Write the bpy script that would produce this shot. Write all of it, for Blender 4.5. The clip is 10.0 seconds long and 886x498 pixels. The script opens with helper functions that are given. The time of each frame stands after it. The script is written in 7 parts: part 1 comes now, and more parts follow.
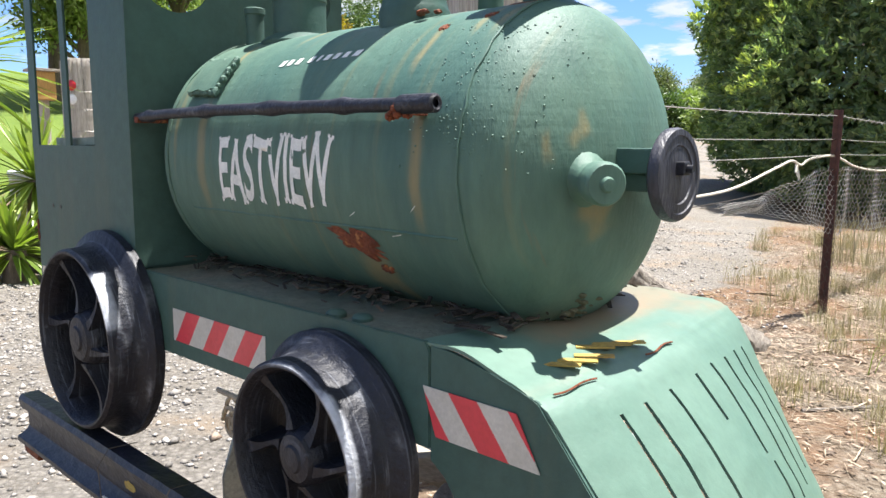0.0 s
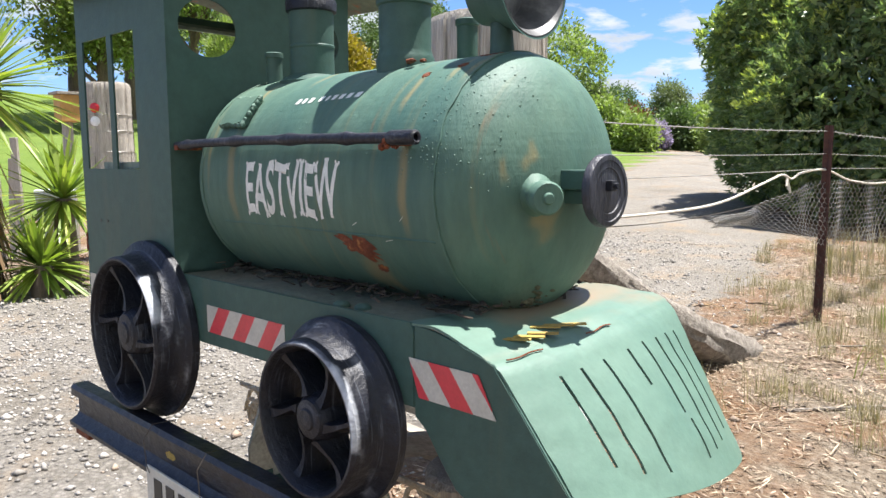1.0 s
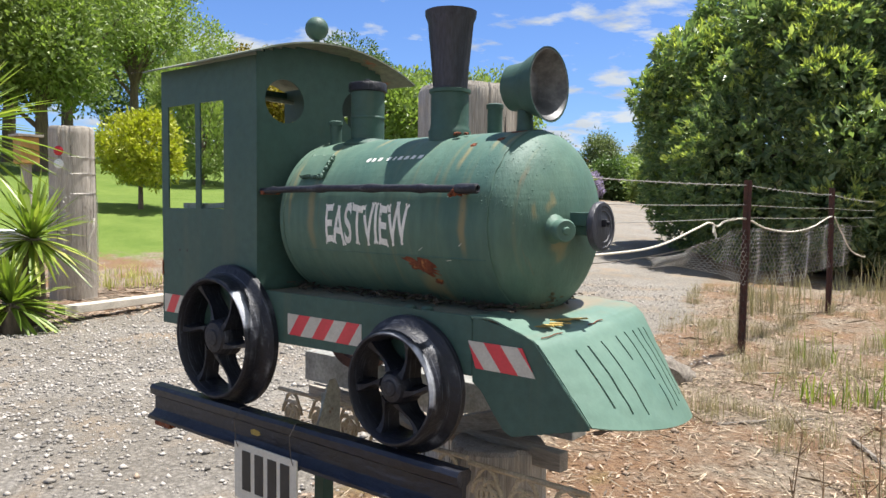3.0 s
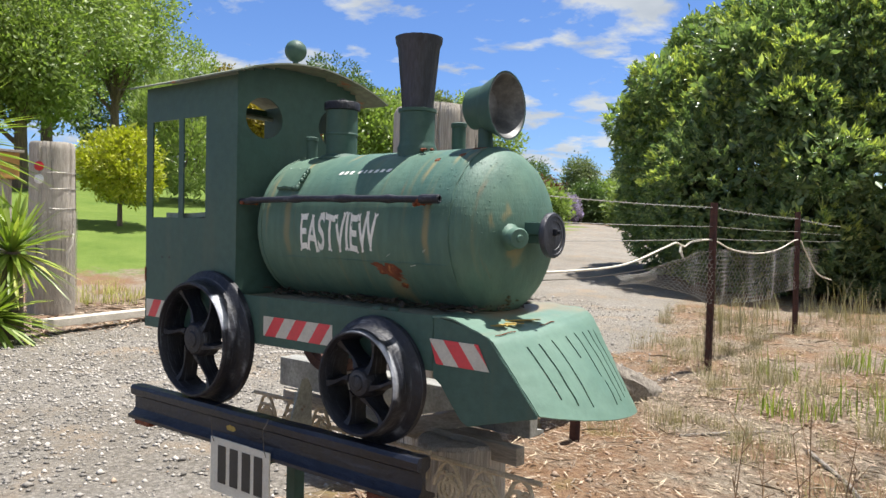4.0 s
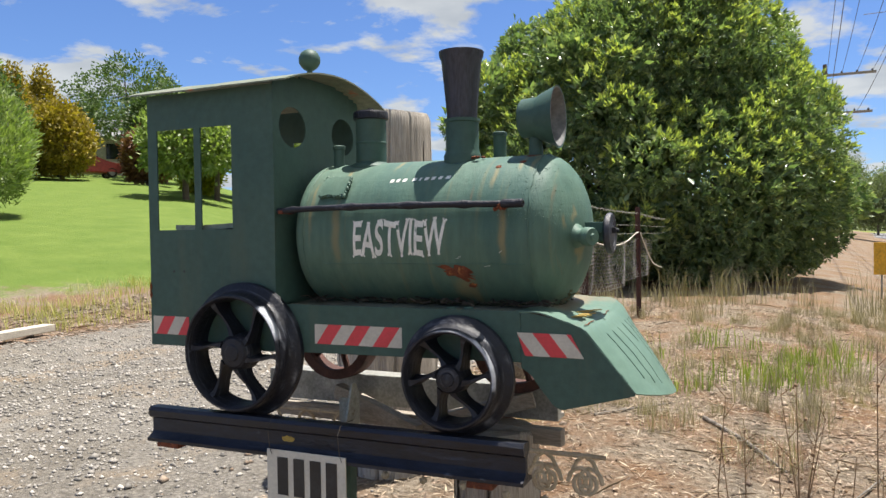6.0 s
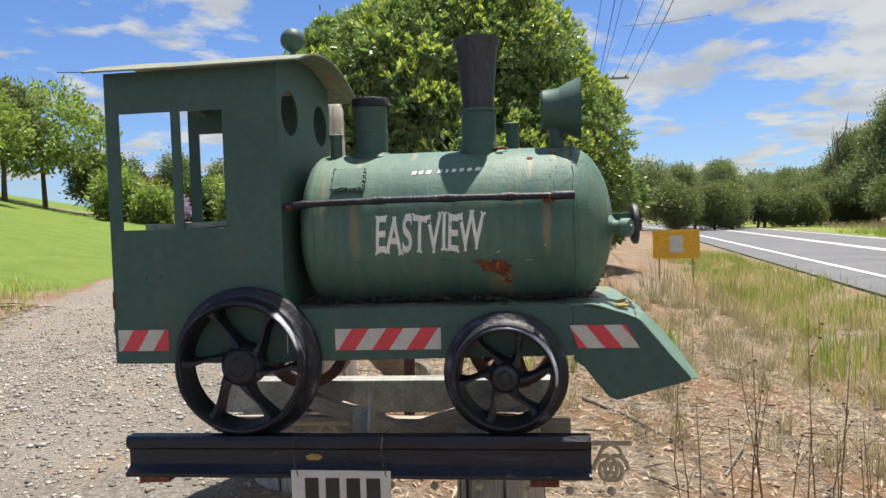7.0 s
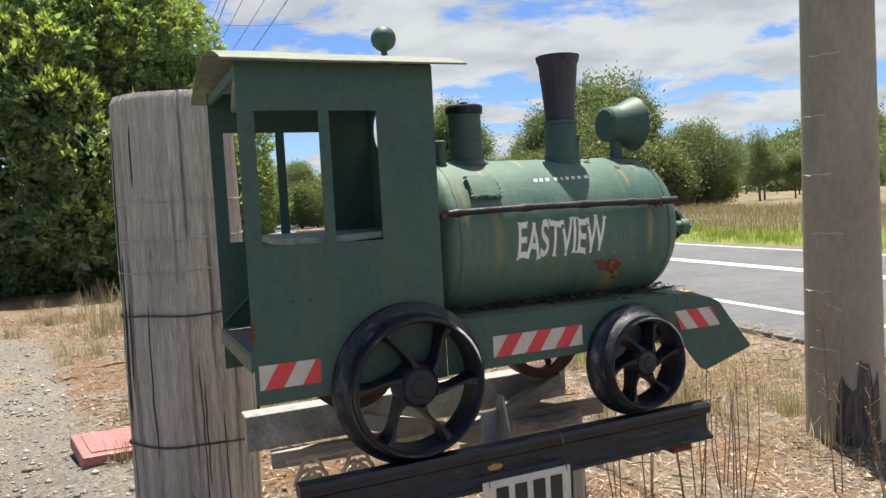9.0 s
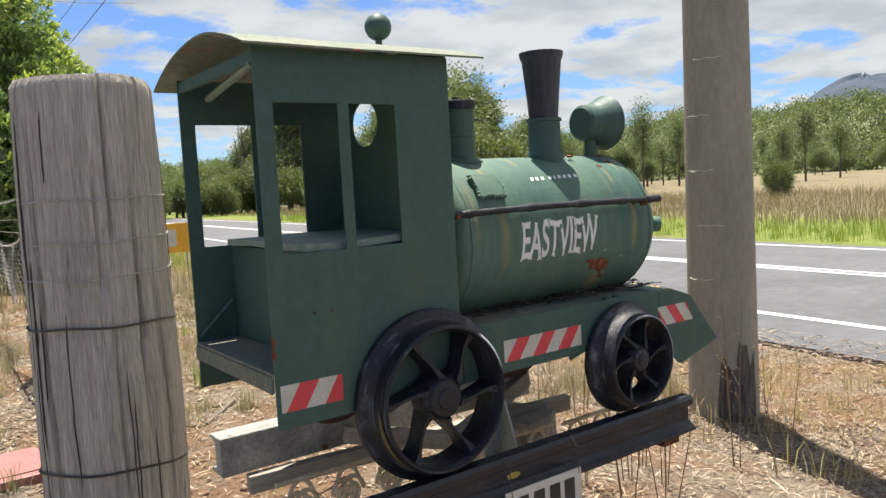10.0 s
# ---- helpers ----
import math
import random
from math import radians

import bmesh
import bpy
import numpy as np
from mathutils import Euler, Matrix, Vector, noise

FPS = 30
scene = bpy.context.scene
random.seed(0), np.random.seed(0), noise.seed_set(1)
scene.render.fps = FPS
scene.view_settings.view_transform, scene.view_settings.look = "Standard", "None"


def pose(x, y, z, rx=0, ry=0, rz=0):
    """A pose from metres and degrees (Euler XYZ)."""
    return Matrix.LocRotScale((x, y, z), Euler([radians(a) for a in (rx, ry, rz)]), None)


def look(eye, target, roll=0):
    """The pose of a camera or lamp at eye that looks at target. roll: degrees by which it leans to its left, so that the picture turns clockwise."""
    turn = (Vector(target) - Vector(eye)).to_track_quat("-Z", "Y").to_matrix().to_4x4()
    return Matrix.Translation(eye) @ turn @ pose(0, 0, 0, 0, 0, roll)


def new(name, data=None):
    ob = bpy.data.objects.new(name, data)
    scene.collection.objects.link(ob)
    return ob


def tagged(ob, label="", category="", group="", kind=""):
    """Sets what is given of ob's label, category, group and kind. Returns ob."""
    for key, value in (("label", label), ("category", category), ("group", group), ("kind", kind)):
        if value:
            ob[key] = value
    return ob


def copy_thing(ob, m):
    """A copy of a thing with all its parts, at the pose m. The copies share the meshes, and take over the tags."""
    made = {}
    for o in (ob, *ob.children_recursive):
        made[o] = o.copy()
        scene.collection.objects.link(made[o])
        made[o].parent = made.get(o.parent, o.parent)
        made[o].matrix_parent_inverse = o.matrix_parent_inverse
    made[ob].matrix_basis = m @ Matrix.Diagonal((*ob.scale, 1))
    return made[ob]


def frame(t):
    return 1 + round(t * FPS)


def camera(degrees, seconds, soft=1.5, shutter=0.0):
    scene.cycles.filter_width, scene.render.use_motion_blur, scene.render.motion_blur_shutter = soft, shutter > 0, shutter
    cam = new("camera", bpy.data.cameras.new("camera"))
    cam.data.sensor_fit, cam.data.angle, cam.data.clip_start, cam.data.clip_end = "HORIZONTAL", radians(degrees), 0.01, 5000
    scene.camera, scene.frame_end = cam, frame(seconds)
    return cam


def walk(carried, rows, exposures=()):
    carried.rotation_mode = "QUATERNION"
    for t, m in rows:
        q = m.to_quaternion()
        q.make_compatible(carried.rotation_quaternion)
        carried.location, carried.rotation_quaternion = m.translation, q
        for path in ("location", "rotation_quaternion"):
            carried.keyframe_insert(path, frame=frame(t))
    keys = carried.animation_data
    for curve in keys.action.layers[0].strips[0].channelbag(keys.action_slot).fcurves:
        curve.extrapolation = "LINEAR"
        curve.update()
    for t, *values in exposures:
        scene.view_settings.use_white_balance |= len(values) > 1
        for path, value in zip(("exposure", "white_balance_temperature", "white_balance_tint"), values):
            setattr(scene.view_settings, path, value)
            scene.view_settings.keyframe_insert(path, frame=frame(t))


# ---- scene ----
cam = camera(60.8, 10.0)
PATH = [
    (0, (0.013, -0.037, 1.035), (-1.34, 1.409, 0.755), 0.3),
    (0.5, (0.089, -0.089, 1.04), (-1.285, 1.341, 0.777), 0.1),
    (1, (0.189, -0.163, 1.046), (-1.194, 1.262, 0.807), -0.2),
    (1.5, (0.233, -0.274, 1.037), (-1.136, 1.168, 0.827), -0.4),
    (2, (0.26, -0.448, 1.036), (-1.075, 1.03, 0.853), -0.2),
    (2.5, (0.272, -0.567, 1.034), (-1.021, 0.951, 0.885), 0.1),
    (3, (0.336, -0.62, 1.041), (-0.927, 0.927, 0.925), 0.6),
    (4.5, (0.459, -0.72, 1.006), (-0.725, 0.891, 0.974), 1.1),
    (5, (0.374, -0.774, 1.006), (-0.725, 0.897, 0.99), 0.6),
    (5.5, (0.179, -0.991, 1.003), (-0.781, 0.763, 0.989), 0.2),
    (6, (0.011, -1.077, 1.014), (-0.797, 0.752, 0.966), -0.8),
    (7.3, (-0.769, -1.203, 1.035), (-0.852, 0.793, 0.961), -2.1),
    (7.5, (-0.901, -1.229, 1.046), (-0.877, 0.769, 0.971), -2.3),
    (8, (-1.181, -1.21, 1.057), (-0.874, 0.764, 0.962), -2.9),
    (8.5, (-1.476, -1.09, 1.083), (-0.908, 0.825, 0.978), -3.2),
    (9, (-1.807, -1.009, 1.095), (-0.997, 0.815, 0.974), -3.1),
    (9.5, (-1.99, -0.888, 1.105), (-0.973, 0.829, 0.962), -3.1),
    (10, (-2.078, -0.756, 1.133), (-0.913, 0.861, 0.967), -3.1),
]
walk(cam, [(t, look(eye, target, roll)) for t, eye, target, roll in PATH], [(0, 1.56, 6300, 12), (2, 1.28, 6350, 12), (4.5, 1.09, 6500, 11), (7.5, 0.99, 6700, 11), (8.5, 1.07, 6750, 10.5), (10, 1.16, 6800, 10)])

# ---- world and sun ----
SUN_EL = radians(75.5)
SUN_DIR = Vector((0.45 * math.cos(SUN_EL), 0.89 * math.cos(SUN_EL), math.sin(SUN_EL))).normalized()
world = bpy.data.worlds.new("world")
scene.world = world
world.use_nodes = True
wn, wl = world.node_tree.nodes, world.node_tree.links
wn.clear()
w_out = wn.new("ShaderNodeOutputWorld")
w_bg = wn.new("ShaderNodeBackground")
w_bg.inputs["Strength"].default_value = 0.093
w_sky = wn.new("ShaderNodeTexSky")
w_sky.sky_type = "NISHITA"
w_sky.sun_disc = False
w_sky.sun_elevation = SUN_EL
w_sky.sun_rotation = math.atan2(SUN_DIR.x, SUN_DIR.y)
w_sky.air_density, w_sky.dust_density, w_sky.ozone_density = 1.0, 0.35, 1.6
w_tc = wn.new("ShaderNodeTexCoord")
w_sep = wn.new("ShaderNodeSeparateXYZ")
wl.new(w_tc.outputs["Generated"], w_sep.inputs[0])
w_h = wn.new("ShaderNodeMath")
w_h.operation = "ADD"
w_h.inputs[1].default_value = 0.16
wl.new(w_sep.outputs["Z"], w_h.inputs[0])
w_hm = wn.new("ShaderNodeMath")
w_hm.operation = "MAXIMUM"
w_hm.inputs[1].default_value = 0.05
wl.new(w_h.outputs[0], w_hm.inputs[0])
w_comb = wn.new("ShaderNodeCombineXYZ")
for axis in ("X", "Y"):
    dv = wn.new("ShaderNodeMath")
    dv.operation = "DIVIDE"
    wl.new(w_sep.outputs[axis], dv.inputs[0])
    wl.new(w_hm.outputs[0], dv.inputs[1])
    wl.new(dv.outputs[0], w_comb.inputs[axis])
w_n = wn.new("ShaderNodeTexNoise")
w_n.inputs["Scale"].default_value = 1.9
w_n.inputs["Detail"].default_value = 9.0
w_n.inputs["Roughness"].default_value = 0.58
w_n.inputs["Distortion"].default_value = 0.2
wl.new(w_comb.outputs[0], w_n.inputs["Vector"])
# more cloud towards the east, clearer in the north-west
w_bias = wn.new("ShaderNodeMath")
w_bias.operation = "MULTIPLY_ADD"
w_bias.inputs[1].default_value = 1.0
w_east = wn.new("ShaderNodeMath")
w_east.operation, w_east.use_clamp = "MULTIPLY", True
w_east.inputs[1].default_value = 0.9
wl.new(w_sep.outputs["X"], w_east.inputs[0])
w_over = wn.new("ShaderNodeMath")
w_over.operation, w_over.use_clamp = "MULTIPLY", True
wl.new(w_east.outputs[0], w_over.inputs[0])
wl.new(w_sep.outputs["Z"], w_over.inputs[1])
wl.new(w_over.outputs[0], w_bias.inputs[0])
wl.new(w_n.outputs["Fac"], w_bias.inputs[2])
w_ramp = wn.new("ShaderNodeValToRGB")
w_ramp.color_ramp.elements[0].position, w_ramp.color_ramp.elements[1].position = 0.500, 0.570
wl.new(w_bias.outputs[0], w_ramp.inputs[0])
w_n2 = wn.new("ShaderNodeTexNoise")
w_n2.inputs["Scale"].default_value = 2.6
w_n2.inputs["Detail"].default_value = 6.0
wl.new(w_comb.outputs[0], w_n2.inputs["Vector"])
w_cr = wn.new("ShaderNodeValToRGB")
w_cr.color_ramp.elements[0].color, w_cr.color_ramp.elements[1].color = (2.6, 2.85, 3.05, 1), (3.7, 3.9, 3.95, 1)
w_cr.color_ramp.elements[0].position, w_cr.color_ramp.elements[1].position = 0.36, 0.58
wl.new(w_n2.outputs["Fac"], w_cr.inputs[0])
w_mix = wn.new("ShaderNodeMix")
w_mix.data_type = "RGBA"
w_fac = wn.new("ShaderNodeMath")
w_fac.operation = "MULTIPLY"
w_fac.inputs[1].default_value = 0.92
wl.new(w_ramp.outputs[0], w_fac.inputs[0])
wl.new(w_fac.outputs[0], w_mix.inputs["Factor"])
w_tint = wn.new("ShaderNodeMix")
w_tint.data_type, w_tint.blend_type = "RGBA", "MULTIPLY"
w_tint.inputs["Factor"].default_value = 1.0
w_tint.inputs[7].default_value = (0.41, 0.54, 0.78, 1)
wl.new(w_sky.outputs[0], w_tint.inputs[6])
wl.new(w_tint.outputs[2], w_mix.inputs[6])
wl.new(w_cr.outputs[0], w_mix.inputs[7])
wl.new(w_mix.outputs[2], w_bg.inputs["Color"])
wl.new(w_bg.outputs[0], w_out.inputs[0])
sun_data = bpy.data.lights.new("sun", "SUN")
sun_data.energy, sun_data.angle, sun_data.color = 5.0, radians(0.53), (1.0, 0.955, 0.88)
sun = new("sun", sun_data)
sun.matrix_world = look(SUN_DIR * 50, (0, 0, 0))


# ---- materials ----
def surf(name, base, alt=None, scale=8.0, rough=0.6, metal=0.0, bump=0.15, bump_scale=60.0, spot=None, spot_scale=12.0, spot_at=0.62,
         stretch=(1, 1, 1), fine=0.25, coat=0.0, island=0.0, spec=0.5, stain=None, streaks=(), ripple=None):
    """A painted or natural surface: two tones over a broad noise, a fine grain, optional spots of a third tone, relief."""
    m = bpy.data.materials.new(name)
    m.use_nodes = True
    n, l = m.node_tree.nodes, m.node_tree.links
    p = n["Principled BSDF"]
    p.inputs["Metallic"].default_value = metal
    p.inputs["Coat Weight"].default_value = coat
    p.inputs["Specular IOR Level"].default_value = spec
    tc = n.new("ShaderNodeTexCoord")
    mp = n.new("ShaderNodeMapping")
    mp.inputs["Scale"].default_value = stretch
    l.new(tc.outputs["Object"], mp.inputs[0])

    def nz(s, detail=5.0):
        t = n.new("ShaderNodeTexNoise")
        t.inputs["Scale"].default_value, t.inputs["Detail"].default_value = s, detail
        t.inputs["Roughness"].default_value = 0.62
        l.new(mp.outputs[0], t.inputs["Vector"])
        return t

    def mix(fac, a, b, mode="MIX"):
        x = n.new("ShaderNodeMix")
        x.data_type, x.blend_type = "RGBA", mode
        for sock, v in ((x.inputs["Factor"], fac), (x.inputs[6], a), (x.inputs[7], b)):
            if isinstance(v, (int, float)):
                sock.default_value = v
            elif isinstance(v, tuple):
                sock.default_value = (*v, 1)
            else:
                l.new(v, sock)
        return x.outputs[2]

    def ramp(src, a, b):
        r = n.new("ShaderNodeValToRGB")
        r.color_ramp.elements[0].position, r.color_ramp.elements[1].position = a, b
        l.new(src, r.inputs[0])
        return r.outputs[0]

    broad = nz(scale)
    col = mix(ramp(broad.outputs["Fac"], 0.35, 0.68), base, alt or base)
    grain = nz(scale * 9, 4.0)
    if fine:
        g = n.new("ShaderNodeMapRange")
        g.inputs["From Min"].default_value, g.inputs["From Max"].default_value = 0.3, 0.7
        g.inputs["To Min"].default_value, g.inputs["To Max"].default_value = 1.0 - fine, 1.0 + fine
        l.new(grain.outputs["Fac"], g.inputs["Value"])
        col = mix(1.0, col, g.outputs[0], "MULTIPLY")
    if island:
        geo = n.new("ShaderNodeNewGeometry")
        g = n.new("ShaderNodeMapRange")
        g.inputs["To Min"].default_value, g.inputs["To Max"].default_value = 1.0 - island, 1.0 + island
        l.new(geo.outputs["Random Per Island"], g.inputs["Value"])
        col = mix(1.0, col, g.outputs[0], "MULTIPLY")
    if spot:
        sp = nz(spot_scale, 8.0)
        col = mix(ramp(sp.outputs["Fac"], spot_at, spot_at + 0.06), col, spot)
    for tone, along, lo, hi, amount in streaks:
        m2 = n.new("ShaderNodeMapping")
        m2.inputs["Scale"].default_value = along
        l.new(tc.outputs["Object"], m2.inputs[0])
        t2 = n.new("ShaderNodeTexNoise")
        t2.inputs["Scale"].default_value, t2.inputs["Detail"].default_value, t2.inputs["Roughness"].default_value = 1.0, 5.0, 0.6
        l.new(m2.outputs[0], t2.inputs["Vector"])
        f2 = n.new("ShaderNodeMath")
        f2.operation = "MULTIPLY"
        f2.inputs[1].default_value = amount
        l.new(ramp(t2.outputs["Fac"], lo, hi), f2.inputs[0])
        col = mix(f2.outputs[0], col, tone)
    if stain:
        at = n.new("ShaderNodeAttribute")
        at.attribute_name = "stain"
        k1 = n.new("ShaderNodeMath")
        k1.operation = "MULTIPLY_ADD"
        k1.inputs[1].default_value, k1.inputs[2].default_value = -0.8, 0.40
        l.new(nz(scale * 7, 7.0).outputs["Fac"], k1.inputs[0])
        k2 = n.new("ShaderNodeMath")
        k2.operation = "MULTIPLY_ADD"
        k2.inputs[1].default_value = 1.1
        l.new(at.outputs["Fac"], k2.inputs[0])
        l.new(k1.outputs[0], k2.inputs[2])
        k3 = n.new("ShaderNodeMath")
        k3.operation = "MULTIPLY"
        k3.use_clamp = True
        l.new(k2.outputs[0], k3.inputs[0])
        l.new(ramp(at.outputs["Fac"], 0.02, 0.35), k3.inputs[1])
        col = mix(k3.outputs[0], col, stain)
    l.new(col, p.inputs["Base Color"])
    rr = n.new("ShaderNodeMapRange")
    rr.inputs["To Min"].default_value, rr.inputs["To Max"].default_value = max(0.03, rough - 0.12), min(1.0, rough + 0.12)
    l.new(broad.outputs["Fac"], rr.inputs["Value"])
    l.new(rr.outputs[0], p.inputs["Roughness"])
    if bump:
        b = n.new("ShaderNodeBump")
        b.inputs["Strength"].default_value = bump
        b.inputs["Distance"].default_value = 0.01
        h = nz(bump_scale, 4.0)
        l.new(h.outputs["Fac"], b.inputs["Height"])
        if ripple:
            m3 = n.new("ShaderNodeMapping")
            m3.inputs["Scale"].default_value = ripple
            l.new(tc.outputs["Object"], m3.inputs[0])
            t3 = n.new("ShaderNodeTexNoise")
            t3.inputs["Scale"].default_value, t3.inputs["Detail"].default_value = 1.0, 3.0
            l.new(m3.outputs[0], t3.inputs["Vector"])
            b3 = n.new("ShaderNodeBump")
            b3.inputs["Strength"].default_value, b3.inputs["Distance"].default_value = 0.10, 0.005
            l.new(t3.outputs["Fac"], b3.inputs["Height"])
            l.new(b3.outputs[0], b.inputs["Normal"])
        l.new(b.outputs[0], p.inputs["Normal"])
    return m


def leafy(name, dark, light, through_=0.35, rough=0.45, top=None):
    """Leaves: each its own tone, a soft shine, some light through the blade."""
    m = bpy.data.materials.new(name)
    m.use_nodes = True
    n, l = m.node_tree.nodes, m.node_tree.links
    p = n["Principled BSDF"]
    geo = n.new("ShaderNodeNewGeometry")
    r = n.new("ShaderNodeValToRGB")
    r.color_ramp.elements[0].color, r.color_ramp.elements[1].color = (*dark, 1), (*light, 1)
    if top:
        r.color_ramp.elements[1].position = 0.8
        e = r.color_ramp.elements.new(0.96)
        e.color = (*top, 1)
    l.new(geo.outputs["Random Per Island"], r.inputs[0])
    l.new(r.outputs[0], p.inputs["Base Color"])
    p.inputs["Roughness"].default_value = rough
    tr = n.new("ShaderNodeBsdfTranslucent")
    hue = n.new("ShaderNodeMix")
    hue.data_type, hue.blend_type = "RGBA", "MULTIPLY"
    hue.inputs["Factor"].default_value = 1.0
    hue.inputs[7].default_value = (1.25, 1.4, 0.6, 1)
    l.new(r.outputs[0], hue.inputs[6])
    l.new(hue.outputs[2], tr.inputs["Color"])
    ms = n.new("ShaderNodeMixShader")
    ms.inputs[0].default_value = through_
    l.new(p.outputs[0], ms.inputs[1])
    l.new(tr.outputs[0], ms.inputs[2])
    l.new(ms.outputs[0], n["Material Output"].inputs[0])
    return m


def glassy(name, colour, rough=0.05):
    m = bpy.data.materials.new(name)
    m.use_nodes = True
    p = m.node_tree.nodes["Principled BSDF"]
    p.inputs["Base Color"].default_value = (*colour, 1)
    p.inputs["Roughness"].default_value = rough
    return m


GREEN = surf("green_enamel", (0.040, 0.087, 0.071), (0.053, 0.101, 0.082), 5, 0.56, spec=0.35, bump=0.10, bump_scale=140, fine=0.12,
             spot=(0.16, 0.20, 0.14), spot_scale=30, spot_at=0.73, streaks=(((0.075, 0.105, 0.075), (16, 16, 1.6), 0.56, 0.74, 0.6),))
BOILER = surf("weathered_green_enamel", (0.064, 0.131, 0.100), (0.104, 0.172, 0.127), 4, 0.62, spec=0.38, bump=0.14, bump_scale=130, fine=0.14,
              spot=(0.20, 0.24, 0.15), spot_scale=16, spot_at=0.70, stretch=(1.6, 1, 0.35), stain=(0.25, 0.205, 0.095),
              streaks=(((0.036, 0.100, 0.088), (7, 3, 2.2), 0.46, 0.66, 0.6), ((0.165, 0.165, 0.085), (30, 2.2, 1.8), 0.58, 0.74, 0.55),
                       ((0.20, 0.10, 0.045), (46, 3, 2.6), 0.68, 0.78, 0.6)), ripple=(9, 9, 110))
DECK = surf("dusty_green_deck", (0.10, 0.13, 0.10), (0.19, 0.165, 0.12), 9, 0.8, bump=0.3, bump_scale=90, fine=0.25,
            spot=(0.16, 0.075, 0.04), spot_scale=14, spot_at=0.66)
COW = surf("faded_green_enamel", (0.088, 0.160, 0.124), (0.107, 0.182, 0.141), 7, 0.5, bump=0.06, bump_scale=120, fine=0.08,
           spot=(0.17, 0.22, 0.16), spot_scale=70, spot_at=0.74, stain=(0.22, 0.165, 0.105))
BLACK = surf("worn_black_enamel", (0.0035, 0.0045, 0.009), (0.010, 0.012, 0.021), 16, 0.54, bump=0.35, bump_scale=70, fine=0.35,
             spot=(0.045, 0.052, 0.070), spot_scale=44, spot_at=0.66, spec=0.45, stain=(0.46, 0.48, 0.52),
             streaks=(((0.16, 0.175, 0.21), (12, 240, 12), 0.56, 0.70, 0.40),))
RAILBLACK = surf("rail_black_enamel", (0.0035, 0.0045, 0.009), (0.010, 0.013, 0.026), 14, 0.46, bump=0.4, bump_scale=60, fine=0.4, stretch=(0.5, 1, 1),
                 spot=(0.075, 0.085, 0.11), spot_scale=26, spot_at=0.66, streaks=(((0.07, 0.08, 0.12), (5, 60, 90), 0.60, 0.74, 0.30), ((0.07, 0.045, 0.03), (9, 14, 20), 0.66, 0.74, 0.7)))
BRUSHED = surf("brushed_black_paint", (0.008, 0.009, 0.015), (0.040, 0.042, 0.058), 26, 0.5, bump=0.35, bump_scale=80, fine=0.4, stretch=(1, 1, 0.15),
               streaks=(((0.12, 0.11, 0.12), (40, 40, 5), 0.60, 0.70, 0.45),))
WHITE = surf("white_lettering_paint", (0.78, 0.78, 0.74), (0.62, 0.64, 0.60), 40, 0.6, bump=0.2, bump_scale=120, fine=0.15,
             spot=(0.10, 0.16, 0.12), spot_scale=75, spot_at=0.66)
RED = surf("red_reflective_tape", (0.62, 0.045, 0.065), (0.54, 0.04, 0.05), 20, 0.35, bump=0.05, bump_scale=400, fine=0.08)
SILVER = surf("white_reflective_tape", (0.52, 0.50, 0.44), (0.45, 0.43, 0.37), 30, 0.4, bump=0.05, bump_scale=400, fine=0.1)
RUST = surf("flaking_rust", (0.20, 0.055, 0.020), (0.10, 0.028, 0.012), 45, 0.9, bump=0.8, bump_scale=90, fine=0.45,
            spot=(0.38, 0.16, 0.05), spot_scale=60, spot_at=0.60)
YELLOW = surf("old_yellow_paint", (0.40, 0.28, 0.06), (0.28, 0.18, 0.05), 30, 0.7, bump=0.3, bump_scale=100)
SMEAR = surf("rubbed_yellow_paint", (0.17, 0.13, 0.03), (0.02, 0.02, 0.02), 70, 0.6, bump=0.3, bump_scale=100, fine=0.3)
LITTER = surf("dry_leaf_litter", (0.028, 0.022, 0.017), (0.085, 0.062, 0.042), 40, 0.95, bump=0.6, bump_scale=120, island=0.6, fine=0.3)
PLATE = surf("white_plate", (0.60, 0.58, 0.50), (0.50, 0.48, 0.42), 14, 0.6, bump=0.1, bump_scale=100, fine=0.1, spot=(0.25, 0.2, 0.14), spot_scale=30, spot_at=0.72)
INK = surf("black_print", (0.012, 0.012, 0.012), (0.03, 0.03, 0.03), 20, 0.5, bump=0.0)
POSTWOOD = surf("weathered_grey_timber", (0.47, 0.425, 0.37), (0.33, 0.295, 0.255), 5, 0.9, bump=0.9, bump_scale=26, fine=0.35, stretch=(6, 6, 0.28),
                spot=(0.035, 0.03, 0.028), spot_scale=9, spot_at=0.66)
GALV = surf("galvanised_steel", (0.36, 0.36, 0.335), (0.21, 0.21, 0.19), 14, 0.55, metal=0.3, bump=0.1, bump_scale=60, spot=(0.16, 0.06, 0.025), spot_scale=11, spot_at=0.64)
OLDTIMBER = surf("sawn_grey_timber", (0.38, 0.34, 0.285), (0.25, 0.215, 0.175), 7, 0.9, bump=0.5, bump_scale=40, stretch=(0.3, 5, 5), fine=0.25)
LACE = surf("cream_cast_iron", (0.50, 0.44, 0.33), (0.38, 0.31, 0.21), 20, 0.7, bump=0.3, bump_scale=80, spot=(0.18, 0.08, 0.04), spot_scale=22, spot_at=0.66)
WIRE = surf("fence_wire", (0.42, 0.41, 0.39), (0.28, 0.26, 0.24), 30, 0.5, metal=0.5, bump=0.0)
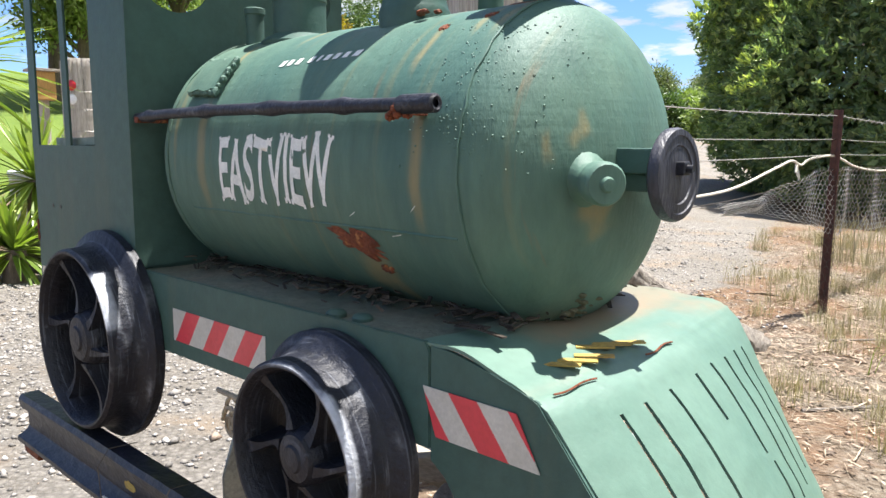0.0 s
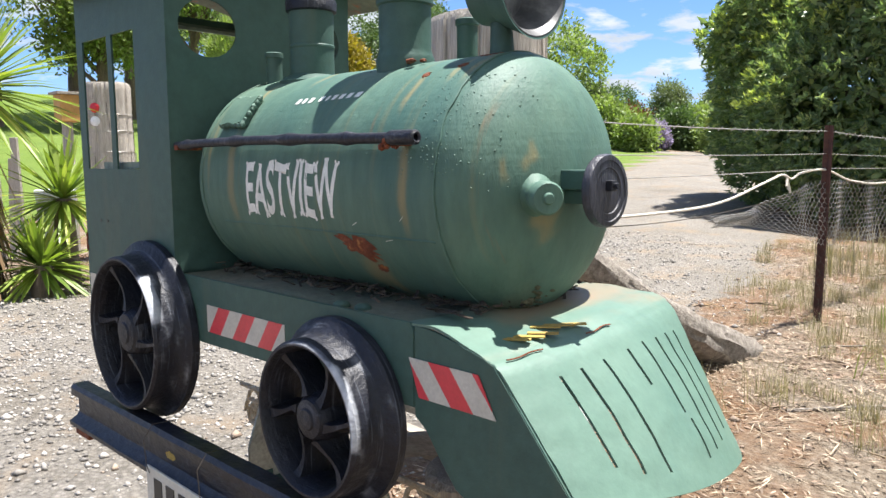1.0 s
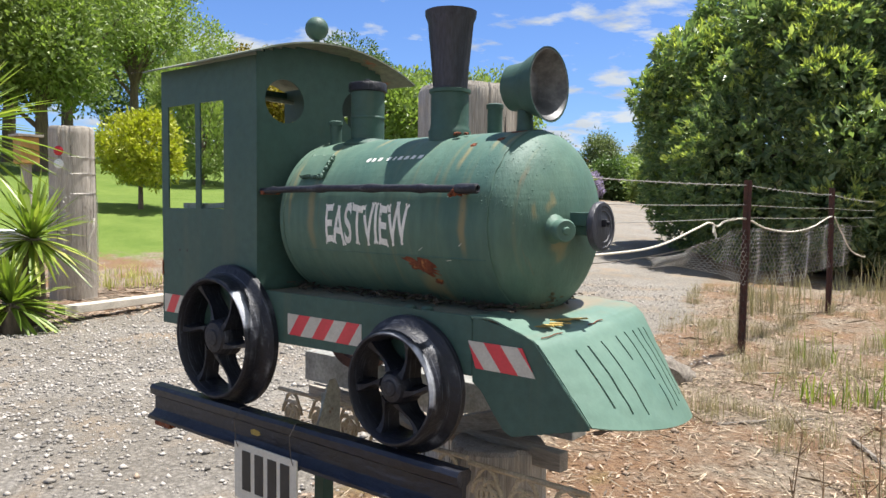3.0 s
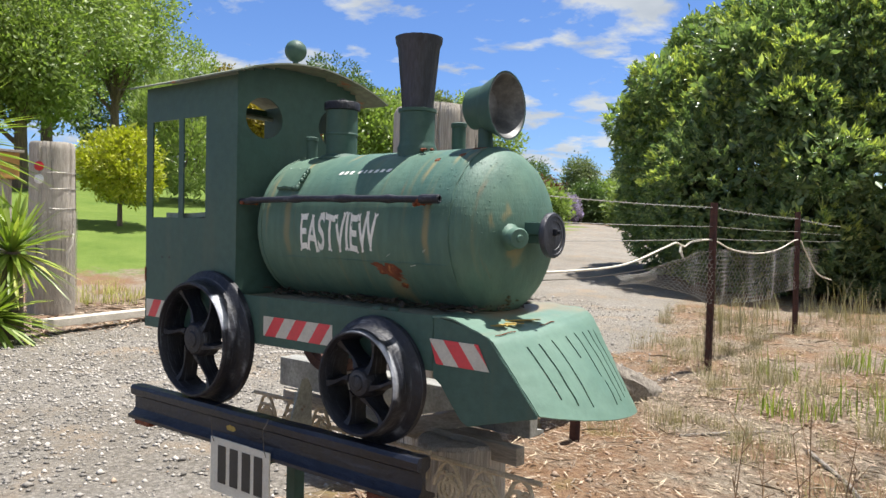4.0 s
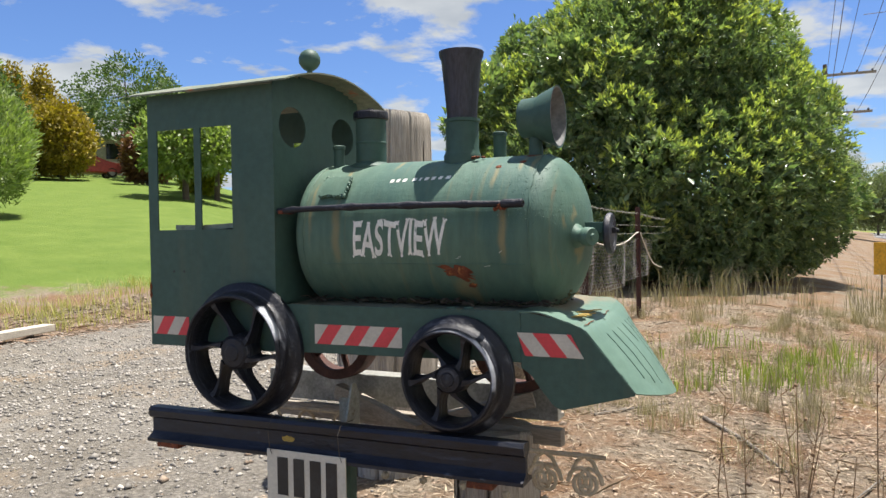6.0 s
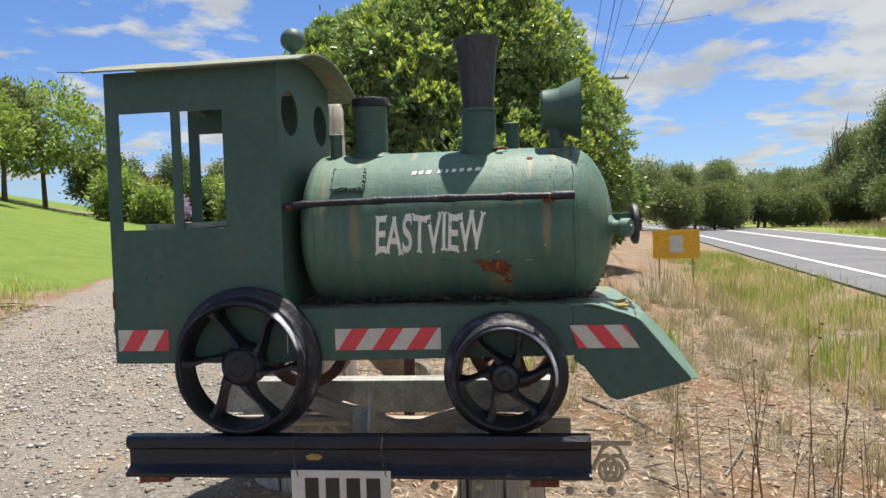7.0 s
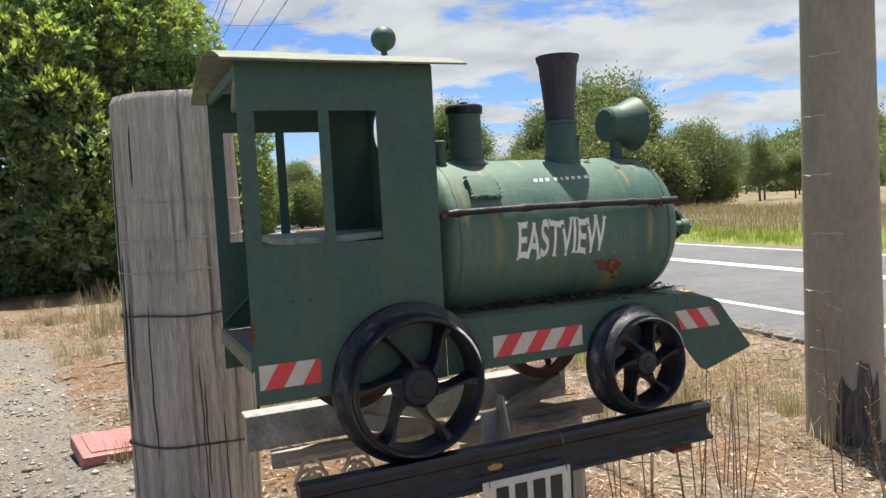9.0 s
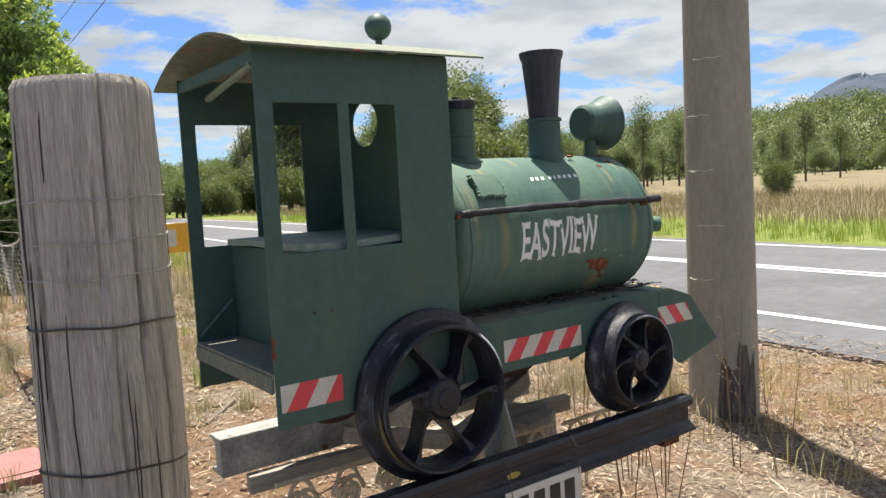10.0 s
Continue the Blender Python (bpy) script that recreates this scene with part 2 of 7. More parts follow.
DARKWIRE = surf("dark_tie_wire", (0.06, 0.055, 0.05), (0.10, 0.08, 0.06), 30, 0.6, metal=0.5, bump=0.0)
ROPE = surf("white_rope", (0.66, 0.62, 0.54), (0.52, 0.48, 0.40), 40, 0.9, bump=0.6, bump_scale=200)
PICKET = surf("rusty_star_picket", (0.085, 0.032, 0.022), (0.05, 0.022, 0.018), 20, 0.8, bump=0.4, bump_scale=60, fine=0.3)
CONCRETE = surf("grey_concrete", (0.31, 0.28, 0.22), (0.25, 0.225, 0.175), 4, 0.85, bump=0.25, bump_scale=40, fine=0.14, stretch=(1, 1, 0.35))
SCORCH = surf("black_scorch", (0.03, 0.028, 0.024), (0.16, 0.14, 0.11), 26, 0.95, bump=0.2, bump_scale=60, fine=0.4, stretch=(2, 2, 0.25))
LINE = surf("road_line_paint", (0.72, 0.72, 0.70), (0.58, 0.58, 0.56), 6, 0.7, bump=0.1, bump_scale=120, fine=0.15)
ASPHALT = surf("asphalt", (0.105, 0.108, 0.116), (0.082, 0.085, 0.092), 0.6, 0.85, bump=0.35, bump_scale=160, fine=0.16)
BARK = surf("grey_brown_bark", (0.17, 0.13, 0.10), (0.09, 0.07, 0.055), 9, 0.95, bump=0.7, bump_scale=30, stretch=(3, 3, 0.4), fine=0.3)
LOGBARK = surf("grey_split_log", (0.27, 0.24, 0.205), (0.10, 0.085, 0.07), 9, 0.95, bump=0.9, bump_scale=26, stretch=(0.5, 4, 4), fine=0.35)


# ---- mesh helpers ----
def quiet(bm):
    bmesh.ops.recalc_face_normals(bm, faces=bm.faces)
    return bm


def part(name, bm, material, parent=None, label="", smooth=False, kind="", fix=True):
    """Links a bmesh, in world metres, as one mesh object under a thing or part."""
    if fix:
        quiet(bm)
    me = bpy.data.meshes.new(name)
    bm.to_mesh(me)
    bm.free()
    return mesh_part(name, me, material, parent, label, smooth, kind)


def mesh_part(name, me, material, parent=None, label="", smooth=False, kind=""):
    for m in material if isinstance(material, (list, tuple)) else [material]:
        me.materials.append(m)
    if smooth:
        me.polygons.foreach_set("use_smooth", [True] * len(me.polygons))
        me.set_sharp_from_angle(angle=radians(smooth if smooth is not True else 40))
    ob = new(name, me)
    if parent:
        ob.parent = parent
        ob.matrix_parent_inverse = Matrix.Identity(4) if parent.parent else parent.matrix_basis.inverted()
    if label or kind:
        tagged(ob, label=label, kind=kind)
    return ob


def stain(ob, amount):
    """Stores how strongly the surface is stained or rubbed at each vertex: amount(place) from 0 to 1."""
    me = ob.data
    me.attributes.new("stain", "FLOAT", "POINT").data.foreach_set("value", [amount(v.co) for v in me.vertices])


def thing(name, base, label, category, group="", kind=""):
    ob = new(name)
    ob.empty_display_size = 0.1
    ob.location = base
    ob.matrix_basis = Matrix.Translation(base)
    return tagged(ob, label, category, group, kind)


def box(bm, lo, hi, bevel=0.0, m=None):
    lo, hi = Vector(lo), Vector(hi)
    r = bmesh.ops.create_cube(bm, size=1.0, matrix=Matrix.Translation((lo + hi) / 2) @ Matrix.Diagonal((*(hi - lo), 1)))
    vs = r["verts"]
    if bevel:
        es = list({e for v in vs for e in v.link_edges})
        r = bmesh.ops.bevel(bm, geom=es, offset=bevel, segments=2, affect="EDGES", profile=0.6)
        vs = r["verts"]
    if m is not None:
        bmesh.ops.transform(bm, matrix=m, verts=vs)
    return vs


def frame_of(axis):
    z = Vector(axis).normalized()
    x = z.cross(Vector((0, 0, 1)) if abs(z.z) < 0.9 else Vector((1, 0, 0))).normalized()
    return x, z.cross(x), z


def sweep(bm, pts, radii, seg=8, caps=True, rough=0.0, rng=None, turn=0.0):
    """A tube through the points with a radius at each."""
    pts = [Vector(p) for p in pts]
    if isinstance(radii, (int, float)):
        radii = [radii] * len(pts)
    rings = []
    x = None
    for i, p in enumerate(pts):
        d = (pts[min(i + 1, len(pts) - 1)] - pts[max(i - 1, 0)]).normalized()
        if x is None:
            x, y, _ = frame_of(d)
        else:
            x = (x - d * x.dot(d)).normalized()
            y = d.cross(x)
        ring = []
        for k in range(seg):
            a = 2 * math.pi * k / seg + turn
            r = radii[i] * (1 + (rng.uniform(-rough, rough) if rng else 0))
            ring.append(bm.verts.new(p + (x * math.cos(a) + y * math.sin(a)) * r))
        rings.append(ring)
    for a, b in zip(rings, rings[1:]):
        for k in range(seg):
            bm.faces.new((a[k], a[(k + 1) % seg], b[(k + 1) % seg], b[k]))
    if caps:
        bm.faces.new(rings[0][::-1])
        bm.faces.new(rings[-1])
    return rings


def lathe(bm, prof, origin, axis=(0, 0, 1), seg=32, arc=None, closed=False):
    """Turns a profile of (radius, height) about an axis. arc: start and end angle in degrees."""
    x, y, z = frame_of(axis)
    o = Vector(origin)
    full = arc is None
    n = seg if full else seg + 1
    a0, a1 = (0, 360) if full else arc
    rings = []
    for r, h in prof:
        if r < 1e-6 and full:
            rings.append([bm.verts.new(o + z * h)])
        else:
            rings.append([bm.verts.new(o + z * h + (x * math.cos(t) + y * math.sin(t)) * r)
                          for t in [radians(a0 + (a1 - a0) * k / seg) for k in range(n)]])
    pairs = list(zip(rings, rings[1:])) + ([(rings[-1], rings[0])] if closed else [])
    for a, b in pairs:
        for k in range(seg):
            j = (k + 1) % n
            if len(a) == 1 and len(b) == 1:
                continue
            if len(a) == 1:
                bm.faces.new((a[0], b[j], b[k]))
            elif len(b) == 1:
                bm.faces.new((a[k], a[j], b[0]))
            else:
                bm.faces.new((a[k], a[j], b[j], b[k]))
    return rings


def prism(bm, pts2, plane, lo, hi, bevel=0.0):
    """Extrudes a polygon given in the two other axes, along the named axis from lo to hi."""
    def at(p, h):
        return {"y": (p[0], h, p[1]), "x": (h, p[0], p[1]), "z": (p[0], p[1], h)}[plane]
    a = [bm.verts.new(at(p, lo)) for p in pts2]
    b = [bm.verts.new(at(p, hi)) for p in pts2]
    fs = [bm.faces.new(a), bm.faces.new(b[::-1])]
    for k in range(len(a)):
        j = (k + 1) % len(a)
        fs.append(bm.faces.new((a[j], a[k], b[k], b[j])))
    if bevel:
        es = list({e for f in fs for e in f.edges})
        bmesh.ops.bevel(bm, geom=es, offset=bevel, segments=2, affect="EDGES")


def sheet_with_holes(bm, us, vs, inside, at, thick):
    """A plate over the grid us x vs, left open where inside(u, v) is false; at(u, v, w) gives the place, w the depth."""
    vert = {}

    def v(i, j, w):
        if (i, j, w) not in vert:
            vert[i, j, w] = bm.verts.new(at(us[i], vs[j], w))
        return vert[i, j, w]
    cell = {(i, j): inside((us[i] + us[i + 1]) / 2, (vs[j] + vs[j + 1]) / 2) for i in range(len(us) - 1) for j in range(len(vs) - 1)}
    for (i, j), ok in cell.items():
        if not ok:
            continue
        bm.faces.new((v(i, j, 0), v(i + 1, j, 0), v(i + 1, j + 1, 0), v(i, j + 1, 0)))
        bm.faces.new((v(i, j, thick), v(i, j + 1, thick), v(i + 1, j + 1, thick), v(i + 1, j, thick)))
        for di, dj, a, b in ((-1, 0, (i, j), (i, j + 1)), (1, 0, (i + 1, j), (i + 1, j + 1)), (0, -1, (i, j), (i + 1, j)), (0, 1, (i, j + 1), (i + 1, j + 1))):
            if not cell.get((i + di, j + dj), False):
                bm.faces.new((v(*a, 0), v(*b, 0), v(*b, thick), v(*a, thick)))


def smooth01(x):
    x = min(1.0, max(0.0, x))
    return x * x * (3 - 2 * x)


def text_mesh(body, shear=0.0, offset=0.0, res=3):
    cu = bpy.data.curves.new("writing", "FONT")
    cu.body, cu.shear, cu.offset, cu.resolution_u = body, shear, offset, res
    cu.align_x, cu.align_y = "LEFT", "BOTTOM"
    ob = bpy.data.objects.new("writing", cu)
    scene.collection.objects.link(ob)
    bpy.context.view_layer.update()
    me = bpy.data.meshes.new_from_object(ob.evaluated_get(bpy.context.evaluated_depsgraph_get()))
    bpy.data.objects.remove(ob)
    bpy.data.curves.remove(cu)
    return me


# ---- ground and road ----
def road_x(y):
    """The near edge line of the road."""
    return 5.0 + 0.09 * y - 0.0009 * max(0.0, y - 45) ** 2 + 0.0004 * min(0.0, y + 20) ** 2


def ground_z(x, y):
    z = -0.40 * smooth01((x - 0.09 * (y - 2) + 0.9) / 3.0)
    r = math.hypot(x, y)
    az = math.degrees(math.atan2(y, x))
    if y > 0 and r > 8:
        s = 0.045 * smooth01((az - 100) / 18) + 0.062 * smooth01((az - 121) / 15)
        s *= 1 - smooth01((az - 170) / 10)
        z += s * (min(r, 60) - 8) * smooth01((r - 8) / 8)
    return z


DRIVE = [(-4.2, -6.0), (-4.0, -2.0), (-4.1, 2.0), (-4.55, 6.0), (-5.8, 11.0), (-8.4, 17.0), (-12.3, 26.0), (-17.0, 34.5), (-30.0, 40.0)]


def drive_edge(x, y):
    """Distance from the middle of the drive, in half widths."""
    best = 1e9
    for i, (a, b) in enumerate(zip(DRIVE, DRIVE[1:])):
        ax, ay, bx, by = *a, *b
        t = max(0.0, min(1.0, ((x - ax) * (bx - ax) + (y - ay) * (by - ay)) / ((bx - ax) ** 2 + (by - ay) ** 2)))
        half = (2.3, 2.3, 2.2, 1.95)[min(i, 3)] if i < 4 else 1.75
        best = min(best, math.hypot(x - ax - t * (bx - ax), y - ay - t * (by - ay)) / half)
    return best


def ticks(lo, hi, step, far, grow):
    out = list(np.arange(lo, hi + step / 2, step))
    s = step
    while out[-1] < far:
        s *= grow
        out.append(out[-1] + s)
    s = step
    while out[0] > -far:
        s *= grow
        out.insert(0, out[0] - s)
    return out


GX, GY = ticks(-9.0, 7.0, 0.11, 2600, 1.22), ticks(-3.0, 12.0, 0.11, 2600, 1.22)
gverts, gdrive, glawn, gfield = [], [], [], []
for gy in GY:
    for gx in GX:
        z = ground_z(gx, gy)
        r = math.hypot(gx, gy)
        u = gx - road_x(gy)
        if r < 30:
            z += 0.035 * (noise.noise((gx * 0.9, gy * 0.9, 0)) + 0.4 * noise.noise((gx * 4, gy * 4, 3))) * (1 - smooth01((u + 1.9) / 0.7))
        if -1.6 < u < 7.4:
            z -= 0.05
        gverts.append((gx, gy, z))
        d = drive_edge(gx, gy)
        az = math.degrees(math.atan2(gy, gx)) % 360
        gdrive.append(1 - smooth01((d - 0.85) / 0.35))
        lawn = smooth01((az - 112) / 4) * (1 - smooth01((az - 178) / 4)) * smooth01((r - 9.5) / 5.0) * smooth01((d - 1.0) / 0.12)
        glawn.append(lawn)
        gfield.append(smooth01((u - 6.8) / 0.4) - 2 * smooth01((u - 12.5) / 4.0) * 0.5 + 2 * smooth01((u - 12.5) / 4.0))
nx = len(GX)
gfaces = [(j * nx + i, j * nx + i + 1, (j + 1) * nx + i + 1, (j + 1) * nx + i) for j in range(len(GY) - 1) for i in range(nx - 1)]
gme = bpy.data.meshes.new("ground")
gme.from_pydata(gverts, [], gfaces)
for key, values in (("drive", gdrive), ("lawn", glawn), ("field", gfield)):
    gme.attributes.new(key, "FLOAT", "POINT").data.foreach_set("value", values)


def ground_material():
    m = bpy.data.materials.new("ground_cover")
    m.use_nodes = True
    n, l = m.node_tree.nodes, m.node_tree.links
    p = n["Principled BSDF"]
    p.inputs["Roughness"].default_value = 0.95
    p.inputs["Specular IOR Level"].default_value = 0.2
    tc = n.new("ShaderNodeTexCoord")

    def nz(s, detail=6.0, rough=0.65):
        t = n.new("ShaderNodeTexNoise")
        t.inputs["Scale"].default_value, t.inputs["Detail"].default_value, t.inputs["Roughness"].default_value = s, detail, rough
        l.new(tc.outputs["Object"], t.inputs["Vector"])
        return t.outputs["Fac"]

    def vor(s, out="Color"):
        t = n.new("ShaderNodeTexVoronoi")
        t.inputs["Scale"].default_value = s
        l.new(tc.outputs["Object"], t.inputs["Vector"])
        return t.outputs[out]

    def ramp(src, *stops):
        r = n.new("ShaderNodeValToRGB")
        while len(r.color_ramp.elements) < len(stops):
            r.color_ramp.elements.new(0.5)
        for e, (pos, c) in zip(r.color_ramp.elements, stops):
            e.position = pos
            e.color = (*c, 1) if isinstance(c, tuple) else (c, c, c, 1)
        l.new(src, r.inputs[0])
        return r.outputs[0]

    def mix(fac, a, b, mode="MIX"):
        x = n.new("ShaderNodeMix")
        x.data_type, x.blend_type = "RGBA", mode
        for sock, v in ((x.inputs["Factor"], fac), (x.inputs[6], a), (x.inputs[7], b)):
            if isinstance(v, (int, float)):
                sock.default_value = v
            elif isinstance(v, tuple):
                sock.default_value = (*v, 1)
            else:
                l.new(v, sock)
        return x.outputs[2]

    def att(key):
        a = n.new("ShaderNodeAttribute")
        a.attribute_name = key
        return a.outputs["Fac"]

    def math_(op, a, b):
        x = n.new("ShaderNodeMath")
        x.operation = op
        for s, v in zip(x.inputs, (a, b)):
            if isinstance(v, (int, float)):
                s.default_value = v
            else:
                l.new(v, s)
        return x.outputs[0]

    stones = ramp(math_("ADD", vor(48, "Distance"), 0.0), (0.0, 1.15), (0.75, 0.55))
    tone = mix(0.35, ramp(nz(0.8), (0.3, (0.205, 0.182, 0.150)), (0.7, (0.285, 0.265, 0.235))), ramp(vor(48), (0.0, 0.1), (1.0, 0.9)), "SOFT_LIGHT")
    gravel = mix(0.8, tone, stones, "MULTIPLY")
    gravel = mix(ramp(nz(1.7), (0.52, 0.0), (0.66, 0.75)), gravel, (0.25, 0.195, 0.138))
    straw = ramp(nz(30, 9, 0.82), (0.34, (0.052, 0.040, 0.030)), (0.48, (0.182, 0.145, 0.106)), (0.64, (0.325, 0.28, 0.22)))
    straw = mix(ramp(nz(1.3), (0.43, 0.0), (0.58, 0.85)), straw, ramp(nz(40), (0.35, (0.12, 0.06, 0.033)), (0.65, (0.24, 0.145, 0.08))))
    straw = mix(ramp(nz(1.3, 4), (0.60, 0.0), (0.72, 0.4)), straw, (0.17, 0.18, 0.045))
    lawn = ramp(nz(1.2, 9, 0.75), (0.3, (0.085, 0.142, 0.022)), (0.7, (0.148, 0.205, 0.042)))
    lawn2 = mix(0.5, lawn, ramp(nz(30, 4), (0.3, 0.6), (0.7, 1.2)), "MULTIPLY")
    field = ramp(nz(0.35, 9, 0.8), (0.3, (0.15, 0.125, 0.075)), (0.7, (0.22, 0.185, 0.115)))
    green = ramp(nz(2.0, 8), (0.3, (0.12, 0.165, 0.035)), (0.7, (0.20, 0.225, 0.06)))
    jag = math_("MULTIPLY", math_("SUBTRACT", nz(3.5, 8, 0.7), 0.5), 1.3)
    col = straw
    col = mix(ramp(math_("ADD", att("drive"), jag), (0.35, 0.0), (0.65, 1.0)), col, gravel)
    col = mix(ramp(math_("ADD", att("lawn"), math_("MULTIPLY", jag, 0.7)), (0.4, 0.0), (0.6, 1.0)), col, lawn2)
    col = mix(ramp(att("field"), (0.3, 0.0), (0.7, 1.0)), col, green)
    half = math_("MULTIPLY", att("field"), 0.5)
    col = mix(ramp(math_("ADD", half, math_("MULTIPLY", jag, 0.3)), (0.6, 0.0), (0.85, 1.0)), col, field)
    l.new(col, p.inputs["Base Color"])
    b = n.new("ShaderNodeBump")
    b.inputs["Strength"].default_value, b.inputs["Distance"].default_value = 0.9, 0.02
    l.new(math_("SUBTRACT", nz(38, 8, 0.8), math_("MULTIPLY", vor(48, "Distance"), 0.6)), b.inputs["Height"])
    l.new(b.outputs[0], p.inputs["Normal"])
    return m


gme.materials.append(ground_material())
gme.polygons.foreach_set("use_smooth", [True] * len(gme.polygons))
ground = tagged(new("ground", gme), "dry straw, gravel drive and green lawn on sloping ground", "ground", kind="structure")


def ribbon(name, u0, u1, z, material, parent=None, label="", y0=-150.0, y1=420.0, thick=0.05, camber=0.0):
    bm = bmesh.new()
    prev = None
    y = y0
    while y <= y1:
        row = []
        for u, dz in ((u0, -thick), (u0, 0), ((u0 + u1) / 2, camber), (u1, 0), (u1, -thick)):
            row.append(bm.verts.new((road_x(y) + u, y, z + dz)))
        if prev:
            for k in range(4):
                bm.faces.new((prev[k], prev[k + 1], row[k + 1], row[k]))
        prev = row
        y += 1.5 if abs(y) < 60 else 6
    return part(name, bm, material, parent, label, kind="" if parent else "structure")


road = ribbon("road", -1.15, 6.95, -0.405, ASPHALT, y0=-150)
tagged(road, "grey asphalt country road with white lines", "road", kind="structure")
for nm, u, w in (("edge_line", 0.0, 0.13), ("centre_line", 3.28, 0.11), ("centre_line", 3.52, 0.11), ("edge_line", 6.45, 0.12)):
    ribbon(nm, u - w / 2, u + w / 2, -0.400, LINE, road, thick=0.003)


# ---- the locomotive letterbox ----
CY, CZ, CR = 0.708, 1.007, 0.188          # boiler axis and radius
SIDE, FAR = 0.492, 0.915                 # outer faces of the cab and frame
train = thing("locomotive_letterbox", (-0.95, 0.70, 0.56), "small green steam locomotive letterbox of welded scrap steel", "letterbox")


def on_boiler(x, a, lift=0.0):
    """A place on the near flank of the boiler: a degrees above its middle."""
    r = CR
    if x > -0.500:
        s = min(1.0, (x + 0.500) / 0.107)
        r = CR * math.sqrt(max(0.0, 1 - s * s))
    r += lift
    return Vector((x, CY - r * math.cos(radians(a)), CZ + r * math.sin(radians(a))))


# boiler: a tank with domed ends, a welded seam and a ridge of drips
bm = bmesh.new()
prof = [(0.0, -1.145)]
for k in range(1, 13):
    t = math.pi / 2 * k / 12
    prof.append((CR * math.sin(t), -1.088 - 0.057 * math.cos(t)))
prof += [(CR, -1.08 + 0.0062 * k) for k in range(94)]
for k in range(1, 33):
    t = math.pi / 2 * k / 32
    prof.append((CR * math.cos(t) if k < 32 else 0.0, -0.500 + 0.107 * math.sin(t)))
lathe(bm, [(r, h) for r, h in prof], (0, CY, CZ), (1, 0, 0), 144)
for v in bm.verts:
    n = noise.noise(v.co * 9) * 0.0012 + noise.noise(v.co * 30) * 0.0006
    d = Vector((0, v.co.y - CY, v.co.z - CZ))
    if d.length > 0.02:
        v.co += d.normalized() * n
boiler = part("boiler", bm, BOILER, train, "faded green tank with rust streaks", smooth=70)
RUNS = ((-0.585, 46, 0.006, 14), (-0.530, 62, 0.005, 12), (-0.520, 80, 0.020, 8), (-0.500, 66, 0.006, 18), (-0.985, 2, 0.012, 24), (-0.550, 2, 0.009, 22), (-0.985, 52, 0.006, 14),
        (-0.640, -48, 0.014, 16), (-0.662, -44, 0.024, 12), (-0.410, 24, 0.0030, 12), (-0.424, 10, 0.0026, 8), (-0.404, -34, 0.005, 20), (-0.86, 70, 0.005, 12),
        (-1.06, 20, 0.005, 26), (-0.80, -66, 0.12, 8), (-0.56, -68, 0.10, 8))


def boiler_stain(p):
    a = math.degrees(math.atan2(p.z - CZ, CY - p.y))
    best = 0.0
    for x, a0, w, h in RUNS:
        dx = (p.x - x - 0.0015 * math.sin(a * 0.3)) / w
        da = (a - a0) / h
        if abs(dx) < 3 and abs(da) < 2.2:
            best = max(best, math.exp(-dx * dx) * math.exp(-(da * da) ** 1.5) * 0.66)
    return best


stain(boiler, boiler_stain)
# weld beads
rng = random.Random(3)
for x in (-0.490, -1.080):
    bm = bmesh.new()
    sweep(bm, [Vector((x + rng.uniform(-0.002, 0.002), CY + (CR + 0.0005) * math.cos(a), CZ + (CR + 0.0005) * math.sin(a))) for a in [2 * math.pi * k / 90 for k in range(91)]], 0.0012, 6, caps=False)
    part("weld_seam", bm, BOILER, boiler, smooth=True)
bm = bmesh.new()
sweep(bm, [on_boiler(-1.03 + 0.53 * k / 30, -22 + rng.uniform(-0.15, 0.15), 0.0005) for k in range(31)], 0.0016, 5)
part("weld_seam", bm, BOILER, boiler, smooth=True)
# blisters in the old paint
bm = bmesh.new()
for k in range(420):
    cluster = k < 260
    x = rng.gauss(-0.495, 0.026) if cluster else rng.uniform(-0.90, -0.42)
    a = rng.uniform(5, 70) if cluster else rng.uniform(-10, 80)
    r = rng.uniform(0.0008, 0.0019)
    lift = -0.0008
    c = on_boiler(x, a, lift)
    bmesh.ops.create_icosphere(bm, subdivisions=1, radius=r, matrix=Matrix.Translation(c))
tagged(part("blistered_paint", bm, BOILER, boiler, smooth=True), kind="stuff")


def wrapped(name, outline, material, parent, label="", lift=0.0012, res=10):
    """A thin patch on the boiler: the outline is in x and degrees above the middle; filled and bent round."""
    cx = sum(p[0] for p in outline) / len(outline)
    ca = sum(p[1] for p in outline) / len(outline)
    bm = bmesh.new()
    rings = []
    for s in (1.0, 0.75, 0.5, 0.25):
        rings.append([bm.verts.new(on_boiler(cx + (x - cx) * s, ca + (a - ca) * s, lift if s < 1 else 0.0002)) for x, a in outline])
    c = bm.verts.new(on_boiler(cx, ca, lift))
    n = len(outline)
    for a, b in zip(rings, rings[1:]):
        for k in range(n):
            bm.faces.new((a[k], a[(k + 1) % n], b[(k + 1) % n], b[k]))
    for k in range(n):
        bm.faces.new((rings[-1][k], rings[-1][(k + 1) % n], c))
    return part(name, bm, material, parent, label, smooth=60)


def blot(cx, ca, rx, ra, seed, n=26, jag=0.3, lean=0.0):
    r = random.Random(seed)
    out = []
    for k in range(n):
        t = 2 * math.pi * k / n
        s = 1 + r.uniform(-jag, jag)
        a = ra * math.sin(t) * s
        out.append((cx + rx * math.cos(t) * s + lean * a, ca + a))
    return out


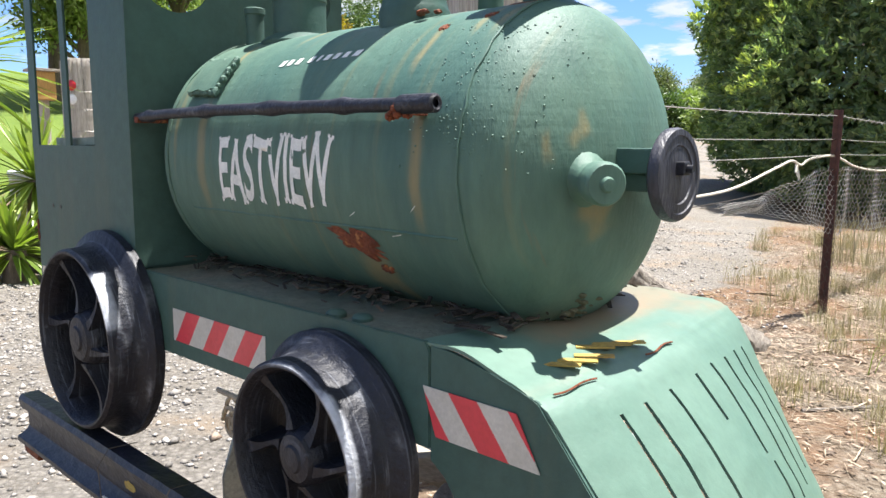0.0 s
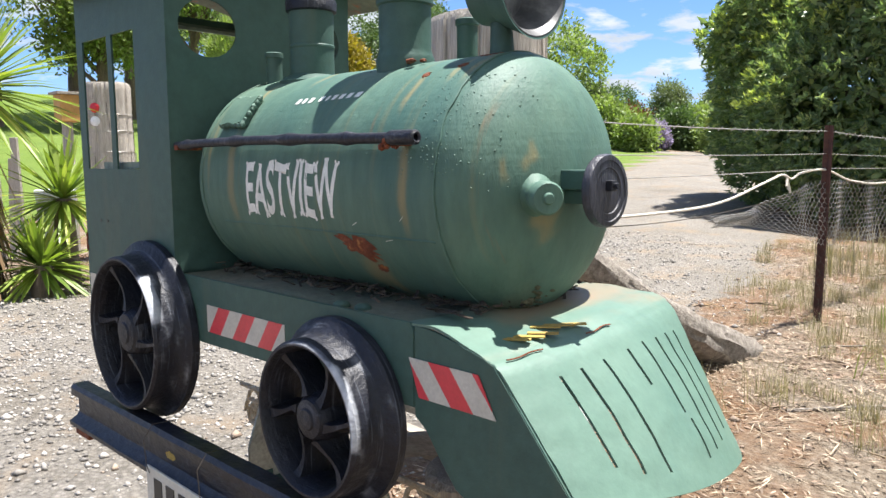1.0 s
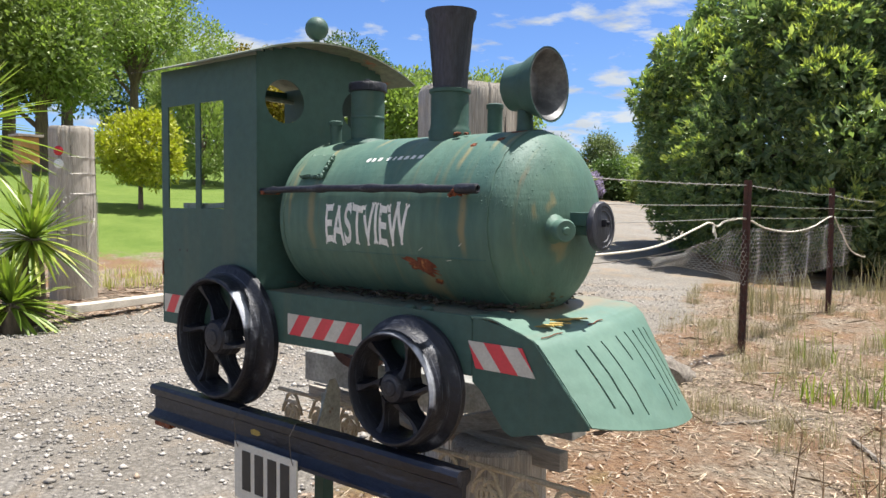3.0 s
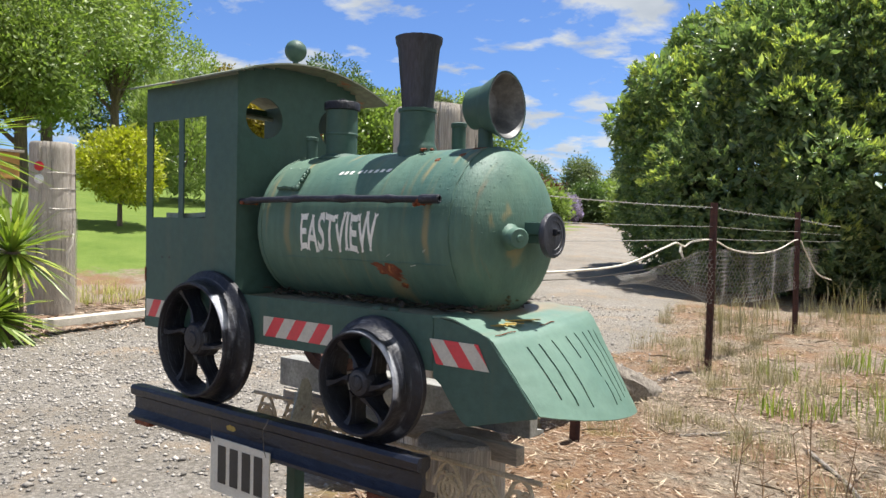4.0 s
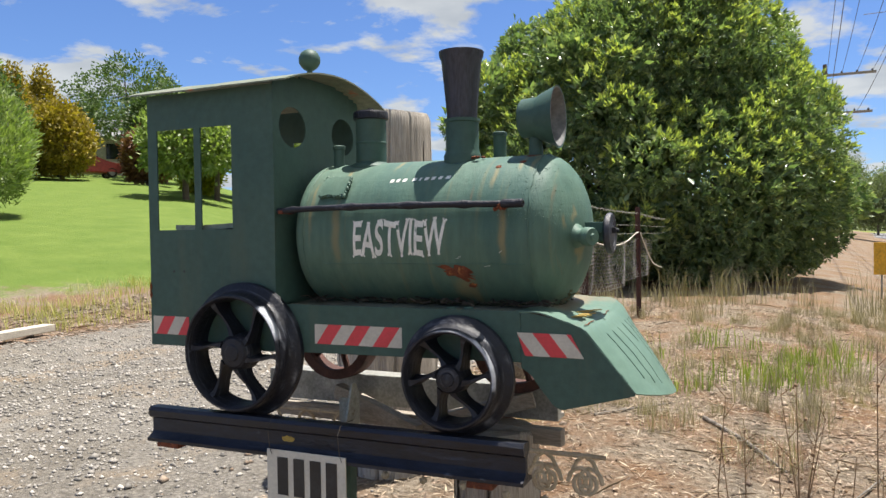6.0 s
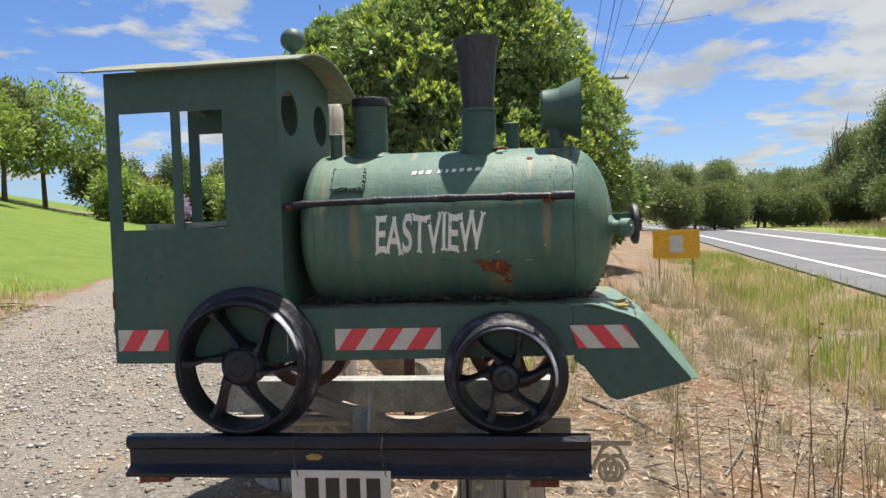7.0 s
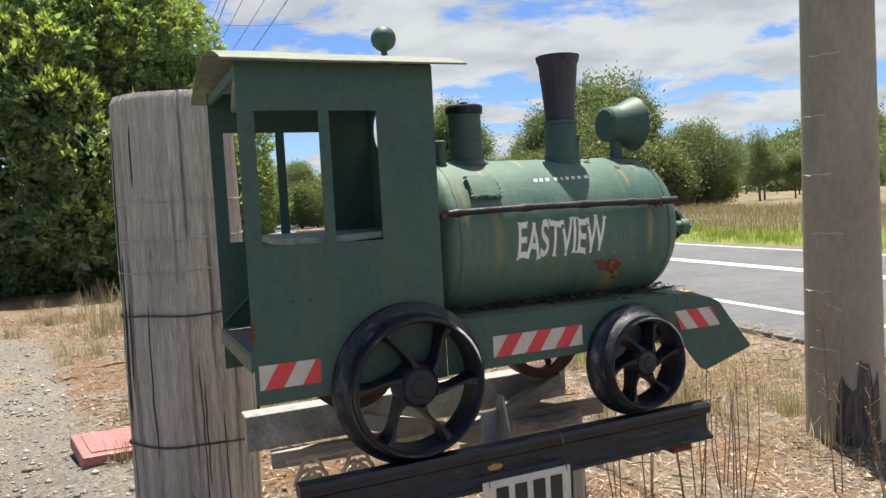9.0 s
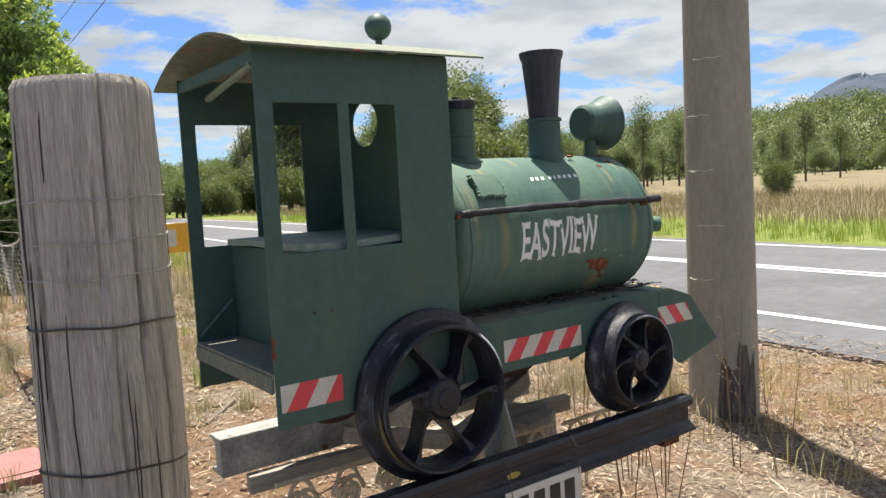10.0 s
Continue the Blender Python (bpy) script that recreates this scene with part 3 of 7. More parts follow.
wrapped("rust_hole", blot(-0.668, -29.0, 0.036, 6.0, 5, jag=0.42, lean=-0.003), RUST, boiler, "flaking rusted hole", 0.0025)
for x, a, w, h, seed in ((-0.520, 78, 0.020, 4, 21), (-0.530, 62, 0.007, 2.0, 24), (-0.585, 56, 0.006, 2.0, 22), (-0.640, -40, 0.010, 2.5, 23)):
    wrapped("rust_hole", blot(x, a, w, h, seed, jag=0.4), RUST, boiler, "", 0.0014)
# welded repair patch
bm = bmesh.new()
us = [-1.037 + 0.070 * k / 8 for k in range(9)]
vs = [30 + 17 * k / 6 for k in range(7)]
sheet_with_holes(bm, us, vs, lambda u, v: True, lambda u, v, w: on_boiler(u + 0.0008 * math.sin(v * 2.1), v + 0.6 * math.sin(u * 160), 0.013 - w), 0.013)
patch = part("repair_patch", bm, BOILER, boiler, "square welded steel repair patch", smooth=30)
bm = bmesh.new()
loop = [(u, 30) for u in us] + [(us[-1], v) for v in vs] + [(u, 47) for u in us[::-1]] + [(us[0], v) for v in vs[::-1]]
for u, v in loop:
    for _ in range(2):
        bmesh.ops.create_icosphere(bm, subdivisions=1, radius=rng.uniform(0.003, 0.0062), matrix=Matrix.Translation(on_boiler(u + rng.uniform(-0.003, 0.003), v + rng.uniform(-0.8, 0.8), 0.008)))
part("weld_bead", bm, BOILER, patch, smooth=True)

# the name, painted on by hand
me = text_mesh("EASTVIEW", 0.12, 0.018, 4)
xs = [v.co.x for v in me.vertices]
ys = [v.co.y for v in me.vertices]
bm = bmesh.new()
bm.from_mesh(me)
bpy.data.meshes.remove(me)
mid_y, tall_y = (min(ys) + max(ys)) / 2, max(ys) - min(ys)
seen, glyphs = set(), []
for v in bm.verts:
    if v in seen:
        continue
    stack, glyph = [v], []
    seen.add(v)
    while stack:
        w = stack.pop()
        glyph.append(w.co.copy())
        for e in w.link_edges:
            o = e.other_vert(w)
            if o not in seen:
                seen.add(o)
                stack.append(o)
    glyphs.append(glyph)
for glyph in glyphs:      # brushed serifs where the strokes end
    for end in (-1, 1):
        level = mid_y + end * tall_y / 2
        row = sorted(c.x for c in glyph if abs(c.y - level) < 0.03 * tall_y)
        while row:
            run = [row.pop(0)]
            while row and row[0] - run[-1] < 0.16 * tall_y:
                run.append(row.pop(0))
            lo, hi = run[0] - 0.055 * tall_y, run[-1] + 0.055 * tall_y
            if hi - lo < 0.36 * tall_y:
                y0, y1 = level - end * 0.045 * tall_y, level + end * 0.02 * tall_y
                bm.faces.new([bm.verts.new(c) for c in ((lo, y0 + 0.02 * tall_y, 0), (hi, y0, 0), (hi, y1, 0), (lo, y1, 0))])
bmesh.ops.triangulate(bm, faces=bm.faces)
bmesh.ops.subdivide_edges(bm, edges=[e for e in bm.edges if e.calc_length() > 0.12], cuts=2, use_grid_fill=True)
x0, x1, y0, y1 = min(xs), max(xs), min(ys), max(ys)
for v in bm.verts:
    fx, fy = (v.co.x - x0) / (x1 - x0), (v.co.y - y0) / (y1 - y0)
    v.co = on_boiler(-0.937 + 0.251 * fx, -16.5 + 26.0 * fy + 1.0 * math.sin(fx * 23) + 1.5 * fx, 0.0009)
part("lettering", bm, WHITE, boiler, "white hand-painted name in capitals")
# a smaller line of writing above it, as bars
for x, w in ((-0.852, 0.010), (-0.836, 0.009), (-0.818, 0.010), (-0.792, 0.010), (-0.776, 0.006), (-0.760, 0.010), (-0.742, 0.010), (-0.724, 0.010), (-0.704, 0.012)):
    bm = bmesh.new()
    q = [on_boiler(x - w / 2, 43 + 40 * (x + 0.78) * 0.25, 0.0009), on_boiler(x + w / 2, 43 + 40 * (x + 0.78) * 0.25, 0.0009),
         on_boiler(x + w / 2 + 0.003, 46.3 + 40 * (x + 0.78) * 0.25, 0.0009), on_boiler(x - w / 2 + 0.003, 46.3 + 40 * (x + 0.78) * 0.25, 0.0009)]
    bm.faces.new([bm.verts.new(p) for p in q])
    part("writing_bar", bm, WHITE, boiler)
# white brush marks and scratches
bm = bmesh.new()
for x, a, dx, da in ((-0.665, -18, 0.012, 2), (-0.60, -24, 0.016, 1), (-0.56, -14, 0.008, 2)):
    p = [on_boiler(x, a, 0.0008), on_boiler(x + dx, a + da, 0.0008), on_boiler(x + dx, a + da + 0.25, 0.0008), on_boiler(x, a + 0.25, 0.0008)]
    bm.faces.new([bm.verts.new(q) for q in p])
tagged(part("scratches", bm, WHITE, boiler), kind="stuff")

wq = random.Random(14)
# hand rail of reinforcing bar
bm = bmesh.new()
pts = [(-1.142, 0.505, 1.070), (-1.05, 0.500, 1.073), (-0.9, 0.497, 1.075), (-0.7, 0.494, 1.074), (-0.56, 0.492, 1.072), (-0.495, 0.490, 1.071)]
dense = []
for a, b in zip(pts, pts[1:]):
    for k in range(6):
        dense.append(Vector(a).lerp(Vector(b), k / 6))
dense.append(Vector(pts[-1]))
sweep(bm, dense, [0.0074 + (0.0026 if k in (3, 11, 16, 21) else 0) for k in range(len(dense))], 12)
rail_bar = part("handrail", bm, BLACK, train, "black ribbed steel handrail", smooth=60)
for x in (-1.13, -0.545):
    bm = bmesh.new()
    box(bm, (x - 0.006, 0.496, 1.062), (x + 0.006, 0.545, 1.071), 0.001)
    part("rail_bracket", bm, RUST, rail_bar)
bm = bmesh.new()
lathe(bm, [(0.004, -0.4905), (0.0065, -0.489), (0.0095, -0.491), (0.0098, -0.535), (0.0085, -0.540)], (0, 0.490, 1.072), (1, 0, 0), 12)
part("rail_end", bm, BLACK, rail_bar, smooth=40)
bm = bmesh.new()
for k in range(14):
    bmesh.ops.create_icosphere(bm, subdivisions=1, radius=wq.uniform(0.003, 0.006), matrix=Matrix.Translation((-0.545 + wq.uniform(-0.012, 0.012), 0.492 + wq.uniform(-0.008, 0.012), 1.068 + wq.uniform(-0.008, 0.010))))
part("rusty_weld", bm, RUST, rail_bar, smooth=True)

# chimney
bm = bmesh.new()
SX, SY = -0.706, 0.675
lathe(bm, [(0.0, 1.17), (0.044, 1.17), (0.047, 1.20), (0.044, 1.206), (0.0415, 1.215), (0.0415, 1.282), (0.0455, 1.284), (0.0455, 1.291), (0.036, 1.293), (0, 1.293)], (SX, SY, 0), (0, 0, 1), 36)
chimney = part("chimney", bm, GREEN, train, "green chimney base with a flared black top", smooth=35)
bm = bmesh.new()
lathe(bm, [(0.034, 1.288), (0.037, 1.29), (0.041, 1.34), (0.050, 1.435), (0.055, 1.447), (0.0565, 1.458), (0.053, 1.458), (0.047, 1.43), (0.036, 1.34), (0.0, 1.33)], (SX, SY, 0), (0, 0, 1), 32)
part("chimney_top", bm, BRUSHED, chimney, "flared black wooden chimney top", smooth=35)
bm = bmesh.new()
wr = random.Random(2)
for k in range(7):
    c = Vector((SX + 0.035 + wr.uniform(0, 0.03), SY - 0.035 + wr.uniform(-0.01, 0.012), 1.192))
    bmesh.ops.create_icosphere(bm, subdivisions=1, radius=wr.uniform(0.003, 0.006), matrix=Matrix.Translation(c) @ Matrix.Diagonal((1.6, 1, 0.7, 1)))
part("rusted_base", bm, RUST, chimney, smooth=True)

# steam dome, whistle pipes
bm = bmesh.new()
DX, DY = -0.975, 0.692
lathe(bm, [(0.0, 1.165), (0.058, 1.165), (0.060, 1.186), (0.050, 1.194), (0.0405, 1.198), (0.0405, 1.245), (0.042, 1.247), (0.042, 1.250), (0.0405, 1.252), (0.0405, 1.312)], (DX, DY, 0), (0, 0, 1), 32)
dome = part("steam_dome", bm, GREEN, train, "green steam dome with a dark lid", smooth=35)
bm = bmesh.new()
lathe(bm, [(0.041, 1.310), (0.046, 1.312), (0.0465, 1.328), (0.044, 1.332), (0.0, 1.336)], (DX, DY, 0), (0, 0, 1), 32)
lathe(bm, [(0.0, 1.334), (0.010, 1.334), (0.009, 1.341), (0.0, 1.343)], (DX, DY, 0), (0, 0, 1), 12)
part("dome_lid", bm, BLACK, dome, "worn dark cap", smooth=35)
for x, y, r, h in ((-1.058, 0.665, 0.0145, 1.245), (-0.628, 0.735, 0.0165, 1.262)):
    bm = bmesh.new()
    lathe(bm, [(0, 1.16), (r, 1.16), (r, h - 0.012), (r * 1.15, h - 0.010), (r * 1.15, h - 0.002), (r * 0.9, h), (r * 0.6, h - 0.004), (0, h - 0.004)], (x, y, 0), (0, 0, 1), 20)
    part("pipe_stub", bm, GREEN, train, "capped green pipe stub", smooth=35)

# headlamp: a bowl on a stub, open to the front
bm = bmesh.new()
LX, LY, LZ = -0.557, 0.690, 1.283
lathe(bm, [(0.0, 0.0), (0.040, 0.0), (0.047, 0.006), (0.050, 0.042), (0.053, 0.047), (0.058, 0.057), (0.068, 0.080), (0.0735, 0.092), (0.075, 0.094), (0.072, 0.093), (0.063, 0.078), (0.050, 0.054), (0.045, 0.042), (0.043, 0.010), (0.0, 0.008)],
      (LX, LY, LZ), (1, 0, 0), 40)
lamp = part("headlamp", bm, GREEN, train, "green bowl-shaped headlamp", smooth=35)
bm = bmesh.new()
lathe(bm, [(0.0, 0.038), (0.044, 0.038), (0.0485, 0.052), (0.0610, 0.077), (0.0712, 0.0925), (0.0698, 0.0925), (0.059, 0.077), (0.046, 0.053), (0.040, 0.041), (0.0, 0.041)], (LX + 0.001, LY, LZ), (1, 0, 0), 40)
part("lamp_bowl", bm, surf("dull_grey_reflector", (0.045, 0.048, 0.052), (0.20, 0.20, 0.20), 14, 0.5, bump=0.1), lamp, "grey weathered lamp bowl", smooth=35)
bm = bmesh.new()
sweep(bm, [(-0.520, LY, 1.175), (-0.520, LY, 1.205), (-0.522, LY, 1.25)], [0.020, 0.017, 0.015], 14)
part("lamp_stub", bm, GREEN, lamp, smooth=40)

# smoke-box door disc, its bracket, and the side valve
bm = bmesh.new()
lathe(bm, [(0.0, -0.352), (0.040, -0.352), (0.0475, -0.347), (0.0480, -0.340), (0.046, -0.336), (0.040, -0.3355), (0.039, -0.337), (0.030, -0.3365), (0.029, -0.338), (0.020, -0.337), (0.0, -0.337)], (0, 0.686, 1.010), (1, 0, 0.02), 40)
disc = part("front_disc", bm, BRUSHED, train, "black disc with swirled brush marks", smooth=35)
bm = bmesh.new()
box(bm, (-0.341, 0.679, 1.003), (-0.328, 0.693, 1.017), 0.002)
sweep(bm, [(-0.34, 0.686, 1.01), (-0.322, 0.686, 1.01)], 0.004, 8)
part("bolt", bm, BLACK, disc)
bm = bmesh.new()
box(bm, (-0.42, 0.664, 1.004), (-0.349, 0.707, 1.030), 0.002)
box(bm, (-0.42, 0.672, 0.985), (-0.349, 0.700, 1.004), 0.002)
part("disc_bracket", bm, GREEN, disc)
bm = bmesh.new()
vx, vy, vz = -0.409, 0.622, 0.998
ax = Vector((0.75, -0.5, -0.03)).normalized()
lathe(bm, [(0.0, -0.015), (0.033, -0.015), (0.028, 0.004), (0.019, 0.012), (0.016, 0.02), (0.016, 0.034), (0.0215, 0.035), (0.0215, 0.052), (0.019, 0.056), (0.008, 0.056), (0.006, 0.061), (0.0, 0.062)], (vx, vy, vz), ax, 18)
part("valve", bm, BOILER, train, "green screwed plug on the boiler front", smooth=35)

# running board and frame
bm = bmesh.new()
us = [-1.145 + 0.635 * k / 22 for k in range(23)]
vs = [SIDE + 0.004 + (FAR - SIDE - 0.008) * k / 16 for k in range(17)]


def deck_z(x, y):
    d = 0.832 + 0.004 * noise.noise((x * 8, y * 8, 1)) + (0.012 * smooth01((x + 0.55) / 0.14) * smooth01((y - 0.55) / 0.2))
    return d


sheet_with_holes(bm, us, vs, lambda u, v: True, lambda u, v, w: (u, v, deck_z(u, v) - w), 0.006)
deck = part("running_board", bm, DECK, train, "dusty rust-stained steel running board", smooth=40)
for x, y in ((-0.672, 0.512), (-0.632, 0.518), (-0.66, 0.895)):
    bm = bmesh.new()
    lathe(bm, [(0.0, 0.0), (0.0125, 0.0), (0.0125, 0.004), (0.009, 0.0075), (0.0, 0.009)], (x, y, 0.832), (0, 0, 1), 16)
    part("rivet", bm, GREEN, deck, smooth=40)
for y0, y1 in ((SIDE, SIDE + 0.006), (FAR - 0.006, FAR)):
    bm = bmesh.new()
    prism(bm, [(-1.142, 0.716), (-0.500, 0.724), (-0.500, 0.826), (-0.506, 0.836), (-1.142, 0.836)], "y", y0, y1, 0.0012)
    part("frame_plate", bm, GREEN, train)
bm = bmesh.new()
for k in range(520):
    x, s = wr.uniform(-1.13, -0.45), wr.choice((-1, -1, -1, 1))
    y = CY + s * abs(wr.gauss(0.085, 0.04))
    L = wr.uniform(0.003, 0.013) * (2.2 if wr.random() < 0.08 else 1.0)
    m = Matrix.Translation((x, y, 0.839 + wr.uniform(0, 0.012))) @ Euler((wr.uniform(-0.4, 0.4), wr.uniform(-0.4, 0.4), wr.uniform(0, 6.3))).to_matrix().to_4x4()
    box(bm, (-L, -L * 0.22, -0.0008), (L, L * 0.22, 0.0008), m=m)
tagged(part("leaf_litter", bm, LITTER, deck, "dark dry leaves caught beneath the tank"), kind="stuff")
# lichen and dirt band under the tank
bm = bmesh.new()
for k in range(620):
    x = wr.uniform(-1.05, -0.43)
    a = wr.uniform(-88, -68)
    lift = 0.0
    r = wr.uniform(0.002, 0.0065)
    bmesh.ops.create_icosphere(bm, subdivisions=1, radius=r, matrix=Matrix.Translation(on_boiler(x, a, lift)) @ Matrix.Diagonal((1.6, 1, 0.6, 1)))
tagged(part("dirt_crust", bm, surf("lichen_crust", (0.075, 0.085, 0.045), (0.15, 0.13, 0.075), 30, 0.95, bump=0.7, bump_scale=90), boiler), kind="stuff")

# cowcatcher: side plates and a bowed, slotted front sheet
cow = new("cowcatcher")
cow.parent = train
cow.matrix_parent_inverse = train.matrix_basis.inverted()
SLOTS = [(0.185, 0.22, 0.80), (0.280, 0.21, 0.86), (0.395, 0.20, 0.88), (0.540, 0.19, 0.42), (0.640, 0.18, 0.62), (0.655, 0.66, 0.88), (0.735, 0.19, 0.86), (0.815, 0.19, 0.84), (0.890, 0.20, 0.80)]
us = {0.0, 1.0}
for k in range(1, 16):
    us.add(k / 16)
for s, a, b in SLOTS:
    us |= {s - 0.0065, s + 0.0065}
us = sorted(us)
keep = [us[0]]
edges = {x for s, a, b in SLOTS for x in (s - 0.0065, s + 0.0065)}
for x in us[1:]:
    if x - keep[-1] < 0.004 and x not in edges:
        continue
    keep.append(x)
us = keep
vs = sorted({k / 20 for k in range(21)} | {-k / 12 for k in range(1, 13)} | {-0.03, 0.02} | {q for s, a, b in SLOTS for q in (a, b)})


def cow_at(u, v, w):
    bow = 1 - (2 * u - 1) ** 2
    top = Vector((-0.368 + 0.012 * bow, SIDE + 0.002 + (FAR - SIDE - 0.004) * u, 0.813 + 0.020 * u))
    if v <= 0:       # the flat top, back to the running board
        k = -v
        p = Vector((top.x - 0.150 * k, top.y, top.z + (deck_z(top.x - 0.15, top.y) + 0.003 - top.z) * smooth01(k * 1.4)))
        p.z += 0.004 * noise.noise((p.x * 14, p.y * 14, 2))
        p.z -= 0.006 * (1 - smooth01(k / 0.15))
        p.x -= 0.004 * (1 - smooth01(k / 0.12))
        return p - Vector((0, 0, 1)) * w
    bot = Vector((-0.254 + 0.040 * bow ** 0.8 + 0.016 * u, SIDE + 0.010 + (FAR - SIDE - 0.022) * u, 0.672 - 0.056 * u - 0.008 * bow))
    p = top.lerp(bot, v)
    n = Vector((0.78, 0, 0.62))
    p += n * (0.010 * math.sin(math.pi * v) * bow + 0.0016 * noise.noise((u * 7, v * 7, 5)))
    p.z -= 0.006 * (1 - smooth01(v / 0.1))
    p.x -= 0.004 * (1 - smooth01(v / 0.1))
    return p - n * w


bm = bmesh.new()
sheet_with_holes(bm, us, vs, lambda u, v: not any(abs(u - s) < 0.0067 and a < v < b for s, a, b in SLOTS), cow_at, 0.0035)
front_sheet = part("front_sheet", bm, COW, cow, "pale green slotted steel sheet", smooth=50)


def sheet_stain(p):
    if p.z < 0.785:
        return 0.0
    edge = 0.45 * math.exp(-((p.x + 0.378) / 0.010) ** 2) * smooth01(noise.noise((p.y * 14, 0, 3)) + 0.5)
    top = smooth01((-0.392 - p.x) / 0.05) * smooth01((p.y - 0.54) / 0.12) * (0.85 - 0.25 * smooth01((p.y - 0.78) / 0.12) + 0.10 * noise.noise((p.x * 18, p.y * 18, 4)))
    far = 0.5 * math.exp(-(((p.x + 0.40) / 0.03) ** 2 + ((p.y - 0.86) / 0.05) ** 2))
    return max(edge, top, far, 0.0)


stain(front_sheet, sheet_stain)
for y0, y1, foot in ((SIDE + 0.001, SIDE + 0.006, 0.0), (FAR - 0.006, FAR - 0.001, 0.060)):
    bm = bmesh.new()
    prism(bm, [(-0.385, 0.811), (-0.42, 0.8205), (-0.44, 0.825), (-0.47, 0.831), (-0.500, 0.834), (-0.500, 0.712), (-0.478, 0.700), (-0.452, 0.664), (-0.428, 0.634), (-0.410, 0.626 - foot), (-0.255, 0.668 - foot), (-0.256, 0.676 - foot), (-0.366, 0.805)], "y", y0, y1, 0.0012)
    part("side_plate", bm, GREEN, cow, "green side plate")


def top_z(x, y):
    if x < -0.515:
        return deck_z(x, y)
    u = (y - SIDE) / (FAR - SIDE)
    bow = 1 - (2 * u - 1) ** 2
    return cow_at(u, -max(0.0, min(1.0, (-0.368 + 0.012 * bow - x) / 0.150)), 0).z


# peeling paint curls on the top edge and a yellow rag of paint
for u0, u1, v in ((0.05, 0.20, 0.03), (0.42, 0.56, 0.02)):
    bm = bmesh.new()
    sweep(bm, [cow_at(u0 + (u1 - u0) * k / 8, v + 0.008 * math.sin(k * 0.8), 0) + Vector((0, 0, 0.003)) for k in range(9)], 0.0011, 5)
    part("peeling_edge", bm, RUST, cow)
for k in range(6):
    bm = bmesh.new()
    x = -0.392 + 0.006 * (k % 3)
    y = 0.565 + 0.021 * k
    m = Matrix.Translation((x, y, top_z(x, y) + 0.0022)) @ Euler((0.02, -0.03, 0.5 + 0.05 * k)).to_matrix().to_4x4()
    box(bm, (-0.020, -0.0050, -0.0008), (0.020, 0.0050, 0.0008), m=m)
    part("yellow_paint_curl", bm, YELLOW, deck, "curled strip of old yellow paint")

# reflective tape
def tape(x0, x1, z0, z1, stripes, first_red, lean, slant_end=0.0, slant_start=0.0):
    strip = new("reflective_tape")
    strip.parent = train
    strip.matrix_parent_inverse = train.matrix_basis.inverted()
    y = SIDE - 0.0012
    n = stripes
    w = (x1 - x0 + abs(lean)) / n

    def clip(poly, inside, cut):
        out = []
        for a, b in zip(poly, poly[1:] + poly[:1]):
            if inside(a):
                out.append(a)
            if inside(a) != inside(b):
                out.append(cut(a, b))
        return out
    for k in range(n):
        lo, hi = (x0 + min(0, -lean) + w * k, x0 + min(0, -lean) + w * (k + 1))
        poly = [(lo, z0), (hi, z0), (hi + lean, z1), (lo + lean, z1)]
        ends = ((lambda z: x0 + slant_start * (z1 - z) / (z1 - z0), 1), (lambda z: x1 - slant_end * (z - z0) / (z1 - z0), -1))
        for f, sgn in ends:
            g = lambda p: sgn * (p[0] - f(p[1]))
            poly = clip(poly, lambda p: g(p) >= 0, lambda a, b: tuple(a[i] + (b[i] - a[i]) * g(a) / (g(a) - g(b)) for i in (0, 1)))
            if not poly:
                break
        if len(poly) < 3:
            continue
        bm = bmesh.new()
        a = [bm.verts.new((p[0], y, p[1])) for p in poly]
        b = [bm.verts.new((p[0], y + 0.0012, p[1])) for p in poly]
        bm.faces.new(a)
        for i in range(len(a)):
            j = (i + 1) % len(a)
            bm.faces.new((a[i], a[j], b[j], b[i]))
        red = (k % 2 == 0) == first_red
        part("stripe", bm, RED if red else SILVER, strip)
    tagged(strip, label="red and white striped reflective tape")


tape(-1.552, -1.428, 0.744, 0.793, 4, False, 0.030)
tape(-1.030, -0.790, 0.741, 0.789, 7, False, 0.034)
tape(-0.508, -0.361, 0.740, 0.790, 5, True, -0.040, slant_end=0.028, slant_start=0.018)

# cab
CX0, CX1 = -1.560, -1.145
cab = new("cab")
cab.parent = train
cab.matrix_parent_inverse = train.matrix_basis.inverted()
tagged(cab, label="green sheet steel cab with open windows")


def roof_z(y):
    t = (y - 0.703) / 0.25
    return 1.436 - 0.050 * t * t


WIN = ((-1.528, -1.400), (-1.378, -1.276))


def hole_grid(lo, hi, cuts, n):
    g = sorted({round(q, 4) for q in cuts} | {lo, hi})
    out = []
    for a, b in zip(g, g[1:]):
        k = max(1, int((b - a) / n))
        out += [a + (b - a) * i / k for i in range(k)]
    return out + [g[-1]]


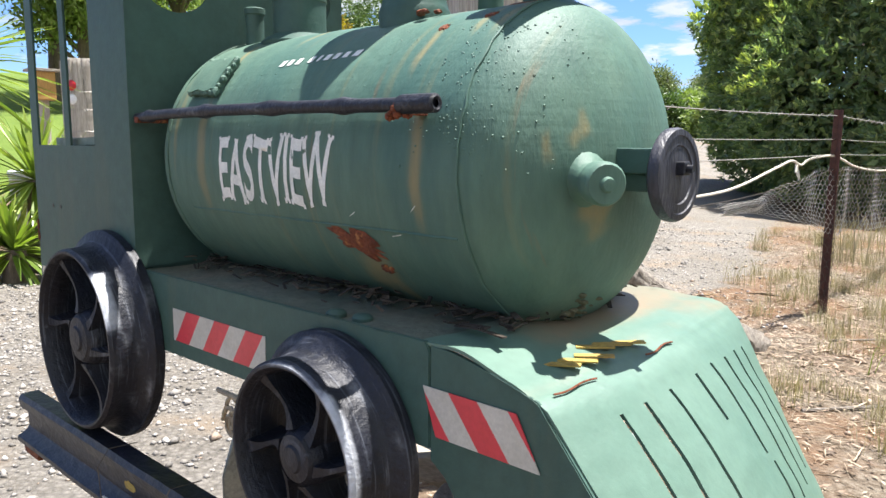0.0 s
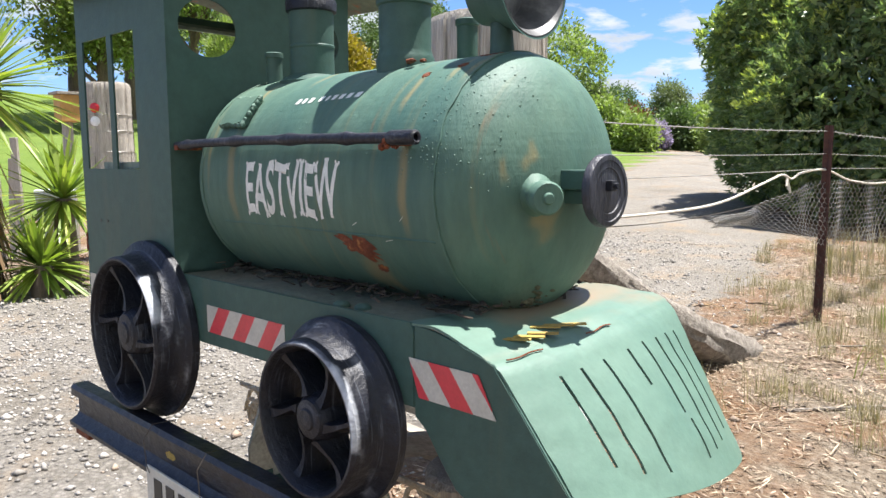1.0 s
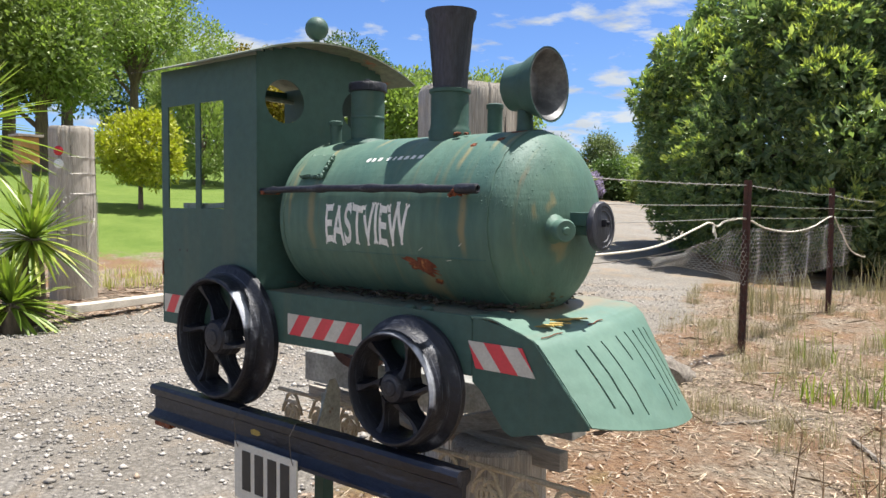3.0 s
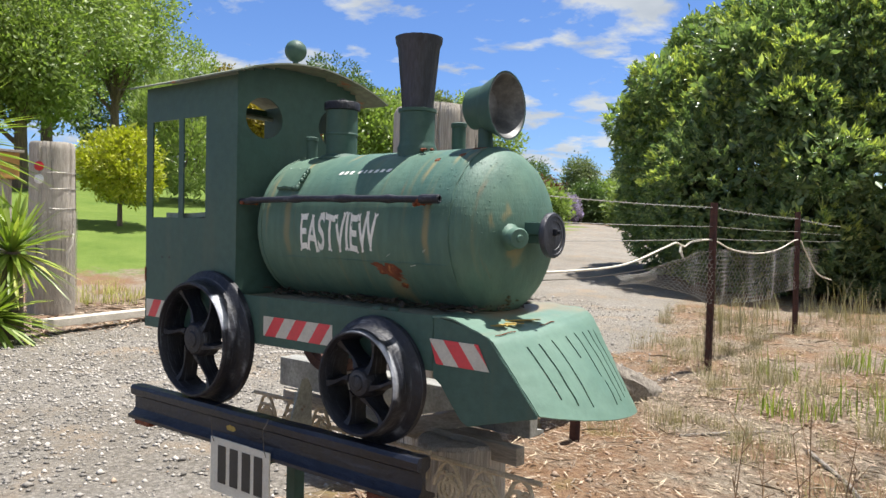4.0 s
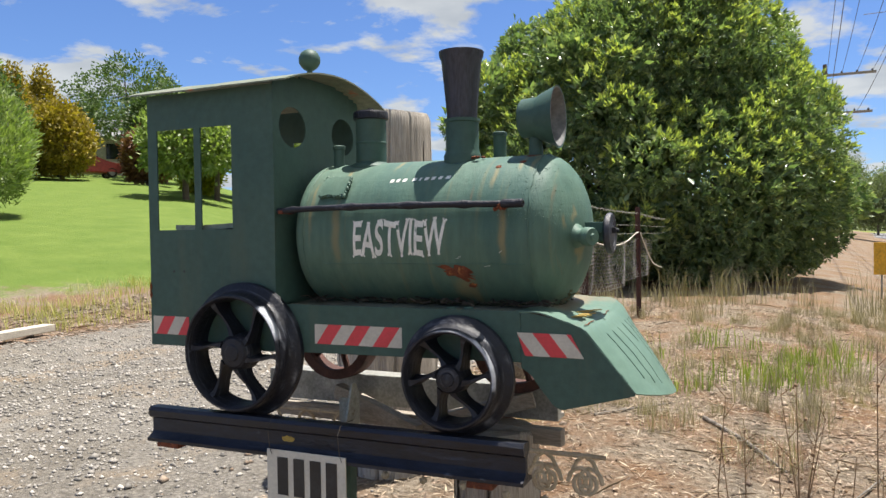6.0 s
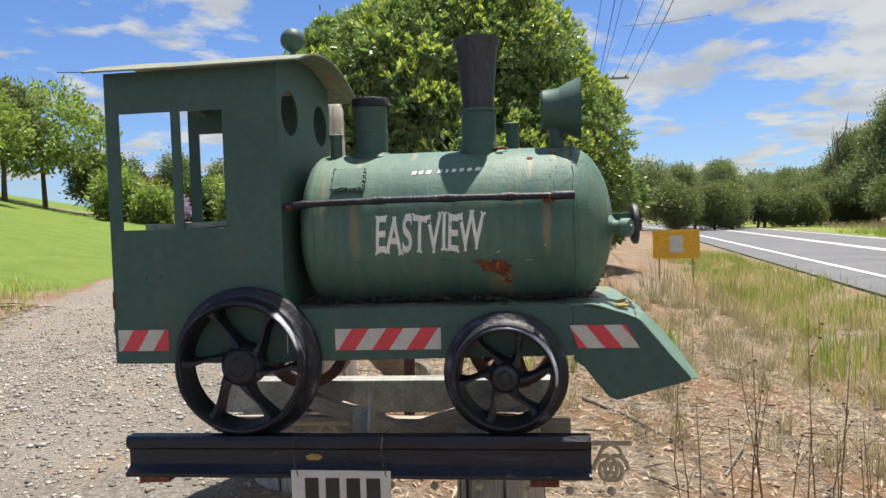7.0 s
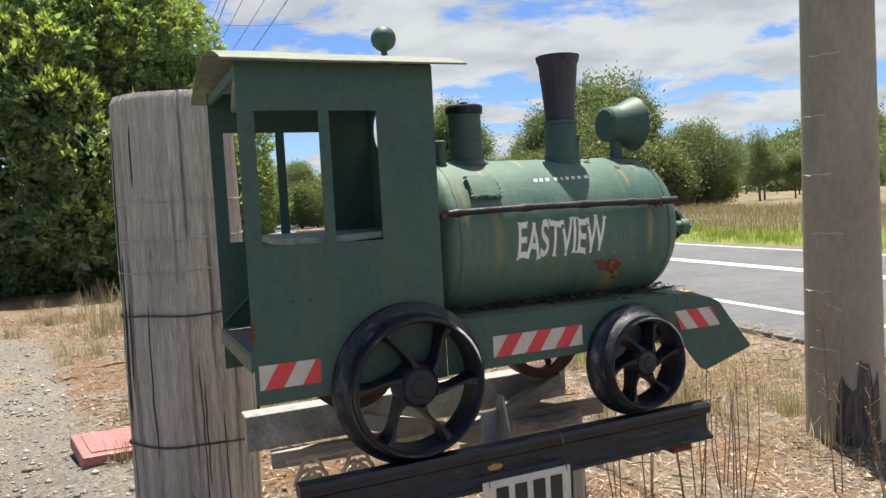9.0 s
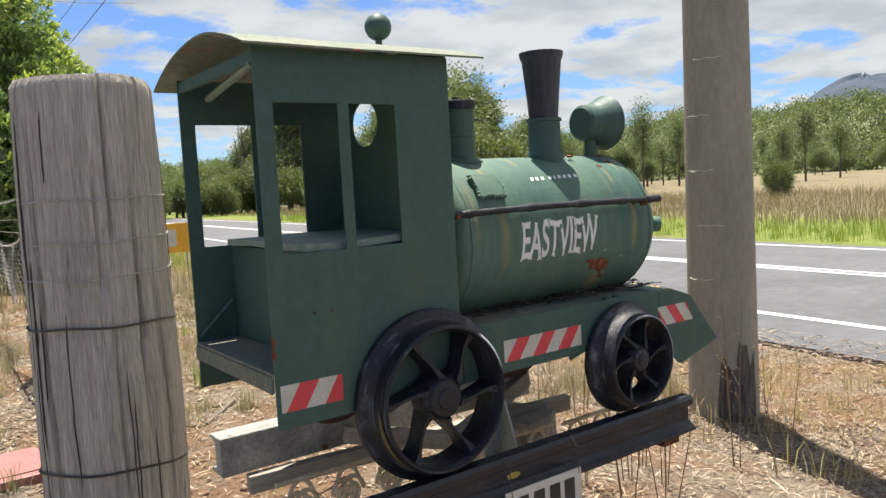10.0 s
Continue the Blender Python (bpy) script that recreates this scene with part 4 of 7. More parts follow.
for y, s, nm in ((SIDE, 1, "side_wall"), (FAR, -1, "side_wall")):
    bm = bmesh.new()
    us = hole_grid(CX0, CX1, [q for w in WIN for q in w], 0.06)
    vs = hole_grid(0.714, 1.390, [1.026, 1.295], 0.08)
    sheet_with_holes(bm, us, vs, lambda u, v: not (1.026 < v < 1.295 and any(a < u < b for a, b in WIN)),
                     lambda u, v, w: (u, y + s * w + s * 0.0015 * noise.noise((u * 5, v * 5, 2)), v), 0.004)
    bmesh.ops.recalc_face_normals(bm, faces=bm.faces)
    side = part(nm, bm, GREEN, cab, "green steel side with two open windows", smooth=30)
    if s == 1:
        for x, z in ((-1.475, 0.915), (-1.440, 0.915)):
            bm = bmesh.new()
            lathe(bm, [(0, 0), (0.0032, 0), (0.0032, 0.0006), (0, 0.0006)], (x, SIDE - 0.0006, z), (0, -1, 0), 10)
            part("bolt_hole", bm, INK, side)
        bm = bmesh.new()
        for v in range(9):
            box(bm, (CX0 - 0.002, SIDE - 0.001 - 0.0006 * (v % 2), 0.842 + v * 0.0045), (CX0 + 0.003 + 0.002 * math.sin(v * 1.3), SIDE + 0.003, 0.848 + v * 0.0045))
        part("rusted_edge", bm, RUST, side)
        for x0, z0, dx, dz in ((-1.379, 1.023, 0.104, 0.003), (-1.529, 1.023, 0.130, 0.003)):
            bm = bmesh.new()
            box(bm, (x0, SIDE + 0.001, z0 - 0.002), (x0 + dx, SIDE + 0.016, z0 + dz), 0.0008)
            part("window_sill", bm, GREEN, side)
# front wall with two round windows under the arch
bm = bmesh.new()
ys = [SIDE + 0.004 + (FAR - SIDE - 0.008) * k / 60 for k in range(61)]
zs = [0.836 + (1.436 - 0.836) * k / 84 for k in range(85)]


def front_open(y, z):
    for cy in (0.578, 0.828):
        if ((y - cy) / 0.060) ** 2 + ((z - 1.290) / 0.053) ** 2 < 1:
            return True
    return z > roof_z(y) - 0.004


cells = sheet_with_holes(bm, ys, zs, lambda y, z: not front_open(y, z), lambda y, z, w: (CX1 - w, y, z), 0.004)
for v in bm.verts:
    for cy in (0.578, 0.828):
        d = Vector(((v.co.y - cy) / 0.060, (v.co.z - 1.290) / 0.053))
        if 0.86 < d.length < 1.17 and any(len(e.link_faces) and any(abs(f.normal.x) < 0.5 for f in e.link_faces) for e in v.link_edges):
            d.normalize()
            v.co.y, v.co.z = cy + d.x * 0.060, 1.290 + d.y * 0.053
part("front_wall", bm, GREEN, cab, "green front plate with two round windows")
# floor, box with lid, rear sill
bm = bmesh.new()
box(bm, (CX0 - 0.004, SIDE + 0.005, 0.812), (CX1 - 0.004, FAR - 0.005, 0.818), 0.001)
box(bm, (CX0 - 0.006, SIDE + 0.005, 0.780), (CX0, FAR - 0.005, 0.8115), 0.001)
part("cab_floor", bm, DECK, cab, "dusty green steel floor with a folded lip")
bm = bmesh.new()
box(bm, (-1.468, SIDE + 0.008, 0.820), (CX1 - 0.006, FAR - 0.008, 1.024), 0.002)
mailbox = part("mail_box", bm, GREEN, cab, "green steel box inside the cab")
bm = bmesh.new()
us = [-1.480 + 0.325 * k / 12 for k in range(13)]
vs = [SIDE + 0.014 + (FAR - SIDE - 0.030) * k / 10 for k in range(11)]
sheet_with_holes(bm, us, vs, lambda u, v: True, lambda u, v, w: (u, v, 1.040 + 0.005 * noise.noise((u * 6, v * 6, 8)) - w * 2.2), 0.006)
part("box_lid", bm, surf("dusty_lid_paint", (0.15, 0.20, 0.165), (0.21, 0.25, 0.20), 8, 0.75, bump=0.2, bump_scale=70, spot=(0.24, 0.16, 0.09), spot_scale=16, spot_at=0.66), mailbox, "dusty pale green lid", smooth=40)
bm = bmesh.new()
sweep(bm, [(-1.555, FAR - 0.012, 0.83), (-1.478, FAR - 0.020, 0.905)], 0.005, 6)
part("corner_stay", bm, GREEN, cab)
bm = bmesh.new()
box(bm, (-1.558, SIDE + 0.005, 1.362), (-1.548, FAR - 0.005, 1.384), 0.001)
part("rear_rail", bm, GREEN, cab)
bm = bmesh.new()
sweep(bm, [(-1.552, SIDE + 0.02, 1.365), (-1.500, FAR - 0.02, 1.350)], 0.008, 6)
part("roof_stay", bm, surf("pale_green_stay", (0.20, 0.26, 0.21), (0.14, 0.2, 0.16), 10, 0.6), cab)
# arched roof
bm = bmesh.new()
us = [-1.590 + 0.512 * k / 16 for k in range(17)]
vs = [0.455 + 0.528 * k / 26 for k in range(27)]
sheet_with_holes(bm, us, vs, lambda u, v: True,
                 lambda u, v, w: (u, v, roof_z(v) + 0.003 + 0.0025 * noise.noise((u * 7, v * 7, 4)) - w), 0.004)
roof = part("cab_roof", bm, [surf("chalky_roof_paint", (0.125, 0.155, 0.115), (0.20, 0.205, 0.15), 6, 0.75, bump=0.2, bump_scale=60, spot=(0.36, 0.095, 0.035), spot_scale=8, spot_at=0.58)], cab, "thin arched roof with red rust", smooth=40)
bm = bmesh.new()
lathe(bm, [(0, 1.425), (0.012, 1.425), (0.007, 1.436), (0.008, 1.468)], (-1.172, 0.703, 0), (0, 0, 1), 14)
bmesh.ops.create_uvsphere(bm, u_segments=24, v_segments=14, radius=0.030, matrix=Matrix.Translation((-1.172, 0.703, 1.492)))
part("roof_ball", bm, GREEN, roof, "green ball finial", smooth=60)
bm = bmesh.new()
sweep(bm, [(-1.58, 0.462, 1.390), (-1.65, 0.455, 1.392)], 0.001, 5)
part("roof_wire", bm, DARKWIRE, roof)


# wheels: flanged rims with curved spokes
def wheel(cx, cz, tread, flange, seed, white, lab):
    w = new("wheel")
    w.parent = train
    w.matrix_parent_inverse = train.matrix_basis.inverted()
    tagged(w, label=lab)
    front, back = 0.420, 0.494
    inner = tread - 0.0115
    bm = bmesh.new()
    prof = [(inner, front + 0.006), (inner + 0.004, front), (tread - 0.004, front), (tread, front + 0.005), (tread + 0.0005, front + 0.014), (tread + 0.001, front + 0.024), (tread + 0.002, front + 0.034), (tread + 0.004, back - 0.034),
            (tread + 0.010, back - 0.026), (flange - 0.004, back - 0.022), (flange, back - 0.017), (flange, back - 0.004), (flange - 0.004, back), (inner - 0.004, back), (inner - 0.002, front + 0.03)]
    lathe(bm, [(r, h) for r, h in prof], (cx, 0, cz), (0, 1, 0), 96, closed=True)
    rim = part("rim", bm, BLACK, w, "worn black flanged rim", smooth=35)

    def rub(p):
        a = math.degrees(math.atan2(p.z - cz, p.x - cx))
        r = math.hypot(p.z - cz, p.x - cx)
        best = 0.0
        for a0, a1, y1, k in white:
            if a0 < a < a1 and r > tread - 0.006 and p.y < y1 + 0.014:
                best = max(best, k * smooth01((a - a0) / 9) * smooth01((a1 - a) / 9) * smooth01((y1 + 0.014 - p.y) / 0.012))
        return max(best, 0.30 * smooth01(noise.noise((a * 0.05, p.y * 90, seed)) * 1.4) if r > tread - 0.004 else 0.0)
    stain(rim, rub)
    if tread > 0.13:      # smear of old yellow paint on the tread
        bm = bmesh.new()
        rows = []
        for k in range(25):
            a = radians(176 + 66 * k / 24)
            half = 0.009 * math.sin(math.pi * (k + 0.5) / 25) * (1 + 0.4 * noise.noise((k * 0.6, 1, seed)))
            rows.append([bm.verts.new((cx + (tread + 0.0026) * math.cos(a), front + 0.017 + q * half, cz + (tread + 0.0026) * math.sin(a))) for q in (-1, 0, 1)])
        for p, q in zip(rows, rows[1:]):
            for i in (0, 1):
                bm.faces.new((p[i], p[i + 1], q[i + 1], q[i]))
        part("yellow_smear", bm, SMEAR, rim, "thin smear of yellow paint")
    bm = bmesh.new()
    hr = 0.043 * tread / 0.135
    lathe(bm, [(0, front + 0.004), (hr * 0.40, front + 0.005), (hr * 0.46, front + 0.008), (hr * 0.75, front + 0.010), (hr * 0.95, front + 0.020), (hr, front + 0.030), (hr * 1.05, back - 0.012), (0, back - 0.010)], (cx, 0, cz), (0, 1, 0), 28)
    part("hub", bm, BLACK, w, smooth=35)
    for k in range(6):
        bm = bmesh.new()
        a0 = seed + 60 * k
        rows = []
        for i in range(9):
            t = i / 8
            r = hr * 0.9 + (inner + 0.003 - hr * 0.9) * t
            a = radians(a0 + 30 * math.sin(t * math.pi * 0.5) - 10 * t)
            th = 0.0085 * (1.9 - 1.25 * math.sin(math.pi * min(1.0, t * 1.05 + 0.02)) ** 0.7)
            dr = Vector((math.cos(a), 0, math.sin(a)))
            tn = Vector((-math.sin(a), 0, math.cos(a)))
            d0, d1 = front + 0.012 + 0.010 * math.sin(math.pi * t), back - 0.012
            c = Vector((cx, 0, cz)) + dr * r
            rows.append([bm.verts.new(c + tn * sgn * th + Vector((0, yy, 0))) for sgn, yy in ((-0.5, d0), (0.5, d0), (1, d1), (-1, d1))])
        for p, q in zip(rows, rows[1:]):
            for i in range(4):
                bm.faces.new((p[i], p[(i + 1) % 4], q[(i + 1) % 4], q[i]))
        bm.faces.new(rows[0][::-1])
        bm.faces.new(rows[-1])
        part("spoke", bm, BLACK, w, smooth=40)
    return w


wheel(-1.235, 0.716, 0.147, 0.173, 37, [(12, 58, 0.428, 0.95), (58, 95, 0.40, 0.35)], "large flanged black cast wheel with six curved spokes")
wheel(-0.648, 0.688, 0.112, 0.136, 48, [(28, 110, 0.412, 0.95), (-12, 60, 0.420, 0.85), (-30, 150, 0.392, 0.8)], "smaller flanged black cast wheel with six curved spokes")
for x in (-1.235, -0.648):
    for yy in (0.80,):
        bm = bmesh.new()
        lathe(bm, [(0.10, yy + 0.10), (0.128, yy + 0.10), (0.130, yy + 0.16), (0.10, yy + 0.16)], (x, 0, 0.69), (0, 1, 0), 36, closed=True)
        for k in range(5):
            a = radians(72 * k)
            sweep(bm, [(x, yy + 0.13, 0.69), (x + 0.11 * math.cos(a), yy + 0.13, 0.69 + 0.11 * math.sin(a))], 0.010, 6)
        part("far_wheel", bm, PICKET, train, "rusty brown wheel on the far side", smooth=35)

# ---- what carries it ----
# length of old railway line
rail = thing("railway_rail", (-0.99, 0.44, 0.475), "short length of black painted railway line", "rail")
bm = bmesh.new()
RP = [(-0.027, 0.476), (0.037, 0.476), (0.037, 0.484), (0.012, 0.492), (0.006, 0.500), (0.006, 0.532), (0.019, 0.540), (0.021, 0.556), (0.015, 0.564), (-0.015, 0.564), (-0.021, 0.556), (-0.019, 0.540), (-0.006, 0.532), (-0.006, 0.500), (-0.012, 0.492), (-0.027, 0.484)]
xs_ = [-1.502 + (1.03) * k / 24 for k in range(25)]
rows = []
for x in xs_:
    rows.append([bm.verts.new((x, 0.437 + a, z + 0.0012 * noise.noise((x * 12, a * 60, z * 40)) + 0.004 * (x + 0.99))) for a, z in RP])
for p, q in zip(rows, rows[1:]):
    for i in range(len(RP)):
        bm.faces.new((p[i], p[(i + 1) % len(RP)], q[(i + 1) % len(RP)], q[i]))
bm.faces.new(rows[0][::-1])
bm.faces.new(rows[-1])
part("rail_bar", bm, RAILBLACK, rail, smooth=30)
bm = bmesh.new()
bm.faces.new([bm.verts.new((-1.072 + 0.020 * math.cos(t) * wr.uniform(0.7, 1.1), 0.4303, 0.516 + 0.008 * math.sin(t) * wr.uniform(0.7, 1.1))) for t in [2 * math.pi * k / 14 for k in range(14)]])
part("yellow_mark", bm, YELLOW, rail, "dab of yellow paint")
for x0, x1 in ((-1.47, -1.40), (-0.60, -0.54)):
    bm = bmesh.new()
    box(bm, (x0, 0.41, 0.462), (x1, 0.47, 0.477), 0.003)
    part("rusty_lug", bm, RUST, rail)

plate = thing("number_plate", (-1.007, 0.414, 0.49), "white house number plate hung below the rail on wire", "sign")
bm = bmesh.new()
box(bm, (-1.116, 0.4046, 0.364), (-0.896, 0.4090, 0.495), 0.0015)
part("plate", bm, PLATE, plate)
for x in (-1.070, -1.024, -0.978, -0.934):
    bm = bmesh.new()
    box(bm, (x - 0.015, 0.4032, 0.388), (x + 0.015, 0.4044, 0.479))
    part("number_bar", bm, INK, plate)
for x in (-1.100, -0.905):
    bm = bmesh.new()
    sweep(bm, [(x, 0.4030, 0.484), (x - 0.004, 0.400, 0.50), (x - 0.008, 0.399, 0.545), (x - 0.007, 0.416, 0.570), (x, 0.458, 0.570)], 0.0009, 5)
    part("hanging_wire", bm, DARKWIRE, plate)

green_post = thing("steel_post", (-0.985, 0.56, 0.0), "slim green steel post under the locomotive", "post")
bm = bmesh.new()
box(bm, (-1.000, 0.545, -0.10), (-0.968, 0.577, 0.478), 0.002)
box(bm, (-1.03, 0.445, 0.452), (-0.94, 0.60, 0.4625), 0.002)
part("post_tube", bm, GREEN, green_post)
ZINC = surf("pale_zinc", (0.42, 0.42, 0.37), (0.30, 0.30, 0.26), 16, 0.55, metal=0.2, bump=0.1, spot=(0.2, 0.1, 0.05), spot_scale=20, spot_at=0.68)
bm = bmesh.new()
prism(bm, [(0.53, 0.4632), (0.60, 0.4632), (0.60, 0.60), (0.585, 0.63), (0.565, 0.63), (0.53, 0.53)], "x", -0.976, -0.970, 0.0008)
box(bm, (-1.022, 0.585, 0.4632), (-0.9765, 0.592, 0.588), 0.001)
part("bracket_plate", bm, ZINC, green_post, "pale zinc angle bracket on the post")

beam = thing("channel_beam", (-1.05, 1.00, 0.48), "galvanised steel channel with rust patches", "beam")
bm = bmesh.new()
prism(bm, [(0.955, 0.480), (1.025, 0.480), (1.025, 0.490), (0.990, 0.494), (0.990, 0.560), (1.025, 0.564), (1.025, 0.572), (0.955, 0.572)], "x", -1.515, -0.545, 0.0015)
part("channel", bm, GALV, beam)
# timber stays between the beams and the stump
stays = thing("timber_brace", (-0.75, 0.80, 0.40), "grey sawn timber braces under the beam", "brace")
for p, q in (((-1.46, 0.94, 0.455), (-0.50, 0.84, 0.470)), ((-1.22, 0.90, 0.53), (-0.90, 0.80, 0.455)), ((-0.60, 0.91, 0.55), (-0.94, 0.83, 0.455))):
    bm = bmesh.new()
    p, q = Vector(p), Vector(q)
    d = q - p
    m = Matrix.Translation((p + q) / 2) @ d.to_track_quat("X", "Z").to_matrix().to_4x4()
    box(bm, (-d.length / 2, -0.016, -0.022), (d.length / 2, 0.016, 0.022), 0.003, m=m)
    part("stay", bm, OLDTIMBER, stays)


CRACK = surf("dark_timber_crack", (0.03, 0.026, 0.022), (0.06, 0.05, 0.04), 20, 0.95, bump=0.0)


def timber_post(name, x, y, z0, z1, r0, r1, label, material=POSTWOOD, seed=1, seg=40, bulge=0.0):
    t = thing(name, (x, y, z0 + 0.1), label, "post")
    r = random.Random(seed)
    groove = [(1 - (0.05 + r.uniform(0, 0.07)) if r.random() < 0.13 else 1 + r.uniform(-0.012, 0.012)) for _ in range(seg * 2)]
    n = seg * 2
    bm = bmesh.new()
    rows = []
    hs = [0.0, 0.02] + [k / 22 for k in range(1, 22)] + [0.985, 1.0]
    for h in hs:
        z = z0 + (z1 - z0) * h
        rad = r0 + (r1 - r0) * h + bulge * math.exp(-((h - 0.42) / 0.12) ** 2)
        row = []
        for k in range(n):
            a = 2 * math.pi * k / n
            g = groove[(k + int(2 * math.sin(h * 5 + k * 0.1))) % n]
            rr = rad * (1 + (g - 1) * (0.6 + 0.4 * math.sin(h * 9 + k))) * (1 + 0.035 * noise.noise((math.cos(a) * 1.2, math.sin(a) * 1.2, z * 1.4 + seed)))
            if h == 1.0:
                rr *= 0.94
            row.append(bm.verts.new((x + rr * math.cos(a), y + rr * math.sin(a), z + (0.012 * noise.noise((math.cos(a), math.sin(a), seed)) if h >= 0.985 else 0))))
        rows.append(row)
    for p, q in zip(rows, rows[1:]):
        for k in range(n):
            bm.faces.new((p[k], p[(k + 1) % n], q[(k + 1) % n], q[k]))
    c = bm.verts.new((x, y, z1 - 0.006))
    for k in range(n):
        bm.faces.new((rows[-1][k], rows[-1][(k + 1) % n], c))
    part("post_timber", bm, material, t, smooth=28)
    bm = bmesh.new()
    for k in range(int(60 * (r0 + r1))):      # drying cracks
        a, zc = r.uniform(0, 6.28), r.uniform(z0 + 0.3, z1)
        L = r.uniform(0.15, 0.6)
        pts = []
        for i in range(9):
            z = zc - L * i / 8
            h = (z - z0) / (z1 - z0)
            if not 0.02 < h < 0.995:
                continue
            a += r.uniform(-0.012, 0.012)
            rr = (r0 + (r1 - r0) * h + bulge * math.exp(-((h - 0.42) / 0.12) ** 2)) * (1 + 0.035 * noise.noise((math.cos(a) * 1.2, math.sin(a) * 1.2, z * 1.4 + seed))) + 0.0005
            pts.append((x + rr * math.cos(a), y + rr * math.sin(a), z))
        if len(pts) > 2:
            sweep(bm, pts, [0.0006] + [r.uniform(0.0014, 0.0034)] * (len(pts) - 2) + [0.0006], 4)
    tagged(part("crack", bm, CRACK, t), kind="stuff")
    return t


timber_post("support_stump", -0.69, 0.86, -0.15, 0.475, 0.125, 0.115, "weathered grey timber stump carrying the beam", seed=5, seg=30)


def lace_panel(x0, y, z0, w, h):
    """Scrolls of cast lacework."""
    t = thing("cast_iron_lace", (x0 + w / 2, y, z0), "cream cast-iron lacework bracket with scrolls", "bracket", group="lacework under the locomotive")
    bm = bmesh.new()
    sweep(bm, [(x0, y, z0 + h), (x0 + w, y, z0 + h)], 0.006, 6)
    for k in range(3):
        cx = x0 + w * (k + 0.5) / 3
        for sgn in (-1, 1):
            pts = []
            for i in range(22):
                a = i / 21 * 3.6 * math.pi
                r = 0.040 * (1 - i / 26)
                pts.append((cx + sgn * (0.030 + r * math.cos(a) * 0.8 - 0.02), y, z0 + h * 0.5 + r * math.sin(a) * 1.0))
            sweep(bm, pts, 0.0055, 6)
            sweep(bm, [(cx + sgn * 0.04, y, z0 + h * 0.55), (cx + sgn * 0.02, y, z0 + h * 0.9), (cx, y, z0 + h)], 0.005, 6)
        bmesh.ops.create_icosphere(bm, subdivisions=1, radius=0.012, matrix=Matrix.Translation((cx, y, z0 + 0.012)))
    part("scroll_work", bm, LACE, t, smooth=50)


lace_panel(-1.45, 0.80, 0.36, 0.36, 0.13)
lace_panel(-1.02, 0.72, 0.34, 0.34, 0.13)
lace_panel(-0.66, 0.70, 0.34, 0.30, 0.13)


# ---- posts, fence and roadside things ----
def polar(az, r, ox=0.2, oy=-0.9):
    return ox + r * math.cos(radians(az)), oy + r * math.sin(radians(az))


bigpost = timber_post("strainer_post", -1.56, 1.86, -0.25, 1.52, 0.222, 0.205, "thick weathered grey timber strainer post with wire bindings", seed=11, bulge=0.006, seg=84)


def band(parent, x, y, z, r, tilt=0.0, rad=0.0022, material=WIRE, seed=0):
    bm = bmesh.new()
    q = random.Random(seed)
    pts = []
    for k in range(49):
        a = 2 * math.pi * k / 48
        pts.append((x + r * math.cos(a), y + r * math.sin(a), z + tilt * math.sin(a + 0.6) + 0.003 * math.sin(5 * a + seed)))
    sweep(bm, pts, rad, 5, caps=False)
    part("wire_band", bm, material, parent)


for z, r, t, rad, mt in ((1.155, 0.213, 0.006, 0.0022, WIRE), (1.03, 0.214, 0.01, 0.002, WIRE), (0.925, 0.218, 0.014, 0.002, WIRE), (0.76, 0.2195, -0.008, 0.0036, DARKWIRE), (0.30, 0.2235, -0.025, 0.0042, DARKWIRE)):
    band(bigpost, -1.56, 1.86, z, r, t, rad, mt, int(z * 50))

GPX, GPY = -7.88, 3.15
gz0 = ground_z(GPX, GPY)
gatepost = timber_post("gate_post", GPX, GPY, gz0 - 0.2, gz0 + 1.83, 0.235, 0.222, "weathered grey timber gate post wrapped in wire netting", seed=21)
for k, (mt, dz) in enumerate(((surf("red_reflector_plastic", (0.55, 0.02, 0.03), (0.45, 0.02, 0.03), 20, 0.3, bump=0.0), 1.565), (surf("white_reflector_plastic", (0.75, 0.75, 0.75), (0.65, 0.65, 0.68), 20, 0.3, bump=0.0), 1.43))):
    bm = bmesh.new()
    d = Vector((0.86, -0.51, 0)).normalized()
    side = Vector((-d.y, d.x, 0))
    lathe(bm, [(0, 0), (0.05, 0), (0.05, 0.010), (0.043, 0.016), (0, 0.017)], Vector((GPX, GPY, gz0 + dz)) + d * 0.222 - side * 0.10 - d * 0.025, d - side * 0.35, 20)
    part("reflector", bm, mt, gatepost, ("round red reflector", "round white reflector")[k], smooth=40)
for z in (1.50, 1.33, 1.12):
    band(gatepost, GPX, GPY, gz0 + z, 0.229, 0.006, 0.003, WIRE, int(z * 10))


